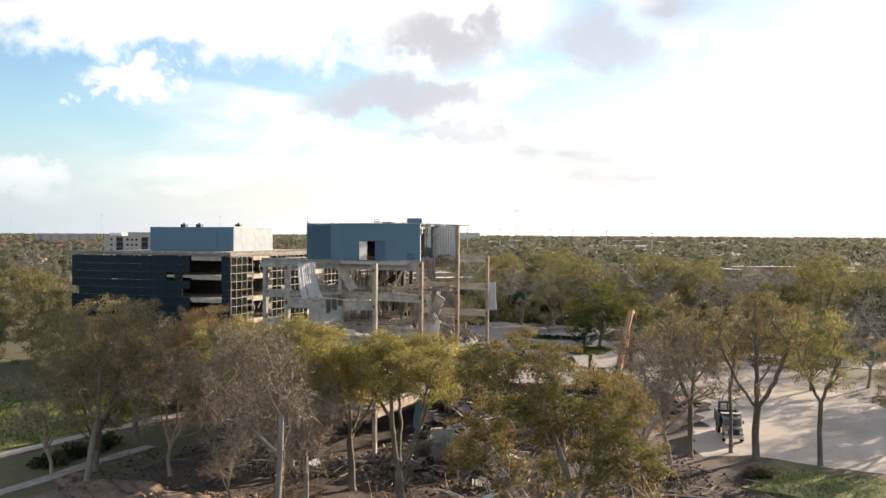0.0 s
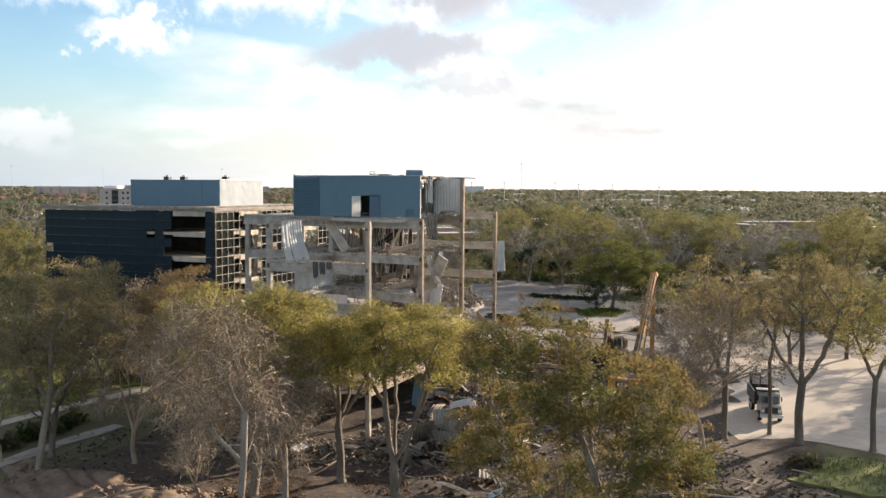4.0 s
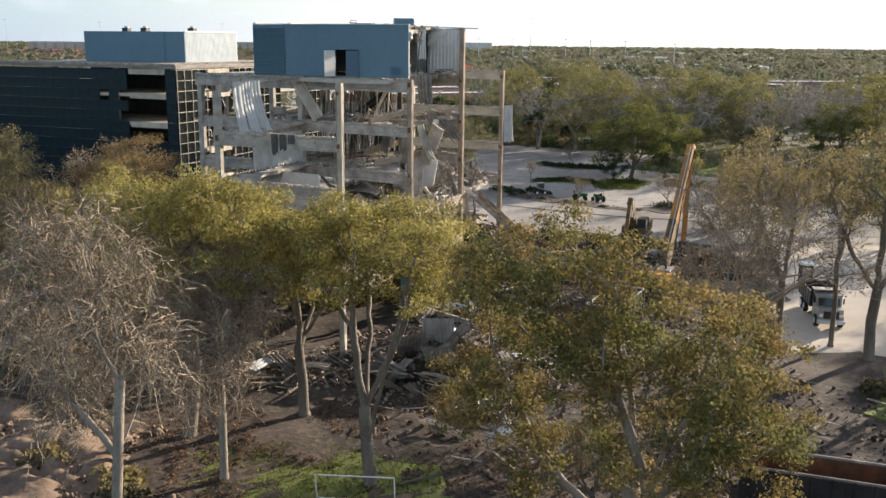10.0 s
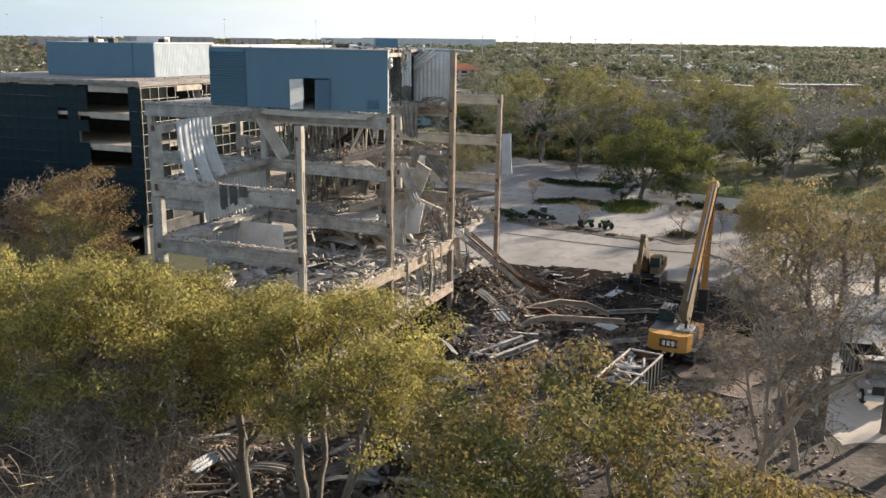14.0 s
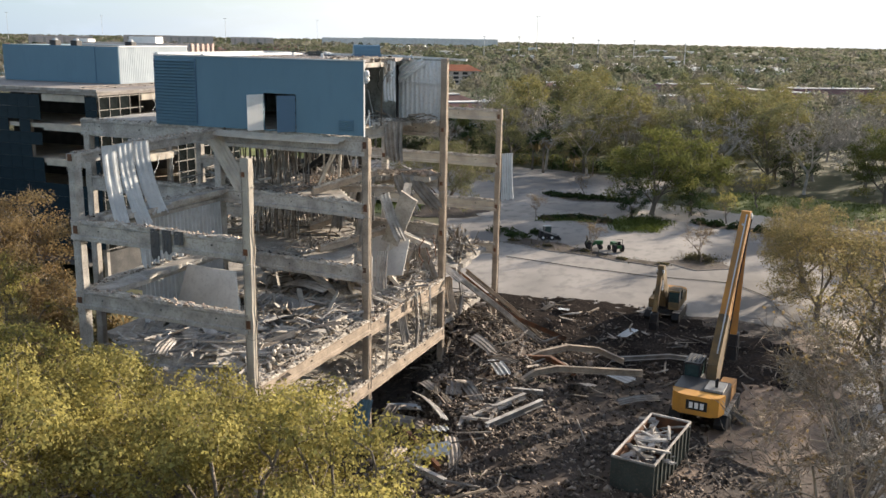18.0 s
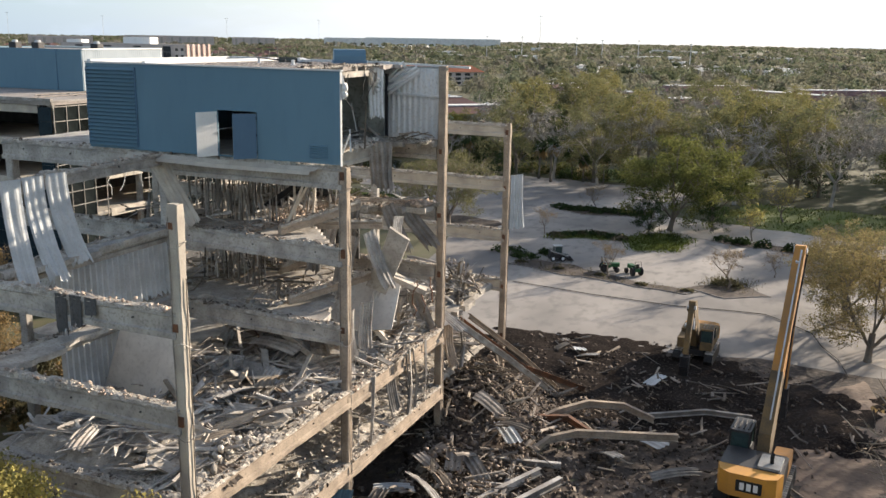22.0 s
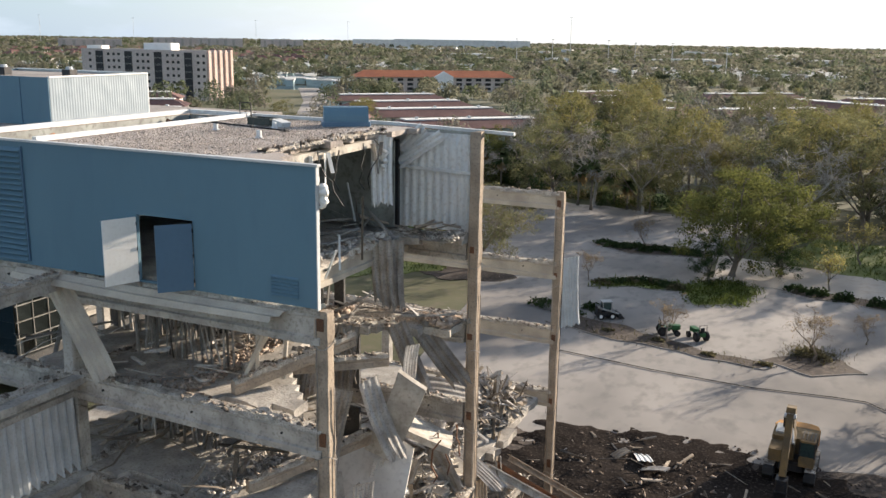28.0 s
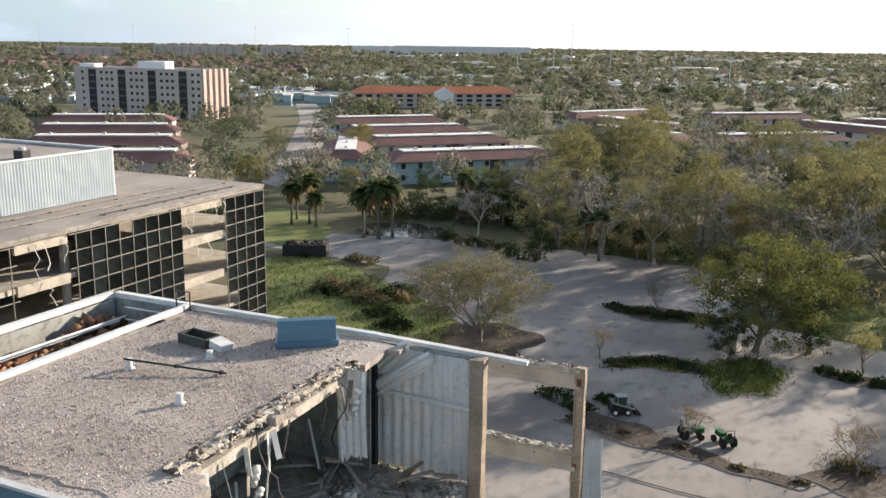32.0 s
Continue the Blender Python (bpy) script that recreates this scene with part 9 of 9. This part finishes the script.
# ---- far woods, houses and the horizon ----
def far_woods():
    rng = np.random.default_rng(4)
    groups = []
    # distance from the middle of the view, count, crown radius, height, leaves per crown, leaf size
    for d0, d1, count, r, h, n, size in ((130, 330, 460, 4.4, 11, 320, 0.42), (330, 700, 1500, 4.6, 9.5, 130, 0.75), (700, 1600, 4200, 6.0, 9, 46, 1.5), (1600, 4200, 6000, 9, 10, 18, 3.2)):
        c = []
        while len(c) < count:
            d = math.sqrt(rng.uniform(d0 * d0, d1 * d1))
            g = rng.uniform(radians(60), radians(168))
            x, y = -35 + d * math.cos(g), 90 + d * math.sin(g)
            near = x > -135 and x < 12 and y < 252
            if near or (-130 < x < -80 and y < 165) or free(x, y):
                continue
            c.append((x, y))
        groups.append((c, r, h, n, size))
    for k, (c, r, h, n, size) in enumerate(groups):
        m = len(c)
        rr = r * rng.uniform(0.6, 1.25, m)
        hh = h * rng.uniform(0.6, 1.15, m)
        p = rng.normal(size=(m, n, 3))
        p /= np.linalg.norm(p, axis=2)[:, :, None]
        p[:, :, 2] = np.abs(p[:, :, 2]) * 1.25 - 0.25
        out = p + rng.normal(0, 0.35, p.shape)
        out /= np.linalg.norm(out, axis=2)[:, :, None]
        p *= rng.uniform(0.75, 1.0, (m, n, 1))
        lump = 1 + 0.25 * np.sin(3.1 * p[:, :, :1] * 2 + rng.uniform(0, 6, (m, 1, 1))) * np.cos(2.7 * p[:, :, 1:2] * 2)
        p *= lump
        p = p * np.stack([rr, rr, hh * 0.42], axis=1)[:, None, :]
        p += np.stack([np.array(c)[:, 0], np.array(c)[:, 1], hh * 0.58], axis=1)[:, None, :]
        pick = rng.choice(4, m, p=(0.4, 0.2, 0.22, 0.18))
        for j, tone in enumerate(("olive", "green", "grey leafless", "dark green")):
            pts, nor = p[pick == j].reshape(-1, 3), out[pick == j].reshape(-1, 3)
            me = quads("woods", pts, rng.uniform(size * 0.6, size * 1.2, len(pts)), HAZED_WOODS[j], 900 + 10 * k + j, 0.75, nor)
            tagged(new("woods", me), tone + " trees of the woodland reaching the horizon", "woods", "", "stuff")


def free(x, y):
    """Where houses, roads and water keep the woods away."""
    if -365 < x < -280 and 340 < y < 410:
        return True
    if -345 < x < -262 and 455 < y < 545:
        return True
    if -290 < x < -190 and 480 < y < 560:
        return True
    for hx, hy, l, w, a in HOUSES:
        ca, sa = math.cos(radians(a)), math.sin(radians(a))
        u, v = (x - hx) * ca + (y - hy) * sa, -(x - hx) * sa + (y - hy) * ca
        if abs(u) < l / 2 + 5 and -w / 2 - 16 < v < w / 2 + 4:
            return True
    t = (y - 255) / 245
    if 0 < t < 1 and abs(x - (-160 - 145 * t)) < 12:
        return True
    return False


HOUSES = [  # x, y, length, width, turn
    (-157, 289, 36, 12, 119), (-124.5, 294, 43, 12, 45), (-147, 321, 42, 12, 45), (-59.6, 382, 46, 12, 41), (-168, 345, 42, 12, 45), (-190, 372, 42, 12, 45),
    (-128, 447, 45, 12, 55), (-108, 408, 44, 12, -31), (-40, 432, 44, 12, -36), (-100, 372, 40, 12, -33), (-20, 470, 46, 12, 30), (20, 430, 46, 12, 28), (-75, 470, 46, 12, 40), (30, 372, 40, 12, 28),
    (-199, 246, 42, 12, 32), (-223, 272, 42, 12, 32), (-247, 297, 43, 12, 33), (-272, 324, 43, 12, 34),
]


def low_house(x, y, l, w, a, wall, label):
    """A two-storey apartment block with a mansard skirt and a white flat roof."""
    ob = thing("apartment_block", label, "building", "low apartment blocks", at=pose(x, y, 0, 0, 0, a))
    h = 5.6
    part("wall", Shape().box((0, 0, h / 2), (l, w, h)), wall, ob)
    o, i = 0.9, w * 0.3
    s = Shape()
    lo = [(-l / 2 - o, -w / 2 - o, h - 0.2), (l / 2 + o, -w / 2 - o, h - 0.2), (l / 2 + o, w / 2 + o, h - 0.2), (-l / 2 - o, w / 2 + o, h - 0.2)]
    hi = [(-l / 2 + i, -w / 2 + i, h + 1.7), (l / 2 - i, -w / 2 + i, h + 1.7), (l / 2 - i, w / 2 - i, h + 1.7), (-l / 2 + i, w / 2 - i, h + 1.7)]
    s.put(lo + hi, [(0, 1, 5, 4), (1, 2, 6, 5), (2, 3, 7, 6), (3, 0, 4, 7), (3, 2, 1, 0)])
    part("roof_skirt", s, ROOF_RED, ob, "maroon tiled roof skirt")
    part("flat_roof", Shape().box((0, 0, h + 1.75), (l - 2 * i + 0.3, w - 2 * i + 0.3, 0.3)), ROOF_WHITE, ob)
    wm = Shape().box((0, 0, 0), (1.1, 0.12, 1.3)).mesh("window", WINDOW)
    n = int(l / 4)
    for k in range(n):
        for z in (1.6, 4.3):
            for sy in (-1, 1):
                if (k + (z > 2)) % 5 == 3:
                    continue
                win = part("window", wm, None, ob)
                win.location = (-l / 2 + (k + 0.5) * l / n, sy * w / 2, z)
    # No hole is cut: a dark panel on the wall paints the stairwell's shade.
    part("stair_opening_shade", Shape().box((l * 0.1, -w / 2, 2.8), (2.6, 0.2, 4.6)), DARKROOM, ob)
    for k in range(3):
        part("roof_vent", Shape().box((-l / 3 + k * l / 3, 0, h + 2.1), (0.7, 0.7, 0.6)), SHEET_WHITE, ob)
    return ob


for k, (x, y, l, w, a) in enumerate(HOUSES):
    low_house(x, y, l, w, a, STUCCO_BLUE if k in (0, 1, 3, 5) else STUCCO, ("pale blue" if k in (0, 1, 3, 5) else "cream") + " two-storey apartment block with maroon roof skirt")

tower = thing("apartment_tower", "pale pink seven-storey apartment tower with dark balconies", "building", at=pose(-316, 385.5, 0, 0, 0, 5))
TH = 20.0
part("wall", Shape().box((0, 10, TH / 2), (64, 20, TH)), STUCCO, tower)
for k in range(5):
    part("end_rib", Shape().box((32.3, 1.5 + k * 4.2, TH / 2 + 0.4), (0.9, 2.2, TH + 0.8), None, 0.3), STUCCO_PINK, tower, "pink upright rib of the end wall")
part("lift_house", Shape().prism([(-2, 4), (12, 4), (10.5, 12), (-0.5, 12)], TH, TH + 3.4), WHITE, tower)
part("roof_room", Shape().box((-27, 5, TH + 1), (8, 5, 2.0)), WHITE, tower)
part("parapet", Shape().box((0, 0.1, TH + 0.3), (64, 0.4, 0.7)).box((0, 19.9, TH + 0.3), (64, 0.4, 0.7)), STUCCO, tower)
wm = Shape().box((0, 0, 0), (1.2, 0.2, 1.1)).mesh("window", WINDOW)
bm_ = Shape().box((0, 0, 0), (3.8, 0.3, 2.75)).mesh("balcony", STEEL_DARK)
rm = Shape().box((0, -0.3, -0.95), (3.8, 0.1, 0.14)).mesh("railing", SCRAP)
for r in range(7):
    z = 1.6 + r * 2.8
    for k in range(4):
        xb = -22.5 + k * 15.2
        b = part("balcony", bm_, None, tower)
        b.location = (xb, -0.05, z)
        q = part("railing", rm, None, b)
        for dx in (-5.0, 4.8, 7.6):
            if abs(xb + dx) < 31:
                w = part("window", wm, None, tower)
                w.location = (xb + dx, 0, z + 0.1)

villa = thing("orange_roof_building", "long cream three-storey building with orange tiled hip roof", "building", at=pose(-241, 520, 0, 0, 0, 36))
part("wall", Shape().box((0, 0, 3.7), (84, 14, 7.4)), STUCCO, villa)
s = Shape()
s.put([(-43, -8, 7.3), (43, -8, 7.3), (43, 8, 7.3), (-43, 8, 7.3), (-37, 0, 10.6), (37, 0, 10.6)], [(0, 1, 5, 4), (1, 2, 5), (2, 3, 4, 5), (3, 0, 4), (3, 2, 1, 0)])
part("roof", s, ROOF_ORANGE, villa)
part("gable", Shape().prism([(-5, 0), (5, 0), (5, 7.6), (0, 10.4), (-5, 7.6)], -1, 1, Matrix(((1, 0, 0, 4), (0, 0, -1, -8), (0, 1, 0, 0), (0, 0, 0, 1)))), WHITE, villa)
wv = Shape().box((0, 0, 0), (3.0, 0.3, 1.4)).mesh("window", WINDOW)
for r in range(3):
    for k in range(16):
        w = part("window", wv, None, villa)
        w.location = (-39.5 + k * 5.2, -7, 1.4 + r * 2.3)

# trailer park: many small white roofs
rng = random.Random(71)
s, roofs = Shape(), Shape()
for k in range(560):
    g, d = rng.uniform(radians(112), radians(143)), rng.uniform(500, 900)
    x, y = -35 + d * math.cos(g), 90 + d * math.sin(g)
    m = Matrix.Rotation(radians(30 + rng.choice((0, 90))), 3, "Z")
    l, w = rng.uniform(8, 14), rng.uniform(3.6, 5)
    s.box((x, y, 1.6), (l, w, 3.2), m)
    roofs.box((x, y, 3.5), (l + 0.8, w + 0.8, 0.6), m)
tagged(new("trailer_park", s.mesh("trailer_park", STUCCO_BLUE)), "rows of small pale trailer homes", "houses", "", "stuff")
tagged(new("trailer_roofs", roofs.mesh("trailer_roofs", ROOF_WHITE)), "white roofs of the trailer homes", "roofs", "", "stuff")
s, t2, t3 = Shape(), Shape(), Shape()
for k in range(150):
    g, d = rng.uniform(radians(122), radians(142)), rng.uniform(800, 1500)
    x, y = -35 + d * math.cos(g), 90 + d * math.sin(g)
    l, w, m = rng.uniform(9, 16), rng.uniform(7, 10), Matrix.Rotation(radians(rng.uniform(0, 90)), 3, "Z")
    s.box((x, y, 2.6), (l, w, 5.2), m)
    c = Vector((x, y, 0))
    t2.put([c + m @ Vector(p) for p in ((-l / 2 - 0.6, -w / 2 - 0.6, 5), (l / 2 + 0.6, -w / 2 - 0.6, 5), (l / 2 + 0.6, w / 2 + 0.6, 5), (-l / 2 - 0.6, w / 2 + 0.6, 5), (-l / 4, 0, 8), (l / 4, 0, 8))], [(0, 1, 5, 4), (1, 2, 5), (2, 3, 4, 5), (3, 0, 4)])
for k in range(26):
    g, d = rng.uniform(radians(92), radians(118)), rng.uniform(900, 2000)
    x, y = -35 + d * math.cos(g), 90 + d * math.sin(g)
    s.box((x, y, 3.5), (rng.uniform(15, 60), rng.uniform(10, 26), rng.uniform(5, 8)), Matrix.Rotation(radians(rng.uniform(0, 90)), 3, "Z"))
for k in range(150):
    g, d = rng.uniform(radians(90), radians(105)), rng.uniform(640, 800)
    x, y = -35 + d * math.cos(g), 90 + d * math.sin(g)
    t3.box((x, y, 3.6), (rng.uniform(3, 9), rng.uniform(3, 6), 4.4), Matrix.Rotation(radians(rng.uniform(0, 90)), 3, "Z"))
tagged(new("distant_sheds", s.mesh("distant_sheds", ROOF_WHITE)), "distant pale sheds and warehouse roofs", "buildings", "", "stuff")
tagged(new("distant_houses", t2.mesh("distant_houses", ROOF_RED)), "distant red-roofed houses", "houses", "", "stuff")
tagged(new("parked_trailers", t3.mesh("parked_trailers", ROOF_WHITE)), "distant yard of parked white vehicles", "vehicles", "", "stuff")
for k, (g, d, l, h) in enumerate([(128.2, 1700, 80, 20), (130.5, 1750, 90, 20), (124.5, 1800, 80, 19), (135.5, 1500, 90, 18), (117.2, 2300, 240, 20), (113.5, 2200, 320, 22)]):
    x, y = -35 + d * math.cos(radians(g)), 90 + d * math.sin(radians(g))
    ob = thing("distant_block", "distant pale apartment slab on the horizon", "building", "distant slabs", at=pose(x, y, 0, 0, 0, g - 90))
    part("wall", Shape().box((0, 0, h / 2), (l, 16, h)), STUCCO if k < 4 else ROOF_WHITE, ob)
    if k < 4:
        for i in range(int(l / 14)):
            part("bay", Shape().box((-l / 2 + 8 + 14 * i, -8, h / 2), (4, 0.6, h - 5)), CONCRETE, ob)
for k, (g, d, h) in enumerate([(106.9, 1500, 62), (110.2, 1100, 28), (108.0, 1050, 28), (104.6, 1000, 28), (103.0, 900, 26), (97.6, 800, 24), (100.8, 950, 26), (120.5, 2200, 60), (126.0, 2200, 60), (138.0, 2200, 62), (133.0, 2200, 60)]):
    x, y = -35 + d * math.cos(radians(g)), 90 + d * math.sin(radians(g))
    ob = thing("lattice_mast" if h > 40 else "light_mast", "tall thin mast rising above the far trees", "mast", "far masts", at=pose(x, y, 0))
    part("pole", Shape().tube([(0, 0, 0), (0, 0, h)], [0.5, 0.25], 5), SHEET, ob)
    part("head", Shape().box((0, 0, h - 1), (3.2 if h < 40 else 9, 0.6, 0.6)), SHEET, ob)
far_woods()
